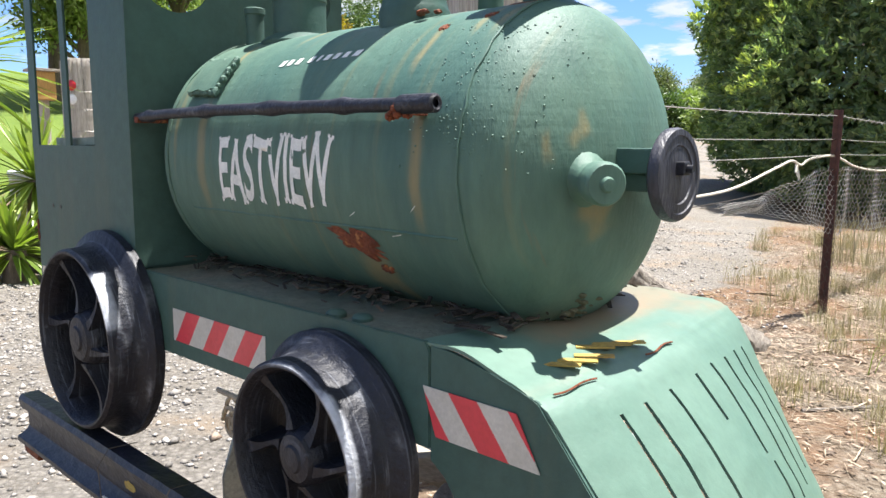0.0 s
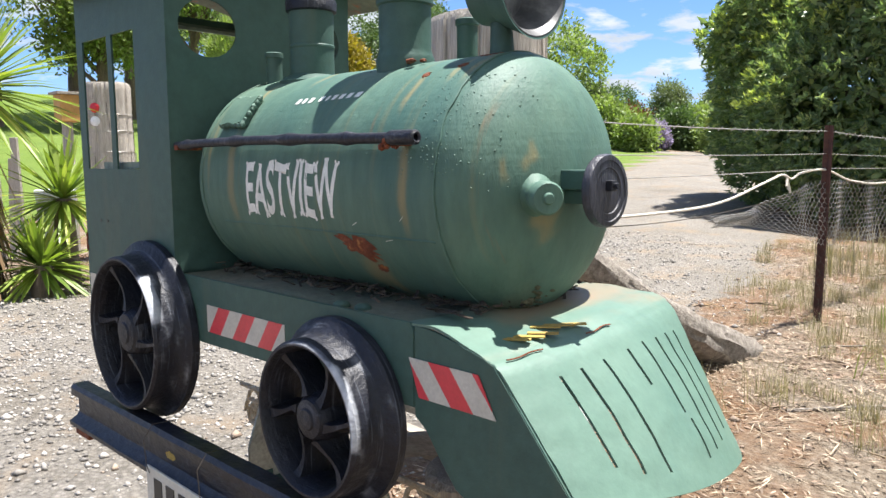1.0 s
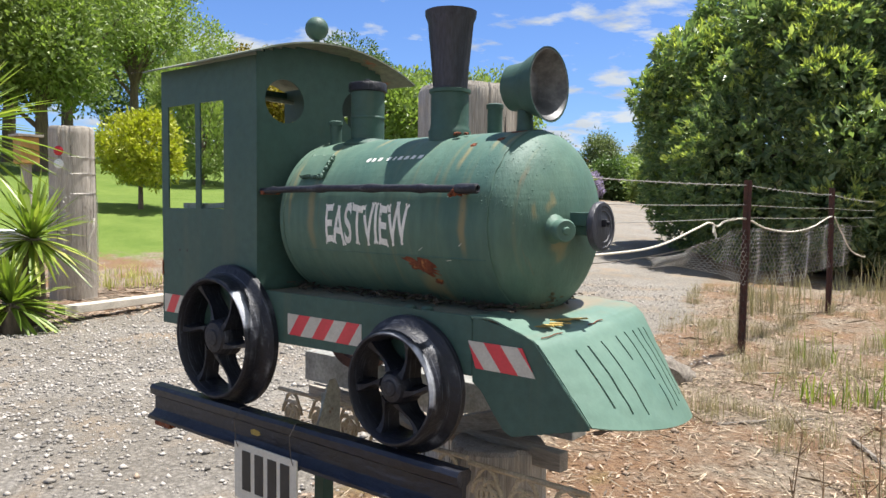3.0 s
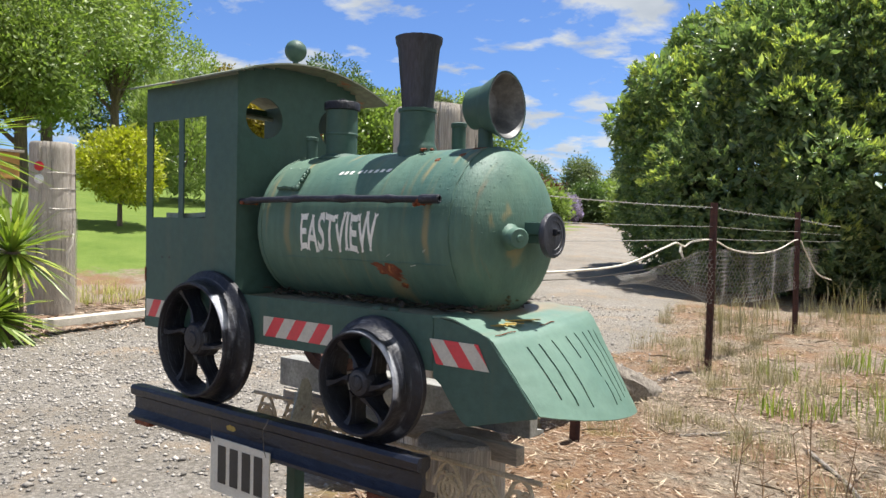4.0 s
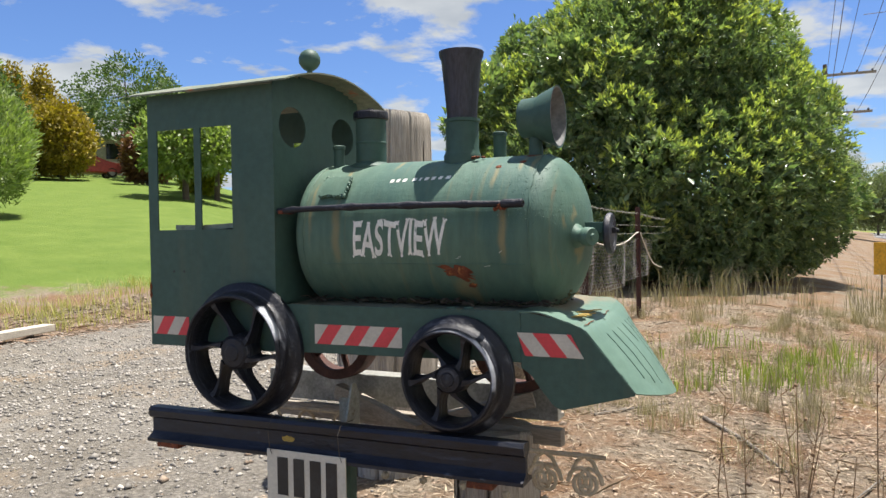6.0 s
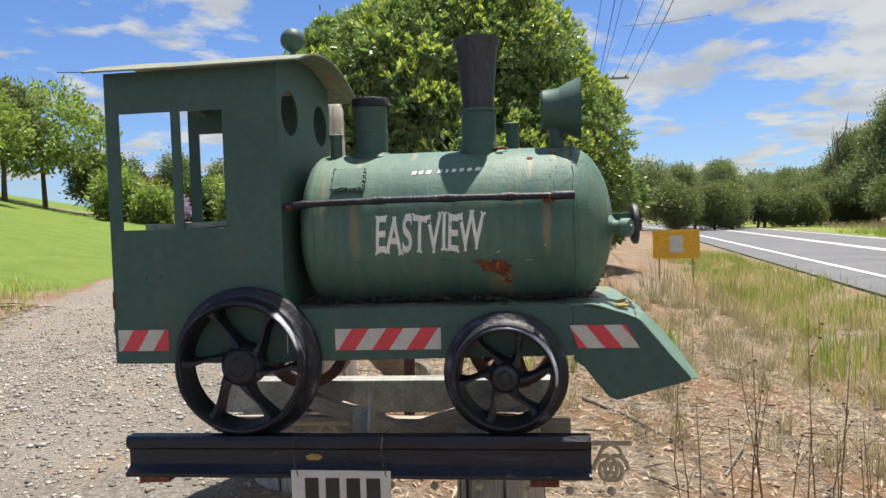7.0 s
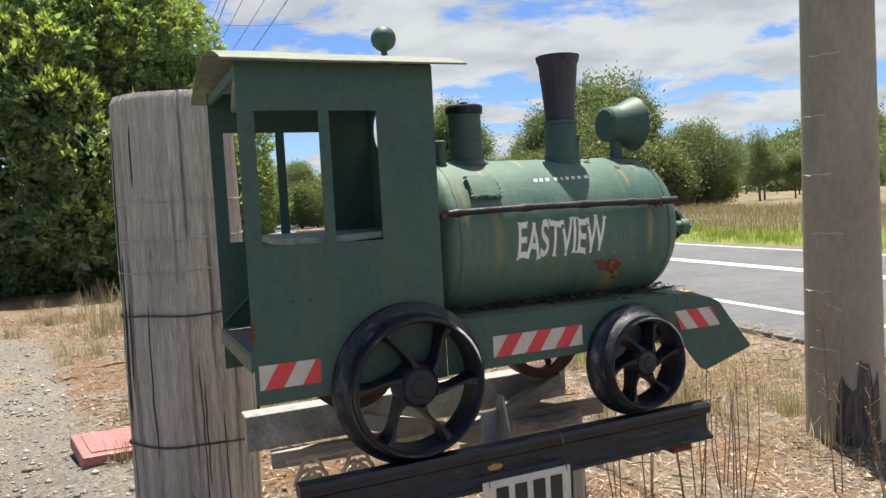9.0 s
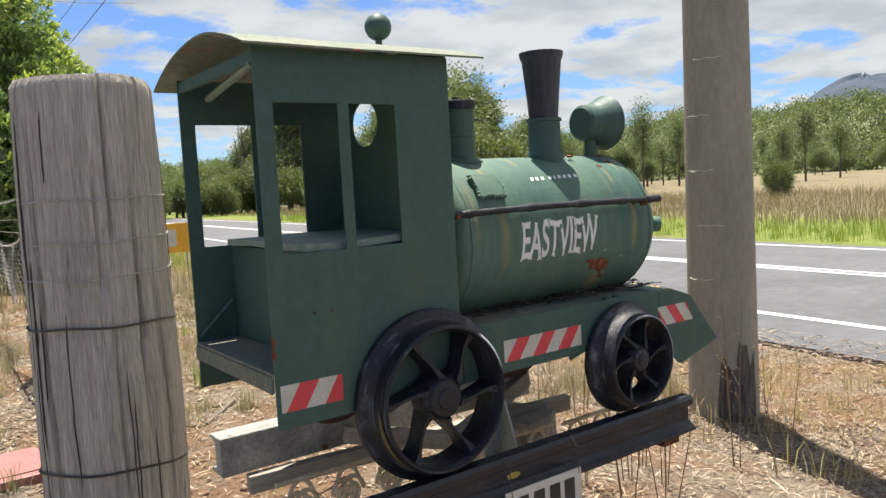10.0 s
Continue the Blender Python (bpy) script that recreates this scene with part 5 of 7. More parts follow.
def netting(bm, place, us, vs, rad):
    """Hexagonal wire netting: place(u, v) maps columns and rows of the mesh to the world."""
    for j in range(vs):
        for i in range(us):
            a = place(i + (j % 2) * 0.5, j)
            b = place(i + (j % 2) * 0.5, j + 0.45)
            c = place(i + ((j + 1) % 2) * 0.5 + (0 if j % 2 else 0), j + 1)
            e = place(i + ((j + 1) % 2) * 0.5 + (1 if j % 2 else -1), j + 1)
            for p, q in ((a, b), (b, c), (b, e)):
                p, q = Vector(p), Vector(q)
                x, y, _ = frame_of(q - p)
                ra = [bm.verts.new(p + x * rad), bm.verts.new(p - x * rad * 0.5 + y * rad * 0.87), bm.verts.new(p - x * rad * 0.5 - y * rad * 0.87)]
                rb = [bm.verts.new(q + x * rad), bm.verts.new(q - x * rad * 0.5 + y * rad * 0.87), bm.verts.new(q - x * rad * 0.5 - y * rad * 0.87)]
                for k in range(3):
                    bm.faces.new((ra[k], ra[(k + 1) % 3], rb[(k + 1) % 3], rb[k]))


bm = bmesh.new()
netting(bm, lambda u, v: (GPX + 0.246 * math.cos(u / 34 * 2 * math.pi), GPY + 0.246 * math.sin(u / 34 * 2 * math.pi), gz0 + 1.11 - v * 0.042), 34, 24, 0.0016)
part("wire_netting", bm, WIRE, gatepost, "grey hexagonal wire netting", fix=False)
bm = bmesh.new()
sweep(bm, [(GPX + 0.27, GPY + 0.05, gz0 + 0.80), (GPX + 0.33, GPY + 0.07, gz0 + 0.86), (GPX + 0.36, GPY + 0.05, gz0 + 0.76), (GPX + 0.32, GPY + 0.02, gz0 + 0.66), (GPX + 0.36, GPY, gz0 + 0.52), (GPX + 0.27, GPY, gz0 + 0.42)], 0.012, 7)
part("loose_rope", bm, ROPE, gatepost, "loose white rope end", smooth=50)


def star_picket(x, y, h, lean=0.0):
    z = ground_z(x, y)
    t = thing("star_picket", (x, y, z), "rusty dark red steel star picket", "fence post", group="fence posts")
    bm = bmesh.new()
    for a in (90, 210, 330):
        d = Vector((math.cos(radians(a)), math.sin(radians(a)), 0))
        n = Vector((-d.y, d.x, 0))
        pts = [(-0.004, 0.0), (0.004, 0.0), (0.0035, 0.030), (-0.0035, 0.030)]
        lo = [bm.verts.new(Vector((x, y, z - 0.15)) + n * s + d * r) for s, r in pts]
        hi = [bm.verts.new(Vector((x + lean, y, z + h)) + n * s + d * r) for s, r in pts]
        bm.faces.new(lo[::-1])
        bm.faces.new(hi)
        for k in range(4):
            bm.faces.new((lo[k], lo[(k + 1) % 4], hi[(k + 1) % 4], hi[k]))
    part("picket_bar", bm, PICKET, t)
    return t


F1, F2, F3 = (-1.40, 4.92), (-1.40, 7.55), (-1.38, 9.6)
star_picket(*F1, 1.24, 0.01)
star_picket(*F2, 1.25, -0.01)
star_picket(-1.25, 2.55, 0.42, 0.02)


def strand(name, pts, rad, material, label, category, sag=0.02, n=8, barbs=False, seed=0):
    t = thing(name, pts[0], label, category, group="fence wires")
    bm = bmesh.new()
    dense = []
    for a, b in zip(pts, pts[1:]):
        a, b = Vector(a), Vector(b)
        for k in range(n):
            f = k / n
            dense.append(a.lerp(b, f) - Vector((0, 0, sag * 4 * f * (1 - f))))
    dense.append(Vector(pts[-1]))
    sweep(bm, dense, rad, 5)
    if barbs:
        for a, b in zip(dense, dense[1:]):
            for f in (0.0, 0.5):
                p = a.lerp(b, f)
                sweep(bm, [p + Vector((0.010, 0.006, 0.010)), p + Vector((-0.010, -0.006, -0.010))], rad * 0.7, 4)
    part("wire", bm, material, t)
    return t


strand("fence_wire", [(-1.50, 2.06, 1.19), (F1[0], F1[1], 1.205), (F2[0], F2[1], 1.18), (F3[0], F3[1], 1.13)], 0.0026, WIRE, "taut barbed wire along the fence", "wire", 0.012, 10, True)
strand("fence_wire", [(-1.50, 2.06, 1.06), (F1[0], F1[1], 1.065), (F2[0], F2[1], 1.05), (F3[0], F3[1], 1.03)], 0.0022, WIRE, "taut plain wire along the fence", "wire", 0.008)
strand("fence_wire", [(-1.50, 2.06, 0.96), (F1[0], F1[1], 0.975), (F2[0], F2[1], 0.96), (F3[0], F3[1], 0.95)], 0.0022, WIRE, "taut plain wire along the fence", "wire", 0.008)
strand("fence_wire", [(-1.50, 2.06, 0.79), (F1[0] - 0.01, F1[1] - 1.6, 0.77), (F1[0], F1[1], 0.89), (F2[0], F2[1], 0.90), (F3[0], F3[1] - 0.6, 0.86)], 0.0022, DARKWIRE, "slack wire carrying the netting", "wire", 0.02)
# rope thrown over the pickets
rope = thing("white_rope", (-1.40, 4.9, 0.9), "slack white rope draped over the fence pickets", "rope")
bm = bmesh.new()
rp = [(-1.46, 2.10, 0.81), (-1.45, 2.9, 0.80), (-1.44, 3.5, 0.82), (-1.43, 4.05, 0.91), (-1.42, 4.25, 0.945), (-1.42, 4.40, 0.92), (-1.42, 4.55, 0.95), (-1.40, 4.92, 0.965), (-1.40, 5.4, 0.89), (-1.40, 6.1, 0.85), (-1.40, 6.8, 0.88), (-1.40, 7.55, 0.97), (-1.38, 7.8, 0.84), (-1.36, 8.3, 0.60), (-1.34, 9.0, 0.50)]
dense = []
for i in range(len(rp) - 1):
    p0, p1, p2, p3 = [Vector(rp[max(0, min(len(rp) - 1, i + k))]) for k in (-1, 0, 1, 2)]
    for k in range(6):
        t = k / 6
        dense.append(0.5 * ((2 * p1) + (p2 - p0) * t + (2 * p0 - 5 * p1 + 4 * p2 - p3) * t * t + (3 * p1 - p0 - 3 * p2 + p3) * t ** 3))
sweep(bm, dense, 0.0068, 7)
part("rope_length", bm, ROPE, rope, smooth=60)
bm = bmesh.new()
for k in range(3):
    a = Vector((-1.42, 4.33, 0.93))
    sweep(bm, [a, a + Vector((0.01, 0.03 * (k - 1), -0.05 - 0.02 * k))], 0.007, 5)
part("rope_knot", bm, ROPE, rope, smooth=60)
net = thing("netting_panel", (-1.40, 6.5, 0.5), "sagging rusty hexagonal wire netting hung on the fence", "netting")
bm = bmesh.new()


def net_at(u, v):
    y = 3.35 + u * 0.062
    s = y - 3.35
    top = 0.765 + 0.135 * smooth01((y - 3.5) / 1.3) - 0.03 * math.sin(max(0, y - 4.92) * 1.2) ** 2
    drop = 0.06 + 0.37 * smooth01((y - 3.5) / 1.6)
    f = v / 14
    return (-1.40 + 0.035 * math.sin(y * 4.0 + f * 2) * f + 0.02 * math.sin(y * 9), y + 0.02 * math.sin(f * 6 + y * 3), top - drop * f)


netting(bm, net_at, 82, 14, 0.0016)
part("netting_mesh", bm, WIRE, net, fix=False)
bm = bmesh.new()
netting(bm, lambda u, v: (-1.40 + 0.036 * math.cos(u / 5 * 2 * math.pi), 4.92 + 0.036 * math.sin(u / 5 * 2 * math.pi), 0.86 - v * 0.045), 5, 17, 0.0016)
part("netting_wrap", bm, DARKWIRE, net, fix=False)

# log that stays the strainer post
log = thing("stay_log", (-1.34, 3.85, 0.0), "grey split log propped from the ground against the strainer post", "log")
bm = bmesh.new()
lr = random.Random(8)
lpts, lrad = [], []
for k in range(19):
    f = k / 18
    lpts.append(Vector((-1.41, 3.80, -0.02)).lerp(Vector((-1.50, 2.07, 0.78)), f) + Vector((lr.uniform(-0.007, 0.007), 0, lr.uniform(-0.007, 0.007) - 0.05 * math.sin(math.pi * f))))
    lrad.append(0.110 - 0.040 * f + lr.uniform(-0.005, 0.005))
sweep(bm, lpts, lrad, 30, rough=0.13, rng=lr)
part("log_timber", bm, LOGBARK, log, smooth=35)

plank = thing("timber_plank", (-6.4, 2.9, ground_z(-6.4, 2.9) + 0.06), "pale weathered plank lying beside the drive", "plank")
bm = bmesh.new()
p, q = Vector((-6.30, 2.30, ground_z(-6.3, 2.3) + 0.10)), Vector((-6.75, 4.3, ground_z(-6.75, 4.3) + 0.09))
m = Matrix.Translation((p + q) / 2) @ (q - p).to_track_quat("X", "Z").to_matrix().to_4x4()
box(bm, (-(q - p).length / 2, -0.07, -0.035), ((q - p).length / 2, 0.07, 0.035), 0.006, m=m)
part("board", bm, surf("bleached_board", (0.55, 0.50, 0.43), (0.42, 0.38, 0.32), 6, 0.9, bump=0.4, bump_scale=40, stretch=(1, 1, 3)), plank)

tray = thing("red_box_lid", (-1.80, 2.80, 0.02), "faded red plastic lid lying in the straw", "lid")
bm = bmesh.new()
box(bm, (-0.19, -0.16, -0.03), (0.19, 0.16, 0.03), 0.008, m=Matrix.Translation((-1.82, 2.84, 0.035)) @ Euler((0.1, 0.06, 0.2)).to_matrix().to_4x4())
box(bm, (-0.15, -0.12, 0.028), (0.15, 0.12, 0.036), 0.004, m=Matrix.Translation((-1.82, 2.84, 0.035)) @ Euler((0.1, 0.06, 0.2)).to_matrix().to_4x4())
part("lid_shell", bm, surf("faded_red_plastic", (0.33, 0.135, 0.125), (0.25, 0.10, 0.095), 8, 0.55, bump=0.1, bump_scale=40, spot=(0.5, 0.4, 0.35), spot_scale=12, spot_at=0.66), tray)

# concrete power pole beside the road
PX, PY = 2.07, 2.04
pz = ground_z(PX, PY)
pole = thing("concrete_power_pole", (PX, PY, pz), "tall smooth grey concrete power pole with a scorched foot", "pole")
bm = bmesh.new()
lathe(bm, [(0.214 - 0.0075 * k, pz - 0.3 + 0.9 * k) for k in range(13)] + [(0.0, pz + 10.5)], (PX, PY, 0), (0, 0, 1), 48)
part("shaft", bm, CONCRETE, pole, smooth=40)
bm = bmesh.new()
pr = random.Random(4)
for z in [0.55 + 0.33 * k for k in range(9)]:
    a0 = radians(pr.uniform(150, 215))
    pts = [(PX + 0.2145 * math.cos(a0 + 0.10 * k) * (1 - 0.01 * z), PY + 0.2145 * math.sin(a0 + 0.10 * k) * (1 - 0.01 * z), pz + z + 0.004 * math.sin(k * 1.7 + z * 9)) for k in range(9)]
    sweep(bm, pts, 0.0020, 4)
tagged(part("pale_streaks", bm, PLATE, pole, "pale scratches round the shaft"), kind="stuff")
bm = bmesh.new()
rows = []
for k in range(15):
    a = radians(205 + 70 * k / 14)
    h = 0.42 + pr.uniform(-0.12, 0.10) if 0 < k < 14 else 0.12
    rows.append([bm.verts.new((PX + 0.2125 * math.cos(a), PY + 0.2125 * math.sin(a), pz + 0.0 + h * f)) for f in (0, 0.33, 0.66, 1.0)])
for p, q in zip(rows, rows[1:]):
    for i in range(3):
        bm.faces.new((p[i], p[i + 1], q[i + 1], q[i]))
part("scorch_mark", bm, SCORCH, pole, "black scorch at the foot")
bm = bmesh.new()
box(bm, (PX - 1.3, PY - 0.06, pz + 9.6), (PX + 1.3, PY + 0.06, pz + 9.75), 0.01)
part("crossarm", bm, OLDTIMBER, pole)
# the next pole up the road and its wires
QX, QY = 2.6, 48.0
qz = ground_z(QX, QY)
pole2 = thing("timber_power_pole", (QX, QY, qz), "grey timber power pole with two crossarms", "pole")
bm = bmesh.new()
sweep(bm, [(QX, QY, qz - 0.3), (QX, QY, qz + 10.3)], [0.16, 0.11], 14)
part("shaft", bm, BARK, pole2, smooth=40)
for z, w in ((9.6, 1.3), (7.4, 1.2)):
    bm = bmesh.new()
    box(bm, (QX - 0.2, QY - 0.06, qz + z), (QX + 2 * w, QY + 0.06, qz + z + 0.14), 0.01)
    arm = part("crossarm", bm, OLDTIMBER, pole2)
    for k in range(4):
        bm = bmesh.new()
        lathe(bm, [(0, 0), (0.05, 0), (0.06, 0.06), (0.03, 0.12), (0, 0.13)], (QX + 0.1 + k * (2 * w - 0.3) / 3, QY, qz + z + 0.14), (0, 0, 1), 10)
        part("insulator", bm, INK, arm)
for k in range(4):
    for z0, z1 in ((9.76, 9.75),) if k % 2 else ((9.76, 9.75), (7.6, 7.55)):
        a, b = Vector((PX - 1.2 + 0.8 * k, PY, pz + z0)), Vector((QX + 0.1 + k * 0.77, QY, qz + z1))
        w = thing("power_line", a, "thin dark overhead power line", "cable", group="power lines")
        bm = bmesh.new()
        sweep(bm, [a.lerp(b, f / 14) - Vector((0, 0, 2.2 * (f / 14) * (1 - f / 14))) for f in range(15)], 0.012, 5)
        part("cable", bm, DARKWIRE, w)
w = thing("power_line", (5.0, 34.5, 9.6), "thin dark spreader between the overhead lines", "cable", group="power lines")
bm = bmesh.new()
sweep(bm, [(*polar(82.8, 36, -1.2, -1.2), 9.65), (*polar(79.8, 36, -1.2, -1.2), 9.62), (*polar(76.6, 36, -1.2, -1.2), 9.72)], 0.014, 5)
part("cable", bm, DARKWIRE, w)

# road works sign
sgx, sgy = 1.9, 13.2
sgz = ground_z(sgx, sgy)
sign = thing("road_sign", (sgx, sgy, sgz), "small yellow road sign on steel legs", "sign")
bm = bmesh.new()
box(bm, (sgx - 0.42, sgy - 0.012, sgz + 0.45), (sgx + 0.42, sgy + 0.012, sgz + 0.98), 0.004)
part("sign_panel", bm, surf("road_sign_yellow", (0.75, 0.40, 0.02), (0.68, 0.36, 0.02), 4, 0.5, bump=0.0), sign)
bm = bmesh.new()
box(bm, (sgx - 0.12, sgy - 0.016, sgz + 0.56), (sgx + 0.12, sgy - 0.013, sgz + 0.87))
part("sign_symbol", bm, PLATE, sign)
for s in (-0.3, 0.3):
    bm = bmesh.new()
    sweep(bm, [(sgx + s, sgy + 0.03, sgz - 0.1), (sgx + s, sgy + 0.02, sgz + 0.9)], 0.015, 6)
    part("sign_leg", bm, GALV, sign)


# ---- foliage ----
def leaf_mesh(name, centres, normals, per, length, width, seed, spread=0.9, up=0.35, jitter=0.0, droop=0.0):
    """Folded leaves in tufts: at each centre a rosette that opens along its normal."""
    g = np.random.default_rng(seed)
    c = np.repeat(np.asarray(centres, float), per, axis=0)
    nrm = np.repeat(np.asarray(normals, float), per, axis=0)
    n = len(c)
    d = nrm + g.normal(0, spread, (n, 3)) + np.array([0, 0, up])
    d /= np.linalg.norm(d, axis=1, keepdims=True)
    if jitter:
        c = c + g.normal(0, jitter, (n, 3))
    s = np.cross(d, g.normal(0, 1, (n, 3)))
    s /= np.linalg.norm(s, axis=1, keepdims=True) + 1e-9
    f = np.cross(s, d)
    L = (length * g.uniform(0.6, 1.25, (n, 1)))
    W = (width * g.uniform(0.7, 1.2, (n, 1)))
    v = np.empty((n, 4, 3))
    v[:, 0] = c
    v[:, 1] = c + d * L * 0.5 + s * W * 0.5 + f * W * 0.18
    v[:, 2] = c + d * L - np.array([0, 0, 1.0]) * (droop * L)
    v[:, 3] = c + d * L * 0.5 - s * W * 0.5 + f * W * 0.18
    me = bpy.data.meshes.new(name)
    me.vertices.add(n * 4)
    me.vertices.foreach_set("co", v.ravel())
    idx = np.arange(n)[:, None] * 4
    tri = np.concatenate([idx + np.array([0, 1, 2]), idx + np.array([0, 2, 3])], axis=1).reshape(-1, 3)
    me.loops.add(len(tri) * 3)
    me.loops.foreach_set("vertex_index", tri.ravel().astype(np.int32))
    me.polygons.add(len(tri))
    me.polygons.foreach_set("loop_start", (np.arange(len(tri)) * 3).astype(np.int32))
    me.polygons.foreach_set("loop_total", np.full(len(tri), 3, np.int32))
    me.update(calc_edges=True)
    return me


def shell(lumps, count, seed, inner=0.80, wobble=0.12, floor=None):
    """Tuft places on the skin of overlapping lumps (x, y, z, rx, ry, rz), with their outward normals."""
    g = np.random.default_rng(seed)
    lumps = np.asarray(lumps, float)
    area = np.prod(lumps[:, 3:], axis=1) ** (2 / 3)
    which = g.choice(len(lumps), count * 3, p=area / area.sum())
    u = g.normal(0, 1, (count * 3, 3))
    u /= np.linalg.norm(u, axis=1, keepdims=True)
    r = g.uniform(inner, 1.0, (count * 3, 1)) ** 0.5 + g.normal(0, wobble, (count * 3, 1)) * 0.5
    p = lumps[which, :3] + u * lumps[which, 3:] * r
    ok = np.ones(len(p), bool)
    for i, l in enumerate(lumps):
        q = np.linalg.norm((p - l[:3]) / l[3:], axis=1)
        ok &= (q > inner * 0.86) | (which == i)
    if floor is not None:
        ok &= p[:, 2] > floor
    p, u = p[ok][:count], u[ok][:count]
    return p, u


def limbs(bm, base, top, r, rng, crown, n=7, seg=9):
    """A tapered trunk with limbs that reach into the crown lumps."""
    base, top = Vector(base), Vector(top)
    pts = [base.lerp(top, f) + Vector((rng.uniform(-1, 1), rng.uniform(-1, 1), 0)) * (0.02 * (top - base).length * f) for f in (0, 0.25, 0.5, 0.75, 1.0)]
    sweep(bm, pts, [r * 1.25, r, r * 0.85, r * 0.65, r * 0.35], seg)
    for k in range(n):
        f = rng.uniform(0.3, 0.95)
        a = base.lerp(top, f)
        l = crown[k % len(crown)]
        b = Vector(l[:3]) + Vector((rng.uniform(-0.5, 0.5) * l[3], rng.uniform(-0.5, 0.5) * l[4], rng.uniform(-0.3, 0.5) * l[5]))
        m = a.lerp(b, 0.5) + Vector((0, 0, -0.06 * (b - a).length))
        rr = r * (1.0 - 0.7 * f) * 0.6
        sweep(bm, [a, m, b], [rr, rr * 0.7, rr * 0.25], 6)


HEDGE_LEAF = leafy("glossy_shrub_leaf", (0.098, 0.158, 0.082), (0.215, 0.285, 0.135), 0.38, 0.28, (0.38, 0.43, 0.19))
HEDGE_NEW = leafy("young_shrub_leaf", (0.28, 0.34, 0.095), (0.46, 0.50, 0.16), 0.40, 0.32)
GUM_LEAF = leafy("gum_leaf", (0.115, 0.150, 0.080), (0.20, 0.235, 0.120), 0.3, 0.6)
PALE_LEAF = leafy("pale_tree_leaf", (0.14, 0.205, 0.062), (0.28, 0.345, 0.115), 0.4, 0.5)
YELLOW_LEAF = leafy("yellow_shrub_leaf", (0.24, 0.27, 0.02), (0.42, 0.42, 0.04), 0.35, 0.5)
GOLD_LEAF = leafy("golden_conifer_leaf", (0.16, 0.13, 0.02), (0.40, 0.30, 0.03), 0.3, 0.6)
DEEP_LEAF = leafy("deep_green_leaf", (0.060, 0.105, 0.035), (0.115, 0.175, 0.055), 0.25, 0.5)
SCRUB_LEAF = leafy("scrub_leaf", (0.105, 0.130, 0.058), (0.185, 0.21, 0.090), 0.3, 0.5)
RED_LEAF = leafy("red_brown_leaf", (0.10, 0.045, 0.025), (0.19, 0.08, 0.04), 0.25, 0.5)
MAUVE = leafy("mauve_flower", (0.22, 0.17, 0.36), (0.36, 0.30, 0.52), 0.3, 0.6)

# the great evergreen shrub behind the fence
HX, HY = -2.5, 14.5
hz = ground_z(HX, HY)
shrub = thing("evergreen_tree", (HX, HY, hz), "broad dense evergreen tree with glossy leaves down to the ground", "tree")
hl = [(HX, HY, 2.4, 3.3, 3.3, 2.6), (HX + 0.3, HY - 0.4, 3.9, 2.6, 2.6, 1.9), (HX - 1.6, HY - 0.5, 2.6, 2.1, 2.1, 2.2), (HX + 1.7, HY - 0.6, 2.2, 2.0, 2.1, 2.1),
      (HX - 0.6, HY - 2.0, 1.7, 2.0, 1.7, 1.7), (HX + 1.2, HY - 1.9, 1.6, 1.8, 1.6, 1.6), (HX - 1.2, HY + 0.2, 3.7, 1.8, 1.8, 1.6), (HX + 2.1, HY - 0.4, 1.3, 1.7, 1.7, 1.3), (HX - 2.1, HY - 0.4, 1.4, 1.6, 1.6, 1.4),
      (HX + 0.2, HY - 1.2, 4.0, 1.6, 1.5, 1.4), (HX + 0.9, HY + 0.3, 4.4, 1.4, 1.4, 1.2)]
lg = random.Random(19)
for k in range(95):     # boughs that stand out from the mass
    l = hl[lg.randrange(11)]
    u = Vector((lg.gauss(0, 1), lg.gauss(0, 1), lg.gauss(0.25, 0.8))).normalized()
    c = Vector(l[:3]) + Vector((u.x * l[3], u.y * l[4], u.z * l[5])) * 0.93
    if c.z > 0.5 and all(((c.x - m[0]) / m[3]) ** 2 + ((c.y - m[1]) / m[4]) ** 2 + ((c.z - m[2]) / m[5]) ** 2 > 0.8 for m in hl[:11]):
        q = lg.uniform(0.35, 0.75)
        hl.append((c.x, c.y, c.z, q, q, q * 0.75))
bm = bmesh.new()
limbs(bm, (HX, HY, hz - 0.2), (HX + 0.2, HY - 0.1, 3.6), 0.22, random.Random(5), hl, 22)
part("trunk", bm, BARK, shrub, smooth=50)
pc, nc = shell(hl, 15000, 5, 0.86, 0.06, floor=0.05)
crown = mesh_part("crown", leaf_mesh("crown", pc, nc, 13, 0.115, 0.034, 6, 0.80, 0.30, 0.02), HEDGE_LEAF, shrub)
pi_, ni_ = shell([(l[0], l[1], l[2], l[3] * 0.82, l[4] * 0.82, l[5] * 0.84) for l in hl], 7000, 8, 0.6, 0.05, floor=0.05)
mesh_part("inner_leaves", leaf_mesh("inner", pi_, ni_, 8, 0.20, 0.095, 7, 0.9, 0.1, 0.10), HEDGE_LEAF, shrub)
patchy = np.array([noise.noise(Vector(c) * 1.3) for c in pc.tolist()])
sel = (nc[:, 2] > 0.05) & (patchy > -0.03) & (np.random.default_rng(2).random(len(nc)) < 0.75)
mesh_part("new_growth", leaf_mesh("new_growth", pc[sel] + nc[sel] * 0.07, nc[sel], 9, 0.115, 0.030, 9, 0.6, 0.5, 0.015), HEDGE_NEW, shrub, "yellow-green young shoots")


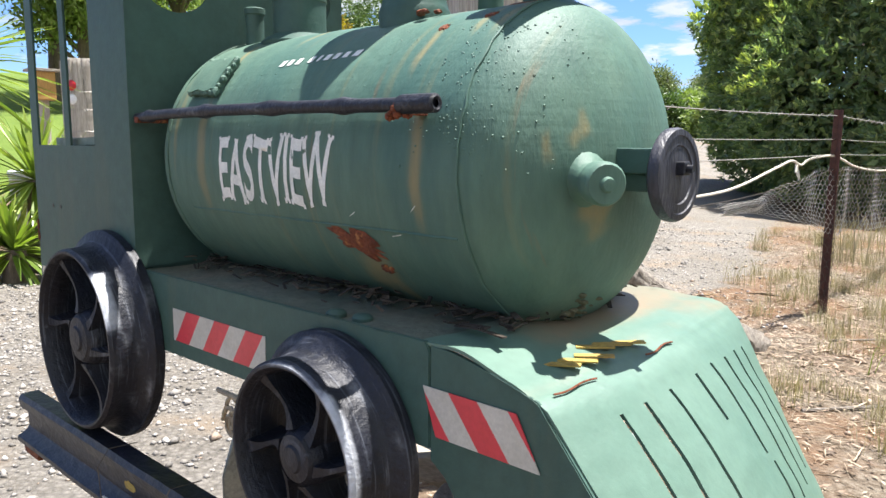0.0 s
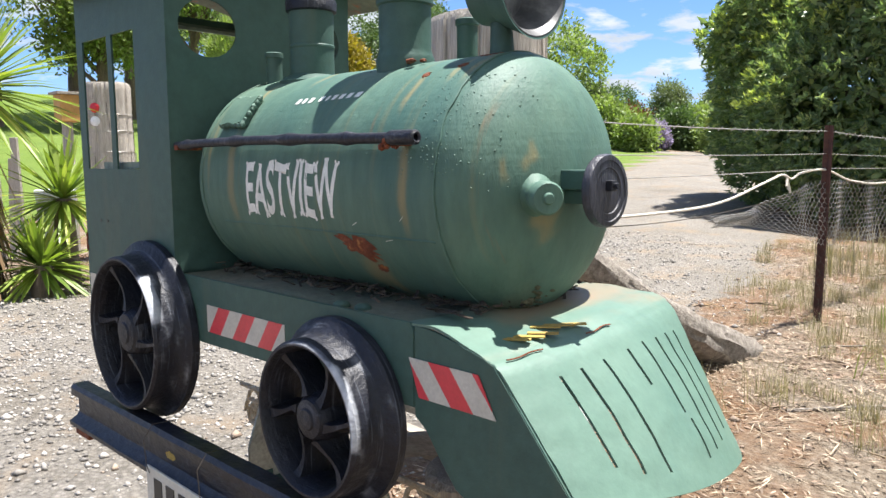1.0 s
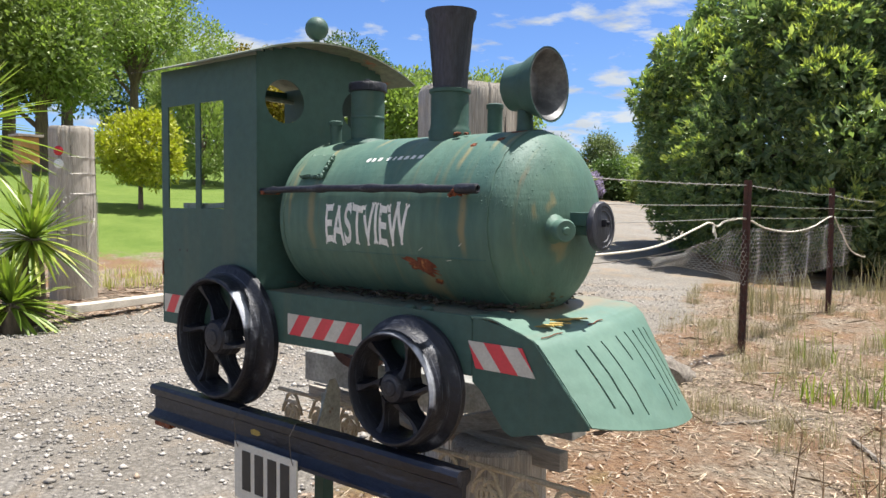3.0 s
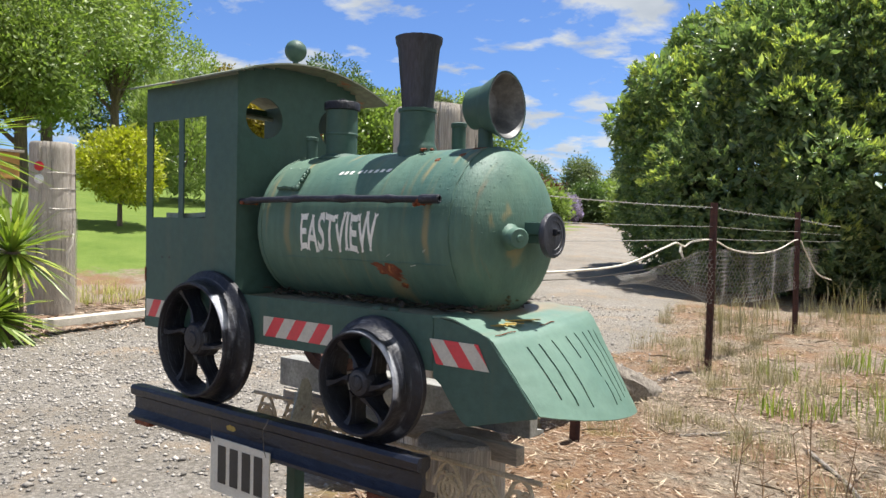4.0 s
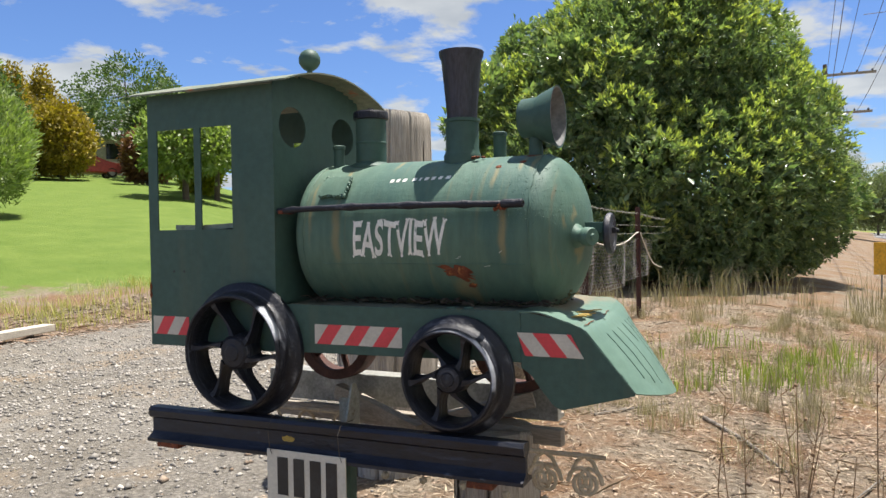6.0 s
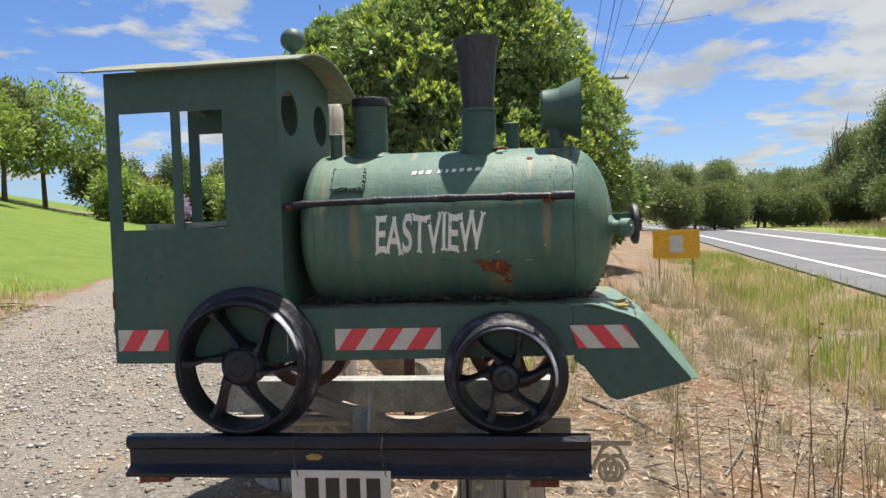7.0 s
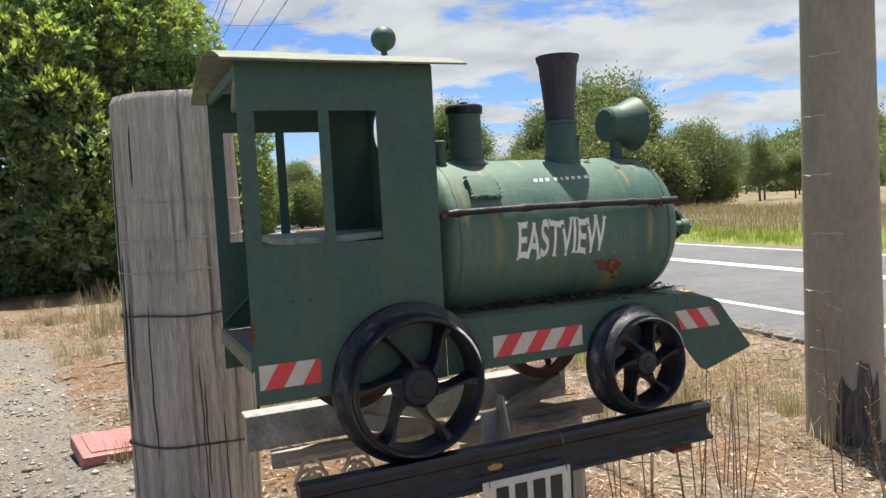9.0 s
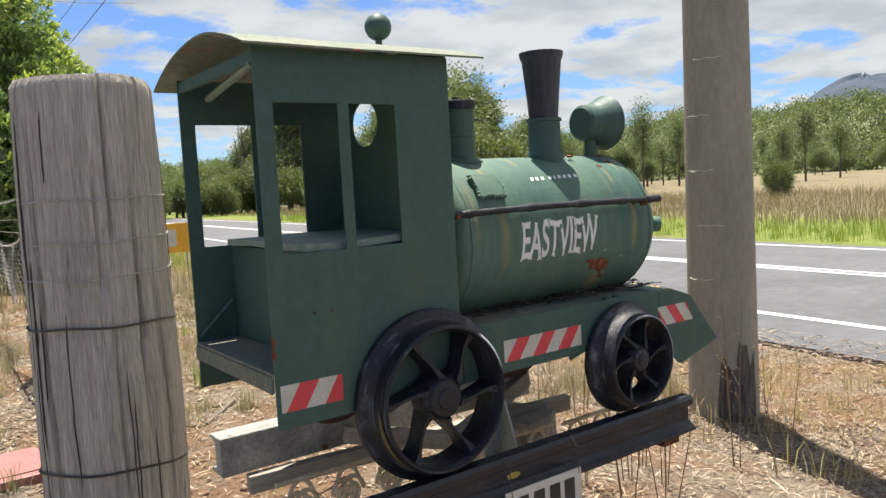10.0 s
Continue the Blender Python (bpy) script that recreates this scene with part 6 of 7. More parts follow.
def tree(name, label, x, y, height, lumps, leaf, count, per, length, width, seed, trunk_r=0.18, category="tree", group="", limb_n=9, up=0.2, spread=0.95, jitter=0.12, trunk_mat=BARK, droop=0.0, inner=0.55):
    """lumps are given in units of the height, from the foot."""
    z = ground_z(x, y)
    t = thing(name, (x, y, z), label, category, group)
    ls = [(x + a * height, y + b * height, z + c * height, d * height, e * height, f * height) for a, b, c, d, e, f in lumps]
    rng = random.Random(seed)
    bm = bmesh.new()
    tall = max(l[2] for l in ls) - z
    limbs(bm, (x, y, z - 0.2), (x + rng.uniform(-0.03, 0.03) * height, y, z + tall * 0.95), trunk_r, rng, ls, limb_n)
    part("trunk", bm, trunk_mat, t, smooth=50)
    p, n = shell(ls, count, seed, inner, 0.16, floor=z + 0.03 * height)
    mesh_part("crown", leaf_mesh("crown", p, n, per, length, width, seed + 1, spread, up, jitter, droop), leaf, t)
    return t


OPEN = [(0, 0, 0.80, 0.20, 0.20, 0.17), (-0.17, 0.05, 0.62, 0.17, 0.16, 0.14), (0.18, -0.03, 0.60, 0.16, 0.16, 0.15), (0.03, 0.12, 0.48, 0.18, 0.18, 0.12), (-0.08, -0.12, 0.46, 0.16, 0.15, 0.10), (0.12, 0.1, 0.75, 0.13, 0.13, 0.12)]
ROUND = [(0, 0, 0.52, 0.36, 0.36, 0.42), (-0.22, 0.05, 0.40, 0.24, 0.24, 0.30), (0.23, -0.05, 0.38, 0.24, 0.24, 0.30), (0.05, -0.18, 0.62, 0.22, 0.22, 0.26)]
CONE = [(0, 0, 0.28, 0.26, 0.26, 0.22), (0.03, 0, 0.50, 0.20, 0.20, 0.20), (-0.02, 0.02, 0.70, 0.13, 0.13, 0.18), (0, 0, 0.88, 0.07, 0.07, 0.13)]
SPREAD = [(0, 0, 0.62, 0.42, 0.42, 0.26), (-0.30, 0.1, 0.50, 0.28, 0.28, 0.22), (0.30, 0, 0.52, 0.28, 0.28, 0.22), (0, 0.1, 0.80, 0.26, 0.26, 0.18), (0.1, -0.2, 0.45, 0.26, 0.26, 0.20)]


# garden to the north-west
x, y = polar(150.0, 17.0)
tree("yellow_shrub", "bright yellow-green garden shrub on bare stems", x, y, 2.05, [(0, 0, 0.66, 0.40, 0.40, 0.30), (-0.25, 0, 0.55, 0.26, 0.26, 0.24), (0.26, 0, 0.5, 0.26, 0.26, 0.26), (0, 0.1, 0.84, 0.24, 0.24, 0.15)], YELLOW_LEAF, 900, 9, 0.12, 0.05, 41, 0.05, "shrub", jitter=0.05)
x, y = polar(146.2, 23.5)
tree("bottlebrush_shrub", "rounded grey-green shrub with upright shoots", x, y, 3.7, ROUND, PALE_LEAF, 1700, 10, 0.20, 0.04, 42, 0.08, "shrub", up=0.9, spread=0.6, jitter=0.08, inner=0.75)
for az, r, h, lf, sd, lumps in ((155.0, 33, 12.5, PALE_LEAF, 51, OPEN), (158.5, 31, 12.0, PALE_LEAF, 52, SPREAD), (151.0, 38, 10.5, PALE_LEAF, 53, OPEN), (156.5, 27, 6.0, PALE_LEAF, 54, OPEN), (163.0, 28, 12.0, GUM_LEAF, 55, OPEN), (168.5, 24, 9.0, PALE_LEAF, 56, SPREAD)):
    x, y = polar(az, r)
    tree("garden_tree", "tall leafy garden tree with an open crown" if lf is not DEEP_LEAF else "dark green spreading garden tree", x, y, h, lumps, lf, 1900, 8, 0.23, 0.085, sd, 0.20, jitter=0.26, inner=0.35, limb_n=18, group="garden trees")
for az, r, h, lf, sd, lumps, lab in ((143.6, 50, 6.3, GOLD_LEAF, 61, CONE, "golden yellow conifer on the lawn"), (140.8, 48, 4.6, GOLD_LEAF, 62, ROUND, "golden yellow rounded conifer"), (141.9, 54, 6.6, GOLD_LEAF, 63, CONE, "golden yellow conifer on the lawn"),
                                     (145.4, 46, 6.0, DEEP_LEAF, 64, ROUND, "dark green rounded garden tree"), (136.6, 58, 8.8, DEEP_LEAF, 65, SPREAD, "dark green spreading cedar"), (134.2, 50, 6.2, DEEP_LEAF, 66, ROUND, "dark green rounded garden tree"),
                                     (133.0, 33, 4.2, PALE_LEAF, 67, SPREAD, "light green small garden tree"), (130.8, 38, 5.0, PALE_LEAF, 68, SPREAD, "light green small garden tree"), (128.4, 44, 6.0, GUM_LEAF, 69, OPEN, "grey-green garden gum tree"),
                                     (135.4, 44, 3.0, RED_LEAF, 70, ROUND, "red-brown rounded shrub on the lawn"), (131.9, 40, 2.2, YELLOW_LEAF, 71, ROUND, "yellow rounded shrub on the lawn"), (126.0, 46, 7.0, PALE_LEAF, 72, SPREAD, "light green leafy garden tree"),
                                     (138.6, 66, 6.5, DEEP_LEAF, 74, SPREAD, "dark green leafy garden tree"), (147.5, 56, 9.0, PALE_LEAF, 75, SPREAD, "light green leafy garden tree"), (151.0, 52, 8.0, DEEP_LEAF, 76, ROUND, "dark green rounded garden tree"), (155.0, 48, 9.5, PALE_LEAF, 77, SPREAD, "light green leafy garden tree")):
    x, y = polar(az, r)
    tree("garden_tree", lab, x, y, h, lumps, lf, 900, 10, 0.26, 0.13, sd, 0.12, jitter=0.16, inner=0.6, group="garden trees")
for k, (az, r, h, lf) in enumerate(((121.5, 40, 2.6, PALE_LEAF), (119.7, 44, 2.0, RED_LEAF), (118.0, 40, 1.4, MAUVE), (119.4, 38, 1.5, PALE_LEAF), (116.6, 42, 1.9, DEEP_LEAF), (115.0, 44, 2.2, PALE_LEAF), (113.4, 40, 2.2, PALE_LEAF), (111.8, 42, 2.3, DEEP_LEAF), (110.0, 40, 2.3, PALE_LEAF), (108.0, 44, 2.5, PALE_LEAF), (123.0, 46, 3.4, GUM_LEAF), (117.4, 62, 4.4, GUM_LEAF), (114.2, 66, 4.4, GUM_LEAF), (112.0, 60, 3.6, GUM_LEAF), (121.0, 60, 4.2, DEEP_LEAF), (106.0, 46, 2.8, DEEP_LEAF))):
    x, y = polar(az, r)
    if lf is MAUVE:
        tree("flowering_shrub", "low mauve flowering shrub beside the drive", x, y, h, ROUND, lf, 500, 8, 0.12, 0.09, 90 + k, 0.05, "shrub", inner=0.6)
    else:
        tree("hedge_shrub", {PALE_LEAF: "light green hedge shrub", RED_LEAF: "red-brown shrub beside the drive", DEEP_LEAF: "dark green hedge shrub", GUM_LEAF: "grey-green far gum tree"}[lf], x, y, h, ROUND if lf is not GUM_LEAF else OPEN, lf, 800, 9, 0.24, 0.10, 90 + k, 0.08, jitter=0.26, category="shrub" if lf is not GUM_LEAF else "tree", inner=0.6, group="shrubs along the drive")

# gums and scrub across the road: a few grown singly, the rest copies of them
protos = []
for k, (lumps, lf, h, cnt) in enumerate(((OPEN, GUM_LEAF, 9.0, 1500), (SPREAD, GUM_LEAF, 8.0, 1500), (ROUND, SCRUB_LEAF, 5.0, 1100), (SPREAD, GUM_LEAF, 7.0, 1100), (SPREAD, SCRUB_LEAF, 4.2, 1000))):
    x, y = polar((58.0, 54.5, 60.0, 66.0, 72.0)[k], (66, 62, 56, 72, 80)[k], -1.5, -1.0)
    protos.append((tree("roadside_gum" if lf is not SCRUB_LEAF else "scrub_bush", ("tall grey-green gum tree with an open crown", "broad grey-green gum tree", "rounded bright green scrub bush", "grey-green spreading gum tree", "low olive-green scrub bush")[k], x, y, h, lumps, lf, int(cnt * 1.5), 14, 0.22, 0.10, 120 + k, 0.14, jitter=0.34, inner=0.30, limb_n=14, group="trees across the road", category="tree" if k not in (2, 4) else "bush"), x, y, h))
tr = random.Random(77)
spots = []
for az in np.arange(17, 78, 1.9):
    spots.append((az + tr.uniform(-0.7, 0.7), tr.uniform(70, 84), (2, 4, 2, 4, 3)[tr.randrange(5)], tr.uniform(0.7, 1.05)))
for az in np.arange(16, 79, 1.9):
    spots.append((az + tr.uniform(-0.8, 0.8), tr.uniform(88, 108), (0, 3, 4, 0, 1)[tr.randrange(5)], tr.uniform(0.62, 0.95)))
for az in np.arange(15, 88, 2.2):
    spots.append((az + tr.uniform(-0.8, 0.8), tr.uniform(118, 150), (0, 1, 3, 0)[tr.randrange(4)], tr.uniform(0.85, 1.25)))
for az in np.arange(18, 80, 1.3):
    spots.append((az + tr.uniform(-0.5, 0.5), tr.uniform(62, 76), (2, 4)[tr.randrange(2)], tr.uniform(0.5, 0.85)))
spots += [(54.6, 68, 1, 1.5), (52.0, 70, 0, 1.15), (65.0, 74, 0, 1.25), (68.0, 78, 0, 0.95), (50.0, 60, 2, 1.1), (56.8, 57, 2, 1.15), (53.0, 58, 2, 1.2), (30.8, 42, 2, 0.62), (47.5, 66, 1, 1.0), (82, 70, 3, 0.9), (85, 85, 0, 0.9), (79.5, 60, 4, 0.9)]
for az, r, k, s in spots:
    if az < 46 and 45 < r < 112 and k in (1, 2, 3, 4):
        continue
    src, sx, sy, h = protos[k]
    s *= 0.62 + 0.38 * smooth01((az - 38) / 14)
    x, y = polar(az, r, -1.5, -1.0)
    copy_thing(src, Matrix.Translation((x, y, ground_z(x, y))) @ Matrix.Rotation(tr.uniform(0, 6.3), 4, "Z") @ Matrix.Diagonal((s * tr.uniform(0.9, 1.15), s * tr.uniform(0.9, 1.15), s, 1)))
# slender gums in front of the ridge
SLIM = [(0, 0, 0.88, 0.075, 0.075, 0.10), (0.06, 0.01, 0.72, 0.085, 0.08, 0.07), (-0.07, 0.02, 0.60, 0.085, 0.08, 0.06), (0.04, 0.05, 0.47, 0.08, 0.08, 0.05), (-0.03, -0.04, 0.76, 0.07, 0.07, 0.06)]
x, y = polar(37.0, 96, -1.5, -1.0)
slim = tree("slender_gum", "slender grey-green gum tree with a sparse crown", x, y, 9.0, SLIM, GUM_LEAF, 360, 10, 0.26, 0.10, 140, 0.11, jitter=0.50, inner=0.3, limb_n=12, group="trees across the road")
for k in range(64):
    x, y = polar(tr.uniform(9, 50), tr.uniform(82, 175), -1.5, -1.0)
    s = tr.uniform(0.55, 1.05)
    copy_thing(slim, Matrix.Translation((x, y, ground_z(x, y))) @ Matrix.Rotation(tr.uniform(0, 6.3), 4, "Z") @ Matrix.Diagonal((s * tr.uniform(0.9, 1.3), s * tr.uniform(0.9, 1.3), s, 1)))
# a dead tree among them
x, y = polar(69.0, 74, -1.5, -1.0)
dead = thing("dead_tree", (x, y, ground_z(x, y)), "bare dead tree with thin forked limbs", "tree")
bm = bmesh.new()
dr_ = random.Random(3)
z = ground_z(x, y)
sweep(bm, [(x, y, z - 0.2), (x + 0.1, y, z + 4), (x - 0.1, y, z + 8)], [0.16, 0.11, 0.04], 7)
for k in range(7):
    zz = z + 3.5 + 0.6 * k
    a = dr_.uniform(0, 6.3)
    sweep(bm, [(x, y, zz), (x + 0.7 * math.cos(a), y + 0.7 * math.sin(a), zz + 1.1), (x + 0.9 * math.cos(a), y + 0.9 * math.sin(a), zz + 2.6)], [0.07, 0.045, 0.012], 5)
part("trunk", bm, BARK, dead, smooth=50)

# far hill; distance haze is mixed into its blue-grey colour
hill = thing("far_hill", (900, 420, -1), "distant wooded hill tinted blue-grey for haze", "hill", kind="structure")
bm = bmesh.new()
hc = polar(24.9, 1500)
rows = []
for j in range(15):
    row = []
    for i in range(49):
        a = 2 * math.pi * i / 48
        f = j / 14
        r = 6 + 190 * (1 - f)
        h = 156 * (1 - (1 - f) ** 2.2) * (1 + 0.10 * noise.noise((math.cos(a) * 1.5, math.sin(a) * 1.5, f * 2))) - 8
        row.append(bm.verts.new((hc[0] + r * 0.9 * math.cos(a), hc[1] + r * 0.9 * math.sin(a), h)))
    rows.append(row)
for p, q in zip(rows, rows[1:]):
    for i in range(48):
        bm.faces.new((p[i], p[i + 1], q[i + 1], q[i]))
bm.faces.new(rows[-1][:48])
part("hill_slope", bm, surf("haze_tinted_slope", (0.030, 0.050, 0.078), (0.042, 0.062, 0.088), 0.02, 0.95, bump=0.0, fine=0.2), hill, smooth=60)
bm = bmesh.new()
row = None
for i in range(90):
    az = 8 + i * 0.95
    hgt = 8.5 + 8.5 * (1 - smooth01((az - 26) / 26)) + 3.5 * noise.noise((az * 0.09, 0, 0)) + 2.5 * noise.noise((az * 0.5, 1, 0)) + 1.2 * noise.noise((az * 2.1, 2, 0))
    p0, p1, p2 = polar(az, 190), polar(az, 235), polar(az, 300)
    new_row = [bm.verts.new((*p0, -2)), bm.verts.new((*p1, hgt * 0.8)), bm.verts.new((*p2, hgt * 1.15)), bm.verts.new((*polar(az, 330), -2))]
    if row:
        for k in range(3):
            bm.faces.new((row[k], row[k + 1], new_row[k + 1], new_row[k]))
    row = new_row
# ridge ground colour lightened to carry the haze of distance
ridge = tagged(part("wooded_ridge", bm, surf("haze_lightened_woodland", (0.13, 0.16, 0.07), (0.18, 0.20, 0.095), 0.12, 0.95, bump=0.6, bump_scale=0.5, fine=0.45), smooth=60), "low wooded ridge beyond the field", "ridge", kind="structure")


def ridge_h(az):
    return 8.5 + 8.5 * (1 - smooth01((az - 26) / 26)) + 3.5 * noise.noise((az * 0.09, 0, 0)) + 2.5 * noise.noise((az * 0.5, 1, 0))


wr2 = random.Random(41)
wc, wnrm = [], []
for k in range(2600):     # crowns of the woodland on the ridge
    az, f = wr2.uniform(9, 91), wr2.random() ** 1.4
    r = 185 + 110 * f
    h = ridge_h(az)
    base = h * 0.8 * (r - 190) / 45 if r < 235 else h * (0.8 + 0.35 * (r - 235) / 65)
    tall = wr2.uniform(2.5, 6.0) * (1.5 if wr2.random() < 0.12 else 1.0)
    px, py = polar(az, r)
    for j in range(5):
        u = Vector((wr2.gauss(0, 1), wr2.gauss(0, 1), wr2.gauss(0.3, 0.8))).normalized()
        wc.append((px + u.x * tall * 0.42, py + u.y * tall * 0.42, max(-1.0, base) + tall * (0.35 + 0.5 * wr2.random()) + u.z))
        wnrm.append(tuple(u))
# paler olive leaves: distance haze is put into the leaf colour
woods = mesh_part("ridge_woodland", leaf_mesh("woods", wc, wnrm, 15, 0.85, 0.55, 12, 0.9, 0.3, 0.75), leafy("haze_lightened_gum_leaf", (0.135, 0.17, 0.085), (0.22, 0.25, 0.13), 0.2, 0.95))
tagged(woods, "olive-green gum woodland covering the far ridge", "woodland", kind="stuff")


# ---- yuccas by the gate ----
YUCCA = leafy("yucca_blade", (0.10, 0.165, 0.025), (0.26, 0.33, 0.06), 0.3, 0.35, (0.46, 0.46, 0.14))
DEADLEAF = leafy("dead_yucca_blade", (0.16, 0.10, 0.05), (0.33, 0.22, 0.11), 0.1, 0.8)


def blades(bm, c, n, length, width, rng, lo=-0.5, hi=1.2, droop=0.25):
    for k in range(n):
        a = rng.uniform(0, 2 * math.pi)
        e = rng.uniform(lo, hi)
        d = Vector((math.cos(a) * math.cos(e), math.sin(a) * math.cos(e), math.sin(e)))
        s = Vector((-math.sin(a), math.cos(a), 0))
        L = length * rng.uniform(0.75, 1.1)
        pts = []
        for f, w in ((0.02, 0.5), (0.35, 1.0), (0.7, 0.75), (1.0, 0.03)):
            p = Vector(c) + d * L * f - Vector((0, 0, 1)) * droop * L * f * f * math.cos(e)
            pts.append((p - s * width * w * 0.5, p - Vector((0, 0, width * 0.2 * w)), p + s * width * w * 0.5))
        vs = [[bm.verts.new(q) for q in row] for row in pts]
        for p, q in zip(vs, vs[1:]):
            bm.faces.new((p[0], p[1], q[1], q[0]))
            bm.faces.new((p[1], p[2], q[2], q[1]))


def yucca(x, y, stem, n, length, width, seed, label, skirt=0):
    z = ground_z(x, y)
    t = thing("yucca", (x, y, z), label, "plant", group="yuccas by the gate")
    rng = random.Random(seed)
    if stem > 0.1:
        bm = bmesh.new()
        sweep(bm, [(x, y, z - 0.1), (x + 0.03, y, z + stem * 0.5), (x, y, z + stem)], [0.11, 0.09, 0.08], 12, rough=0.1, rng=rng)
        part("stem", bm, BARK, t, smooth=50)
    bm = bmesh.new()
    blades(bm, (x, y, z + stem), n, length, width, rng, -0.55, 1.35)
    part("leaf_rosette", bm, YUCCA, t, fix=False)
    if skirt:
        bm = bmesh.new()
        for k in range(8):
            blades(bm, (x, y, z + stem * (0.35 + 0.08 * k)), skirt // 8, length * 0.9, width * 0.8, rng, -1.5, -1.2, 0.1)
        part("dead_skirt", bm, DEADLEAF, t, "hanging brown dead leaves", fix=False)


yucca(-6.197, 1.474, 1.55, 170, 0.85, 0.048, 1, "tall yucca with a shaggy skirt of dead leaves", 260)
yucca(-6.432, 2.137, 0.72, 110, 0.62, 0.045, 2, "spiky green yucca on a short stem")
yucca(-6.067, 1.824, 0.22, 130, 0.52, 0.042, 3, "low spiky green yucca at ground level")
yucca(-7.005, 1.56, 0.45, 90, 0.6, 0.045, 4, "spiky green yucca on a short stem")
# old palings, a bird box and drums behind the yuccas
pal = thing("paling_fence", (-8.9, 2.1, ground_z(-8.9, 2.1)), "grey old timber palings behind the yuccas", "fence")
pr = random.Random(6)
for k in range(13):
    px, py = -8.30 - 0.13 * k, 2.38 - 0.06 * k
    pz_ = ground_z(px, py)
    bm = bmesh.new()
    h = pr.uniform(0.95, 1.35)
    box(bm, (-0.045, -0.015, -0.1), (0.045, 0.015, h), 0.004, m=Matrix.Translation((px, py, pz_)) @ Euler((pr.uniform(-0.04, 0.04), pr.uniform(-0.05, 0.05), 0.4)).to_matrix().to_4x4())
    part("paling", bm, POSTWOOD, pal)
bx, by = -8.806, 3.064
bz = ground_z(bx, by)
nest = thing("bird_box", (bx, by, bz), "small yellow-brown timber bird box on a post", "box")
bm = bmesh.new()
sweep(bm, [(bx, by, bz - 0.1), (bx, by, bz + 1.45)], 0.06, 10, rough=0.1, rng=pr)
part("box_post", bm, POSTWOOD, nest)
bm = bmesh.new()
box(bm, (bx - 0.11, by - 0.10, bz + 1.45), (bx + 0.11, by + 0.10, bz + 1.75), 0.01)
bb = part("box_body", bm, surf("yellow_pine", (0.52, 0.30, 0.09), (0.42, 0.23, 0.07), 6, 0.7, stretch=(3, 3, 0.5)), nest)
bm = bmesh.new()
box(bm, (bx - 0.14, by - 0.14, bz + 1.75), (bx + 0.14, by + 0.14, bz + 1.78), 0.004)
part("box_roof", bm, OLDTIMBER, bb)
drum = thing("white_tub", (-7.345, 2.395, ground_z(-7.345, 2.395)), "white plastic tub beside the gate post", "tub")
bm = bmesh.new()
dz = ground_z(-7.345, 2.395)
lathe(bm, [(0, 0.0), (0.15, 0.0), (0.17, 0.7), (0.18, 0.72), (0.18, 0.76), (0.16, 0.77), (0, 0.77)], (-7.345, 2.395, dz), (0, 0, 1), 24)
part("tub_body", bm, surf("white_tub_plastic", (0.62, 0.64, 0.68), (0.52, 0.54, 0.58), 6, 0.5, bump=0.05), drum, smooth=40)

# house and car beyond the lawn
hx, hy = polar(140.2, 62)
hz2 = ground_z(hx, hy)
house = thing("house", (hx, hy, hz2), "pale low house half hidden by trees", "house")
turn = Matrix.Translation((hx, hy, hz2)) @ Matrix.Rotation(radians(50), 4, "Z")
bm = bmesh.new()
box(bm, (-5, -3, -0.3), (5, 3, 2.5), 0.02, m=turn)
wall = part("wall", bm, surf("cream_render", (0.52, 0.50, 0.46), (0.45, 0.43, 0.4), 1, 0.8), house)
bm = bmesh.new()
prism(bm, [(-3.5, 2.5), (3.5, 2.5), (0, 4.1)], "x", -5.4, 5.4)
bmesh.ops.transform(bm, matrix=turn, verts=bm.verts)
part("roof", bm, surf("grey_roof_sheet", (0.30, 0.31, 0.33), (0.25, 0.26, 0.28), 2, 0.5), house)
for px in (-3, 0, 3):
    bm = bmesh.new()
    box(bm, (px - 0.7, -3.04, 0.9), (px + 0.7, -2.98, 2.0), 0.01, m=turn)
    part("window", bm, glassy("dark_window_glass", (0.02, 0.025, 0.03)), house)


# ---- vehicles ----
CAR_GLASS = glassy("tinted_car_glass", (0.015, 0.02, 0.025), 0.06)
TYRE = surf("black_tyre", (0.018, 0.018, 0.018), (0.03, 0.03, 0.03), 10, 0.85, bump=0.2)
ALLOY = surf("alloy_rim", (0.42, 0.43, 0.45), (0.34, 0.35, 0.37), 10, 0.35, metal=0.7, bump=0.0)


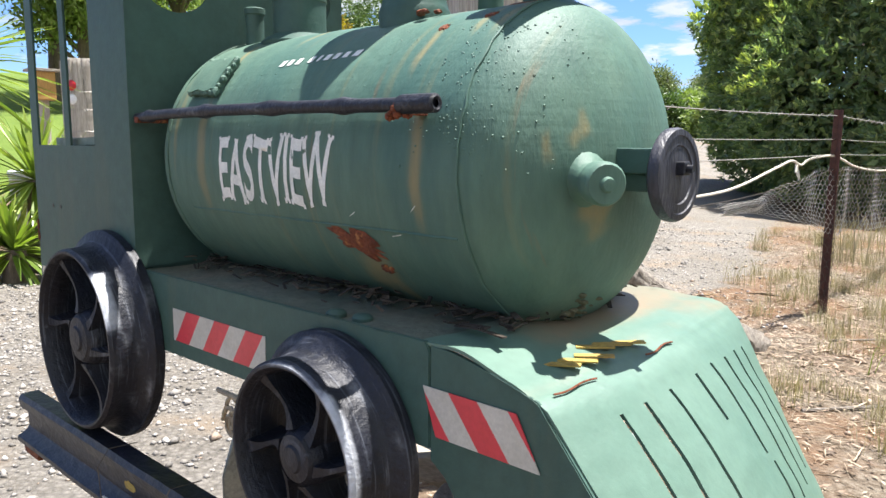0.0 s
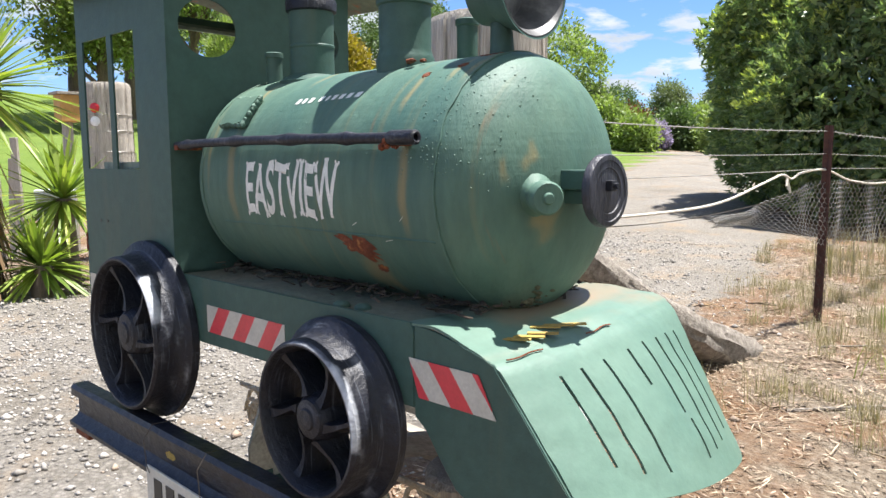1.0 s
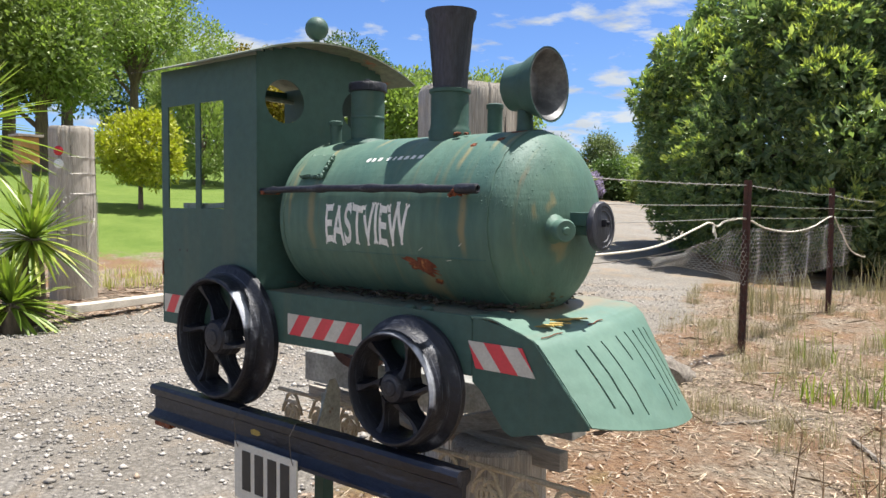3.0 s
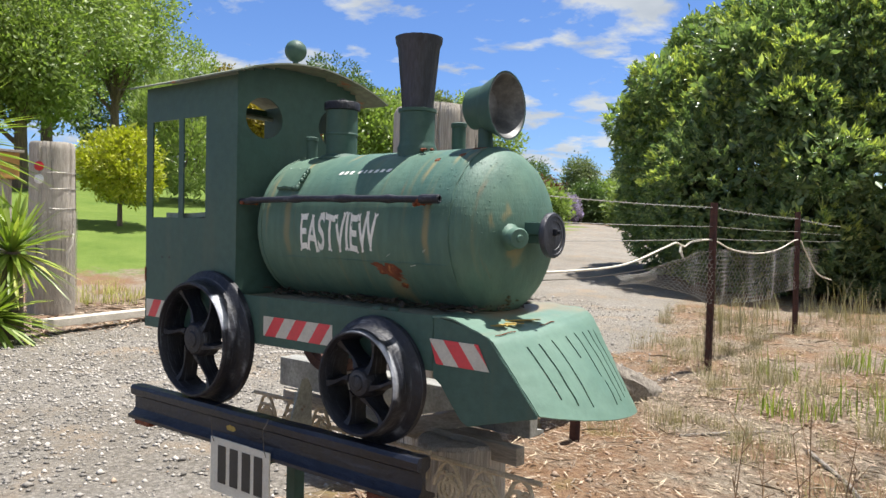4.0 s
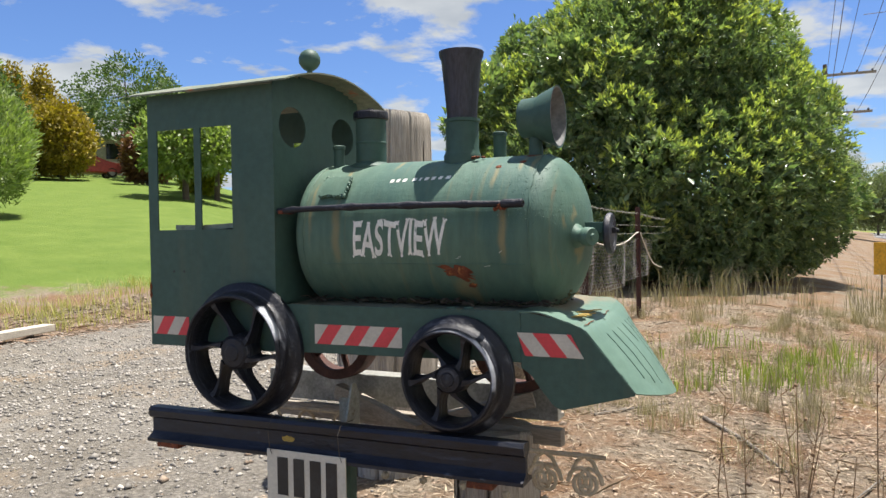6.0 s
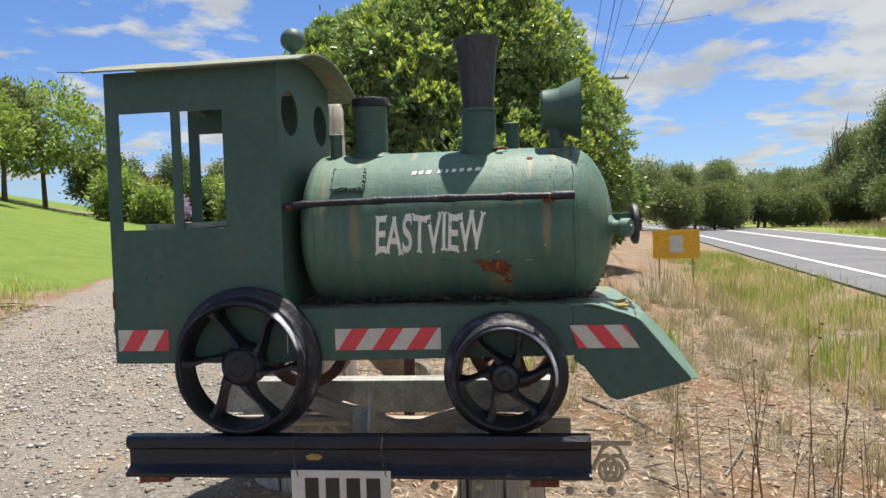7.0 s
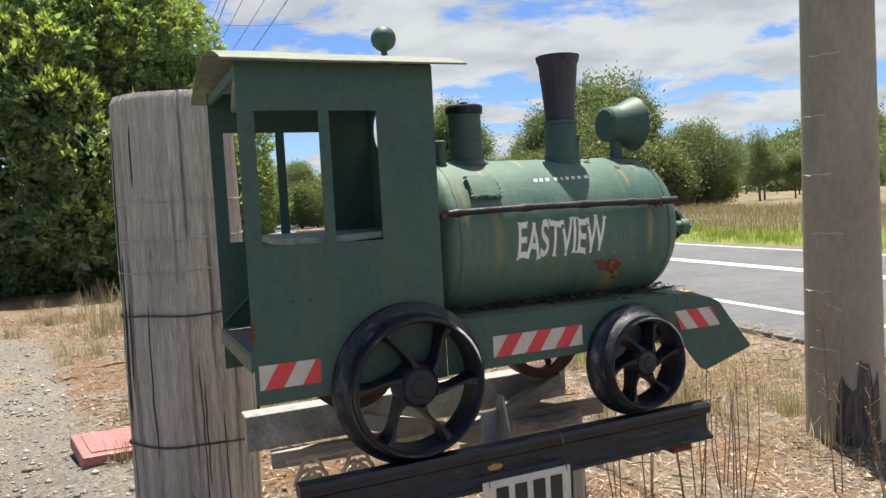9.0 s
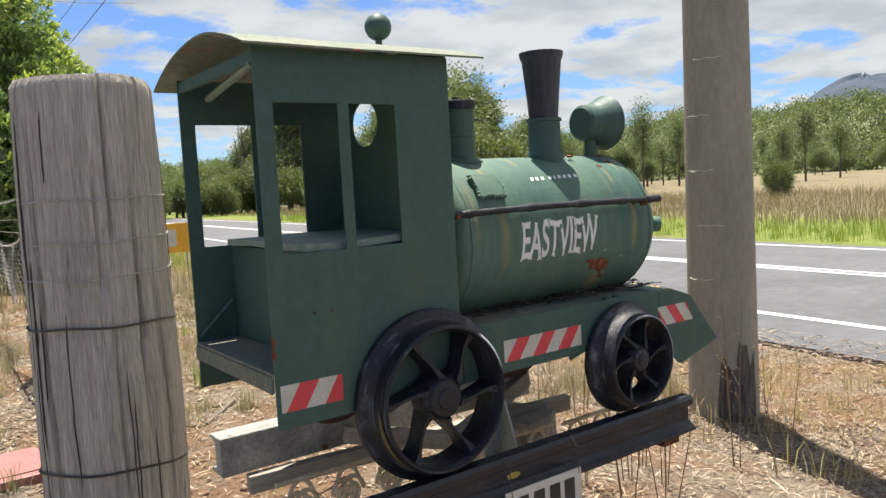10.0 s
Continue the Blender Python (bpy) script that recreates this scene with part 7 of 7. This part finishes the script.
def vehicle(name, label, prof, belt, width, wheels, wheel_r, place, paint, panes, extras):
    """A car body lofted from its side outline: x along, the sides drawn in above the belt line; nose towards -y of the world after placing."""
    t = thing(name, place.translation, label, "vehicle")
    bm = bmesh.new()
    rows = []
    for s, inset in ((-1, 0.10), (-1, 0.0), (1, 0.0), (1, 0.10)):
        row = []
        for x, z in prof:
            tuck = 0.13 * max(0.0, (z - belt) / 1.0)
            w = width / 2 - tuck - (0.06 if inset else 0.0)
            row.append(bm.verts.new((x * (0.985 if inset else 1.0), s * w, z - (0.0 if not inset else -0.015 if z > belt else 0.02))))
        rows.append(row)
    rows = [rows[1], rows[0], rows[3], rows[2]]
    n = len(prof)
    a, b = rows[0], rows[3]
    for k in range(n):
        j = (k + 1) % n
        bm.faces.new((a[k], a[j], b[j], b[k]))
    for row in (rows[1], rows[2]):
        for v in row:
            bm.verts.remove(v)
    bm.faces.new(a[::-1])
    bm.faces.new(b)
    es = [e for e in bm.edges if len(e.link_faces) == 2]
    bmesh.ops.bevel(bm, geom=es, offset=0.075, segments=3, affect="EDGES")
    bmesh.ops.transform(bm, matrix=place, verts=bm.verts)
    body = part("body", bm, paint, t, smooth=50)
    for nm, pts, mt in panes:
        bm = bmesh.new()
        bm.faces.new([bm.verts.new(Vector(p)) for p in pts])
        r = bmesh.ops.extrude_face_region(bm, geom=list(bm.faces))
        nv = bm.faces[:][0].normal
        for v in r["geom"]:
            if isinstance(v, bmesh.types.BMVert):
                v.co -= Vector((0, 0.0, 0.0)) + bm.faces[:][0].normal * 0.008
        bmesh.ops.transform(bm, matrix=place, verts=bm.verts)
        part(nm, bm, mt, body)
    for nm, lo, hi, mt in extras:
        bm = bmesh.new()
        box(bm, lo, hi, min(0.03, min(abs(hi[i] - lo[i]) for i in range(3)) * 0.3), m=place)
        part(nm, bm, mt, body)
    for x in wheels:
        for s in (-1, 1):
            y = s * (width / 2 - 0.11)
            bm = bmesh.new()
            lathe(bm, [(wheel_r * 0.62, -0.10), (wheel_r * 0.95, -0.11), (wheel_r, -0.07), (wheel_r, 0.07), (wheel_r * 0.95, 0.11), (wheel_r * 0.62, 0.10)], (x, y, wheel_r), (0, 1, 0), 28, closed=True)
            bmesh.ops.transform(bm, matrix=place, verts=bm.verts)
            wh = part("wheel", bm, TYRE, t, smooth=40)
            bm = bmesh.new()
            lathe(bm, [(0, s * 0.085), (wheel_r * 0.2, s * 0.09), (wheel_r * 0.6, s * 0.07), (wheel_r * 0.64, s * 0.05), (0, s * 0.04)], (x, y, wheel_r), (0, 1, 0), 20)
            bmesh.ops.transform(bm, matrix=place, verts=bm.verts)
            part("rim", bm, ALLOY, wh, smooth=40)
    return t


# van: x forward in its own axes
VP = [(-2.50, 0.42), (-2.54, 0.75), (-2.46, 1.78), (-2.30, 1.92), (0.55, 1.94), (0.85, 1.88), (1.72, 1.20), (2.28, 1.03), (2.48, 0.86), (2.54, 0.50), (2.45, 0.30), (-2.40, 0.30)]
WHITEPAINT = surf("white_car_paint", (0.60, 0.61, 0.63), (0.56, 0.57, 0.59), 1, 0.25, bump=0.0, fine=0.02, coat=0.5)
vy = 21.6
vx = road_x(vy) + 5.4
vplace = Matrix.Translation((vx, vy, -0.40)) @ Matrix.Rotation(radians(-95), 4, "Z")
W2 = 0.96
panes = [("windscreen", [(0.93, -0.66, 1.835), (0.93, 0.66, 1.835), (1.64, 0.76, 1.28), (1.64, -0.76, 1.28)], CAR_GLASS)]
for s in (-1, 1):
    o = lambda z: s * (W2 - 0.13 * max(0, (z - 1.0)) + 0.006)
    q = [(0.10, o(1.15), 1.15), (1.38, o(1.15), 1.15), (0.86, o(1.72), 1.72), (0.14, o(1.72), 1.72)]
    panes.append(("side_window", q if s < 0 else q[::-1], CAR_GLASS))
extras = [("grille", (2.44, -0.52, 0.62), (2.555, 0.52, 0.80), INK), ("lower_bumper", (2.40, -0.85, 0.28), (2.565, 0.85, 0.47), INK), ("badge", (2.50, -0.09, 0.68), (2.565, 0.09, 0.75), ALLOY), ("grille_bar", (2.50, -0.5, 0.70), (2.560, 0.5, 0.715), ALLOY),
          ("headlight", (2.20, -0.90, 0.72), (2.50, -0.62, 0.93), ALLOY), ("headlight", (2.20, 0.62, 0.72), (2.50, 0.90, 0.93), ALLOY),
          ("wing_mirror", (1.10, -1.16, 1.10), (1.24, -0.95, 1.30), INK), ("wing_mirror", (1.10, 0.95, 1.10), (1.24, 1.16, 1.30), INK), ("door_handle", (0.02, -0.985, 0.98), (0.20, -0.955, 1.02), INK), ("door_handle", (0.02, 0.955, 0.98), (0.20, 0.985, 1.02), INK),
          ("roof_bar", (-2.1, -0.62, 1.96), (0.3, -0.56, 2.0), WHITEPAINT), ("roof_bar", (-2.1, 0.56, 1.96), (0.3, 0.62, 2.0), WHITEPAINT), ("plate_bar", (2.55, -0.25, 0.50), (2.57, 0.25, 0.60), PLATE)]
vehicle("white_van", "white delivery van with black bumper on the road", VP, 1.0, 1.92, (-1.45, 1.55), 0.34, vplace, WHITEPAINT, panes, extras)
CP = [(-2.1, 0.45), (-2.15, 0.85), (-1.7, 0.95), (-1.0, 1.38), (0.3, 1.40), (0.95, 0.98), (2.0, 0.86), (2.12, 0.5), (2.0, 0.28), (-2.0, 0.28)]
cx, cy = polar(139.3, 52)
cplace = Matrix.Translation((cx, cy, ground_z(cx, cy))) @ Matrix.Rotation(radians(60), 4, "Z")
vehicle("red_car", "small faded red car parked beside the house", CP, 0.9, 1.7, (-1.3, 1.35), 0.3, cplace, surf("faded_red_car_paint", (0.36, 0.05, 0.045), (0.30, 0.045, 0.04), 1, 0.4, bump=0.0), [], [("window_band", (-1.2, -0.80, 0.98), (0.55, 0.80, 1.30), CAR_GLASS)])


# ---- loose stuff on the ground ----
def stuff(name, me, material, label, category):
    ob = mesh_part(name, me, material)
    return tagged(ob, label, category, kind="stuff")


def place_noise(x, y, s=1.0):
    return noise.noise((x * s, y * s, 7.0))


def raw_mesh(name, v, tri):
    me = bpy.data.meshes.new(name)
    me.vertices.add(len(v))
    me.vertices.foreach_set("co", np.asarray(v, np.float32).ravel())
    tri = np.asarray(tri, np.int32)
    me.loops.add(tri.size)
    me.loops.foreach_set("vertex_index", tri.ravel())
    me.polygons.add(len(tri))
    me.polygons.foreach_set("loop_start", (np.arange(len(tri)) * 3).astype(np.int32))
    me.polygons.foreach_set("loop_total", np.full(len(tri), 3, np.int32))
    me.update(calc_edges=True)
    return me


def fine_z(x, y):
    u = x - road_x(y)
    return ground_z(x, y) + 0.035 * (noise.noise((x * 0.9, y * 0.9, 0)) + 0.4 * noise.noise((x * 4, y * 4, 3))) * (1 - smooth01((u + 1.9) / 0.7))


sr = random.Random(12)
OCT = np.array([(1, 0, 0), (-1, 0, 0), (0, 1, 0), (0, -1, 0), (0, 0, 1), (0, 0, -1)], float)
OT = np.array([(0, 2, 4), (2, 1, 4), (1, 3, 4), (3, 0, 4), (2, 0, 5), (1, 2, 5), (3, 1, 5), (0, 3, 5)])


def scatter_stones(count, area, want, size, seed):
    g = np.random.default_rng(seed)
    vs, ts, n = [], [], 0
    tries = 0
    while n < count and tries < count * 8:
        tries += 1
        near = sr.random() < 0.75
        x = sr.uniform(area[0], area[1])
        y = sr.uniform(area[2], area[3])
        if sr.random() > want(x, y):
            continue
        r = size * min(3.0, math.exp(sr.gauss(0, 0.45)))
        m = OCT * (g.uniform(0.6, 1.2, (6, 1))) * np.array([r, r * g.uniform(0.6, 1.0), r * g.uniform(0.45, 0.8)])
        a = g.uniform(0, 6.3)
        ca, sa = math.cos(a), math.sin(a)
        m = np.stack([m[:, 0] * ca - m[:, 1] * sa, m[:, 0] * sa + m[:, 1] * ca, m[:, 2]], 1)
        vs.append(m + np.array([x, y, fine_z(x, y) + r * 0.15]))
        ts.append(OT + n * 6)
        n += 1
    return raw_mesh("stones", np.concatenate(vs), np.concatenate(ts))


STONE = surf("drive_stone", (0.34, 0.315, 0.285), (0.22, 0.205, 0.185), 3, 0.9, bump=0.3, bump_scale=80, island=0.55, fine=0.15)
stuff("gravel_stones", scatter_stones(32000, (-7.0, -1.4, -1.5, 9.0), lambda x, y: max(0.03, 1.25 - drive_edge(x, y)) * (1.0 if y < 5 else 0.5), 0.0092, 3), STONE, "loose grey and tan gravel stones on the drive", "gravel")
stuff("verge_stones", scatter_stones(2600, (-2.5, 4.6, 0.6, 9.0), lambda x, y: 0.5, 0.012, 4), surf("verge_stone", (0.36, 0.29, 0.22), (0.25, 0.17, 0.12), 3, 0.9, bump=0.3, bump_scale=80, island=0.4), "scattered tan stones on the verge", "gravel")


def scatter_flat(count, area, want, length, width, seed, lift=0.009, tilt=0.12):
    """Bits of straw, bark and fallen leaf lying about."""
    q = random.Random(seed)
    vs, ts, n, tries = [], [], 0, 0
    while n < count and tries < count * 6:
        tries += 1
        x, y = q.uniform(area[0], area[1]), q.uniform(area[2], area[3])
        if q.random() > want(x, y):
            continue
        L, W = length * math.exp(q.gauss(0, 0.5)), width * q.uniform(0.5, 1.5)
        a = q.uniform(0, 6.3)
        d = Vector((math.cos(a), math.sin(a), q.uniform(-tilt, tilt)))
        s = Vector((-math.sin(a), math.cos(a), q.uniform(-0.5, 0.5))) * W
        c = Vector((x, y, fine_z(x, y) + q.uniform(0.2, 1.0) * lift))
        mid = Vector((0, 0, q.uniform(0, 0.10) * L))
        vs += [c - d * L, c - s + mid, c + d * L, c + s + mid]
        ts += [(n * 4, n * 4 + 1, n * 4 + 2), (n * 4, n * 4 + 2, n * 4 + 3)]
        n += 1
    return raw_mesh("litter", [tuple(v) for v in vs], ts)


def dry(x, y):
    return smooth01((drive_edge(x, y) - 0.95) / 0.25)


STRAW = surf("bleached_straw", (0.41, 0.34, 0.245), (0.29, 0.23, 0.16), 2, 0.9, bump=0.0, island=0.45, fine=0.1)
BARKBIT = surf("fallen_bark", (0.19, 0.125, 0.085), (0.31, 0.25, 0.19), 2, 0.95, bump=0.2, bump_scale=60, island=0.6)
stuff("straw_litter", scatter_flat(30000, (-3.2, 4.6, 0.4, 9.5), lambda x, y: dry(x, y) * (1.0 if y < 5 else 0.45) * (0.4 + 0.6 * smooth01(place_noise(x, y, 0.8) + 0.6)), 0.030, 0.0022, 5, 0.018, 0.25), STRAW, "bleached straw lying on the verge", "straw")
stuff("bark_litter", scatter_flat(42000, (-3.4, 4.0, 0.4, 9.5), lambda x, y: dry(x, y) * (1.0 if y < 6 else 0.5) * (0.3 + smooth01(place_noise(x, y, 0.7) + 0.3)), 0.013, 0.0046, 6, 0.016, 0.35), BARKBIT, "brown bark and fallen leaves on the verge", "leaf litter")
stuff("gate_litter", scatter_flat(5000, (-8.5, -4.6, 2.0, 8.0), lambda x, y: smooth01((drive_edge(x, y) - 0.8) / 0.3), 0.05, 0.007, 7), BARKBIT, "dry leaves beside the gate post", "leaf litter")


def tufts(spots, blades_n, height, width, seed, lean=0.5, spread=0.05):
    q = random.Random(seed)
    vs, ts = [], []
    for x, y, s in spots:
        z = fine_z(x, y) - 0.01
        for k in range(blades_n):
            a = q.uniform(0, 6.3)
            bx, by = x + q.gauss(0, spread * s), y + q.gauss(0, spread * s)
            h = height * s * q.uniform(0.45, 1.15)
            o = q.uniform(0.05, lean) * h
            w = width * q.uniform(0.6, 1.3)
            ca, sa = math.cos(a), math.sin(a)
            i = len(vs)
            vs += [(bx - sa * w, by + ca * w, z), (bx + sa * w, by - ca * w, z),
                   (bx + ca * o * 0.35 - sa * w * 0.8, by + sa * o * 0.35 + ca * w * 0.8, z + h * 0.6), (bx + ca * o * 0.35 + sa * w * 0.8, by + sa * o * 0.35 - ca * w * 0.8, z + h * 0.6),
                   (bx + ca * o, by + sa * o, z + h)]
            ts += [(i, i + 1, i + 3), (i, i + 3, i + 2), (i + 2, i + 3, i + 4)]
    return raw_mesh("tufts", vs, ts)


DRYGRASS = leafy("dry_grass_blade", (0.30, 0.235, 0.125), (0.52, 0.43, 0.26), 0.25, 0.8)
GREYGRASS = leafy("grey_grass_blade", (0.20, 0.17, 0.11), (0.36, 0.31, 0.20), 0.2, 0.8)
FRESH = leafy("fresh_grass_blade", (0.13, 0.19, 0.03), (0.28, 0.32, 0.07), 0.35, 0.6)
gr = random.Random(33)


def pick(count, area, want, lo=0.6, hi=1.4):
    out, tries = [], 0
    while len(out) < count and tries < count * 12:
        tries += 1
        x, y = gr.uniform(area[0], area[1]), gr.uniform(area[2], area[3])
        if gr.random() < want(x, y):
            out.append((x, y, gr.uniform(lo, hi)))
    return out


stuff("grass_tufts", tufts(pick(330, (-3.2, 3.2, 2.4, 10.0), lambda x, y: dry(x, y) * smooth01(place_noise(x, y, 0.9) + 0.5)), 64, 0.17, 0.0013, 1, 0.9, 0.045), GREYGRASS, "small grey dry grass tufts on the verge", "grass")
stuff("tall_dry_grass", tufts(pick(34, (-2.2, 2.4, 8.8, 11.2), lambda x, y: 0.9) + pick(5, (-1.9, -0.6, 6.4, 8.2), lambda x, y: 1.0), 26, 0.46, 0.0032, 2, 0.6, 0.09), GREYGRASS, "tall dry grass in front of the evergreen tree", "grass")
stuff("verge_grass", tufts(pick(1150, (1.2, 5.4, -1.0, 26.0), lambda x, y: smooth01((x - road_x(y) + 4.6) / 1.2) * (1 - smooth01((x - road_x(y) + 2.3) / 0.6)) * (0.15 + 0.85 * smooth01(place_noise(x, y, 0.5) + 0.4)) * (0.35 + 0.65 * smooth01((y - 3.5) / 3.0)), 0.4, 1.3), 22, 0.20, 0.0026, 3, 0.9, 0.11), DRYGRASS, "dry yellow grass along the road verge", "grass")
stuff("fresh_grass", tufts(pick(26, (-0.9, 0.6, 3.6, 6.2), lambda x, y: smooth01(place_noise(x, y, 1.2) + 0.2), 0.5, 1.1) + pick(320, (1.6, 5.2, 5.0, 24.0), lambda x, y: 0.5 * smooth01((x - road_x(y) + 4.2) / 1.0) * (1 - smooth01((x - road_x(y) + 1.8) / 0.5))) + pick(900, (11.0, 22.0, -6.0, 45.0), lambda x, y: smooth01((x - road_x(y) - 7.1) / 0.4) * (1 - smooth01((x - road_x(y) - 9.8) / 1.5)), 0.7, 1.5), 22, 0.26, 0.004, 4, 0.6, 0.10), FRESH, "fresh green grass clumps among the straw", "grass")
stuff("gate_grass", tufts(pick(110, (-9.5, -6.2, 3.4, 9.5), lambda x, y: smooth01((drive_edge(x, y) - 0.95) / 0.2)), 24, 0.17, 0.004, 5, 0.8, 0.12), leafy("paddock_grass_blade", (0.26, 0.27, 0.08), (0.46, 0.42, 0.17), 0.3, 0.7), "tall pale grass beyond the gate post", "grass")
stuff("paddock_grass", tufts(pick(1900, (13.0, 40.0, -5.0, 60.0), lambda x, y: smooth01((x - road_x(y) - 9.5) / 2.0) * (0.3 + 0.7 * smooth01(place_noise(x, y, 0.3) + 0.5)), 0.4, 1.3), 26, 0.55, 0.008, 6, 0.9, 0.8), leafy("field_grass_blade", (0.175, 0.135, 0.085), (0.28, 0.225, 0.145), 0.2, 0.8), "tall brown grass in the paddock across the road", "grass")
# tall brown weed stems close to the locomotive
WEED = surf("brown_weed_stem", (0.17, 0.105, 0.06), (0.27, 0.18, 0.10), 20, 0.9, bump=0.0)
for wx, wy, hgt, sd in ((0.12, 1.15, 0.78, 1), (0.30, 1.30, 0.85, 2), (0.05, 1.32, 0.60, 3), (0.42, 1.22, 0.72, 4), (0.22, 1.05, 0.55, 5), (-0.10, 1.30, 0.62, 6), (1.15, 1.35, 0.95, 7), (1.30, 1.20, 0.8, 8), (0.55, 1.45, 0.6, 9)):
    q = random.Random(sd)
    z = fine_z(wx, wy)
    t = thing("dry_weed", (wx, wy, z), "thin dry brown weed stalks standing in the straw", "weed", group="weeds by the roadside")
    bm = bmesh.new()
    for k in range(3):
        dx, dy = q.uniform(-0.06, 0.06), q.uniform(-0.06, 0.06)
        h = hgt * q.uniform(0.6, 1.05)
        pts = [(wx + dx * 0.4, wy + dy * 0.4, z - 0.03), (wx + dx + q.uniform(-0.02, 0.02), wy + dy, z + h * 0.5), (wx + dx * 1.4 + q.uniform(-0.03, 0.03), wy + dy * 1.4, z + h)]
        sweep(bm, pts, [0.0028, 0.0022, 0.001], 5)
        for j in range(6):
            f = q.uniform(0.35, 1.0)
            b = Vector(pts[1]).lerp(Vector(pts[2]), max(0, f * 2 - 1)) if f > 0.5 else Vector(pts[0]).lerp(Vector(pts[1]), f * 2)
            e = b + Vector((q.uniform(-0.05, 0.05), q.uniform(-0.05, 0.05), q.uniform(0.02, 0.07)))
            sweep(bm, [b, e], [0.0014, 0.0008], 4)
            if hgt > 0.75:
                bmesh.ops.create_icosphere(bm, subdivisions=1, radius=q.uniform(0.003, 0.007), matrix=Matrix.Translation(e))
    part("stalk", bm, WEED, t)
# fallen sticks
for p, q_, r in (((-0.35, 3.2, 0.03), (0.05, 2.55, 0.04), 0.012), ((-0.9, 3.0, 0.03), (-0.55, 3.45, 0.03), 0.008), ((0.2, 2.2, 0.0), (0.5, 3.0, -0.02), 0.006), ((-1.15, 4.2, 0.06), (-0.75, 4.6, 0.10), 0.006)):
    p, q_ = Vector(p), Vector(q_)
    p.z, q_.z = fine_z(p.x, p.y) + r, fine_z(q_.x, q_.y) + r
    t = thing("fallen_stick", p, "bleached fallen stick lying in the straw", "stick", group="fallen sticks")
    bm = bmesh.new()
    sweep(bm, [p, p.lerp(q_, 0.5) + Vector((0.02, 0.01, 0.006)), q_], [r, r * 0.8, r * 0.4], 7)
    part("stick_wood", bm, LOGBARK, t, smooth=50)
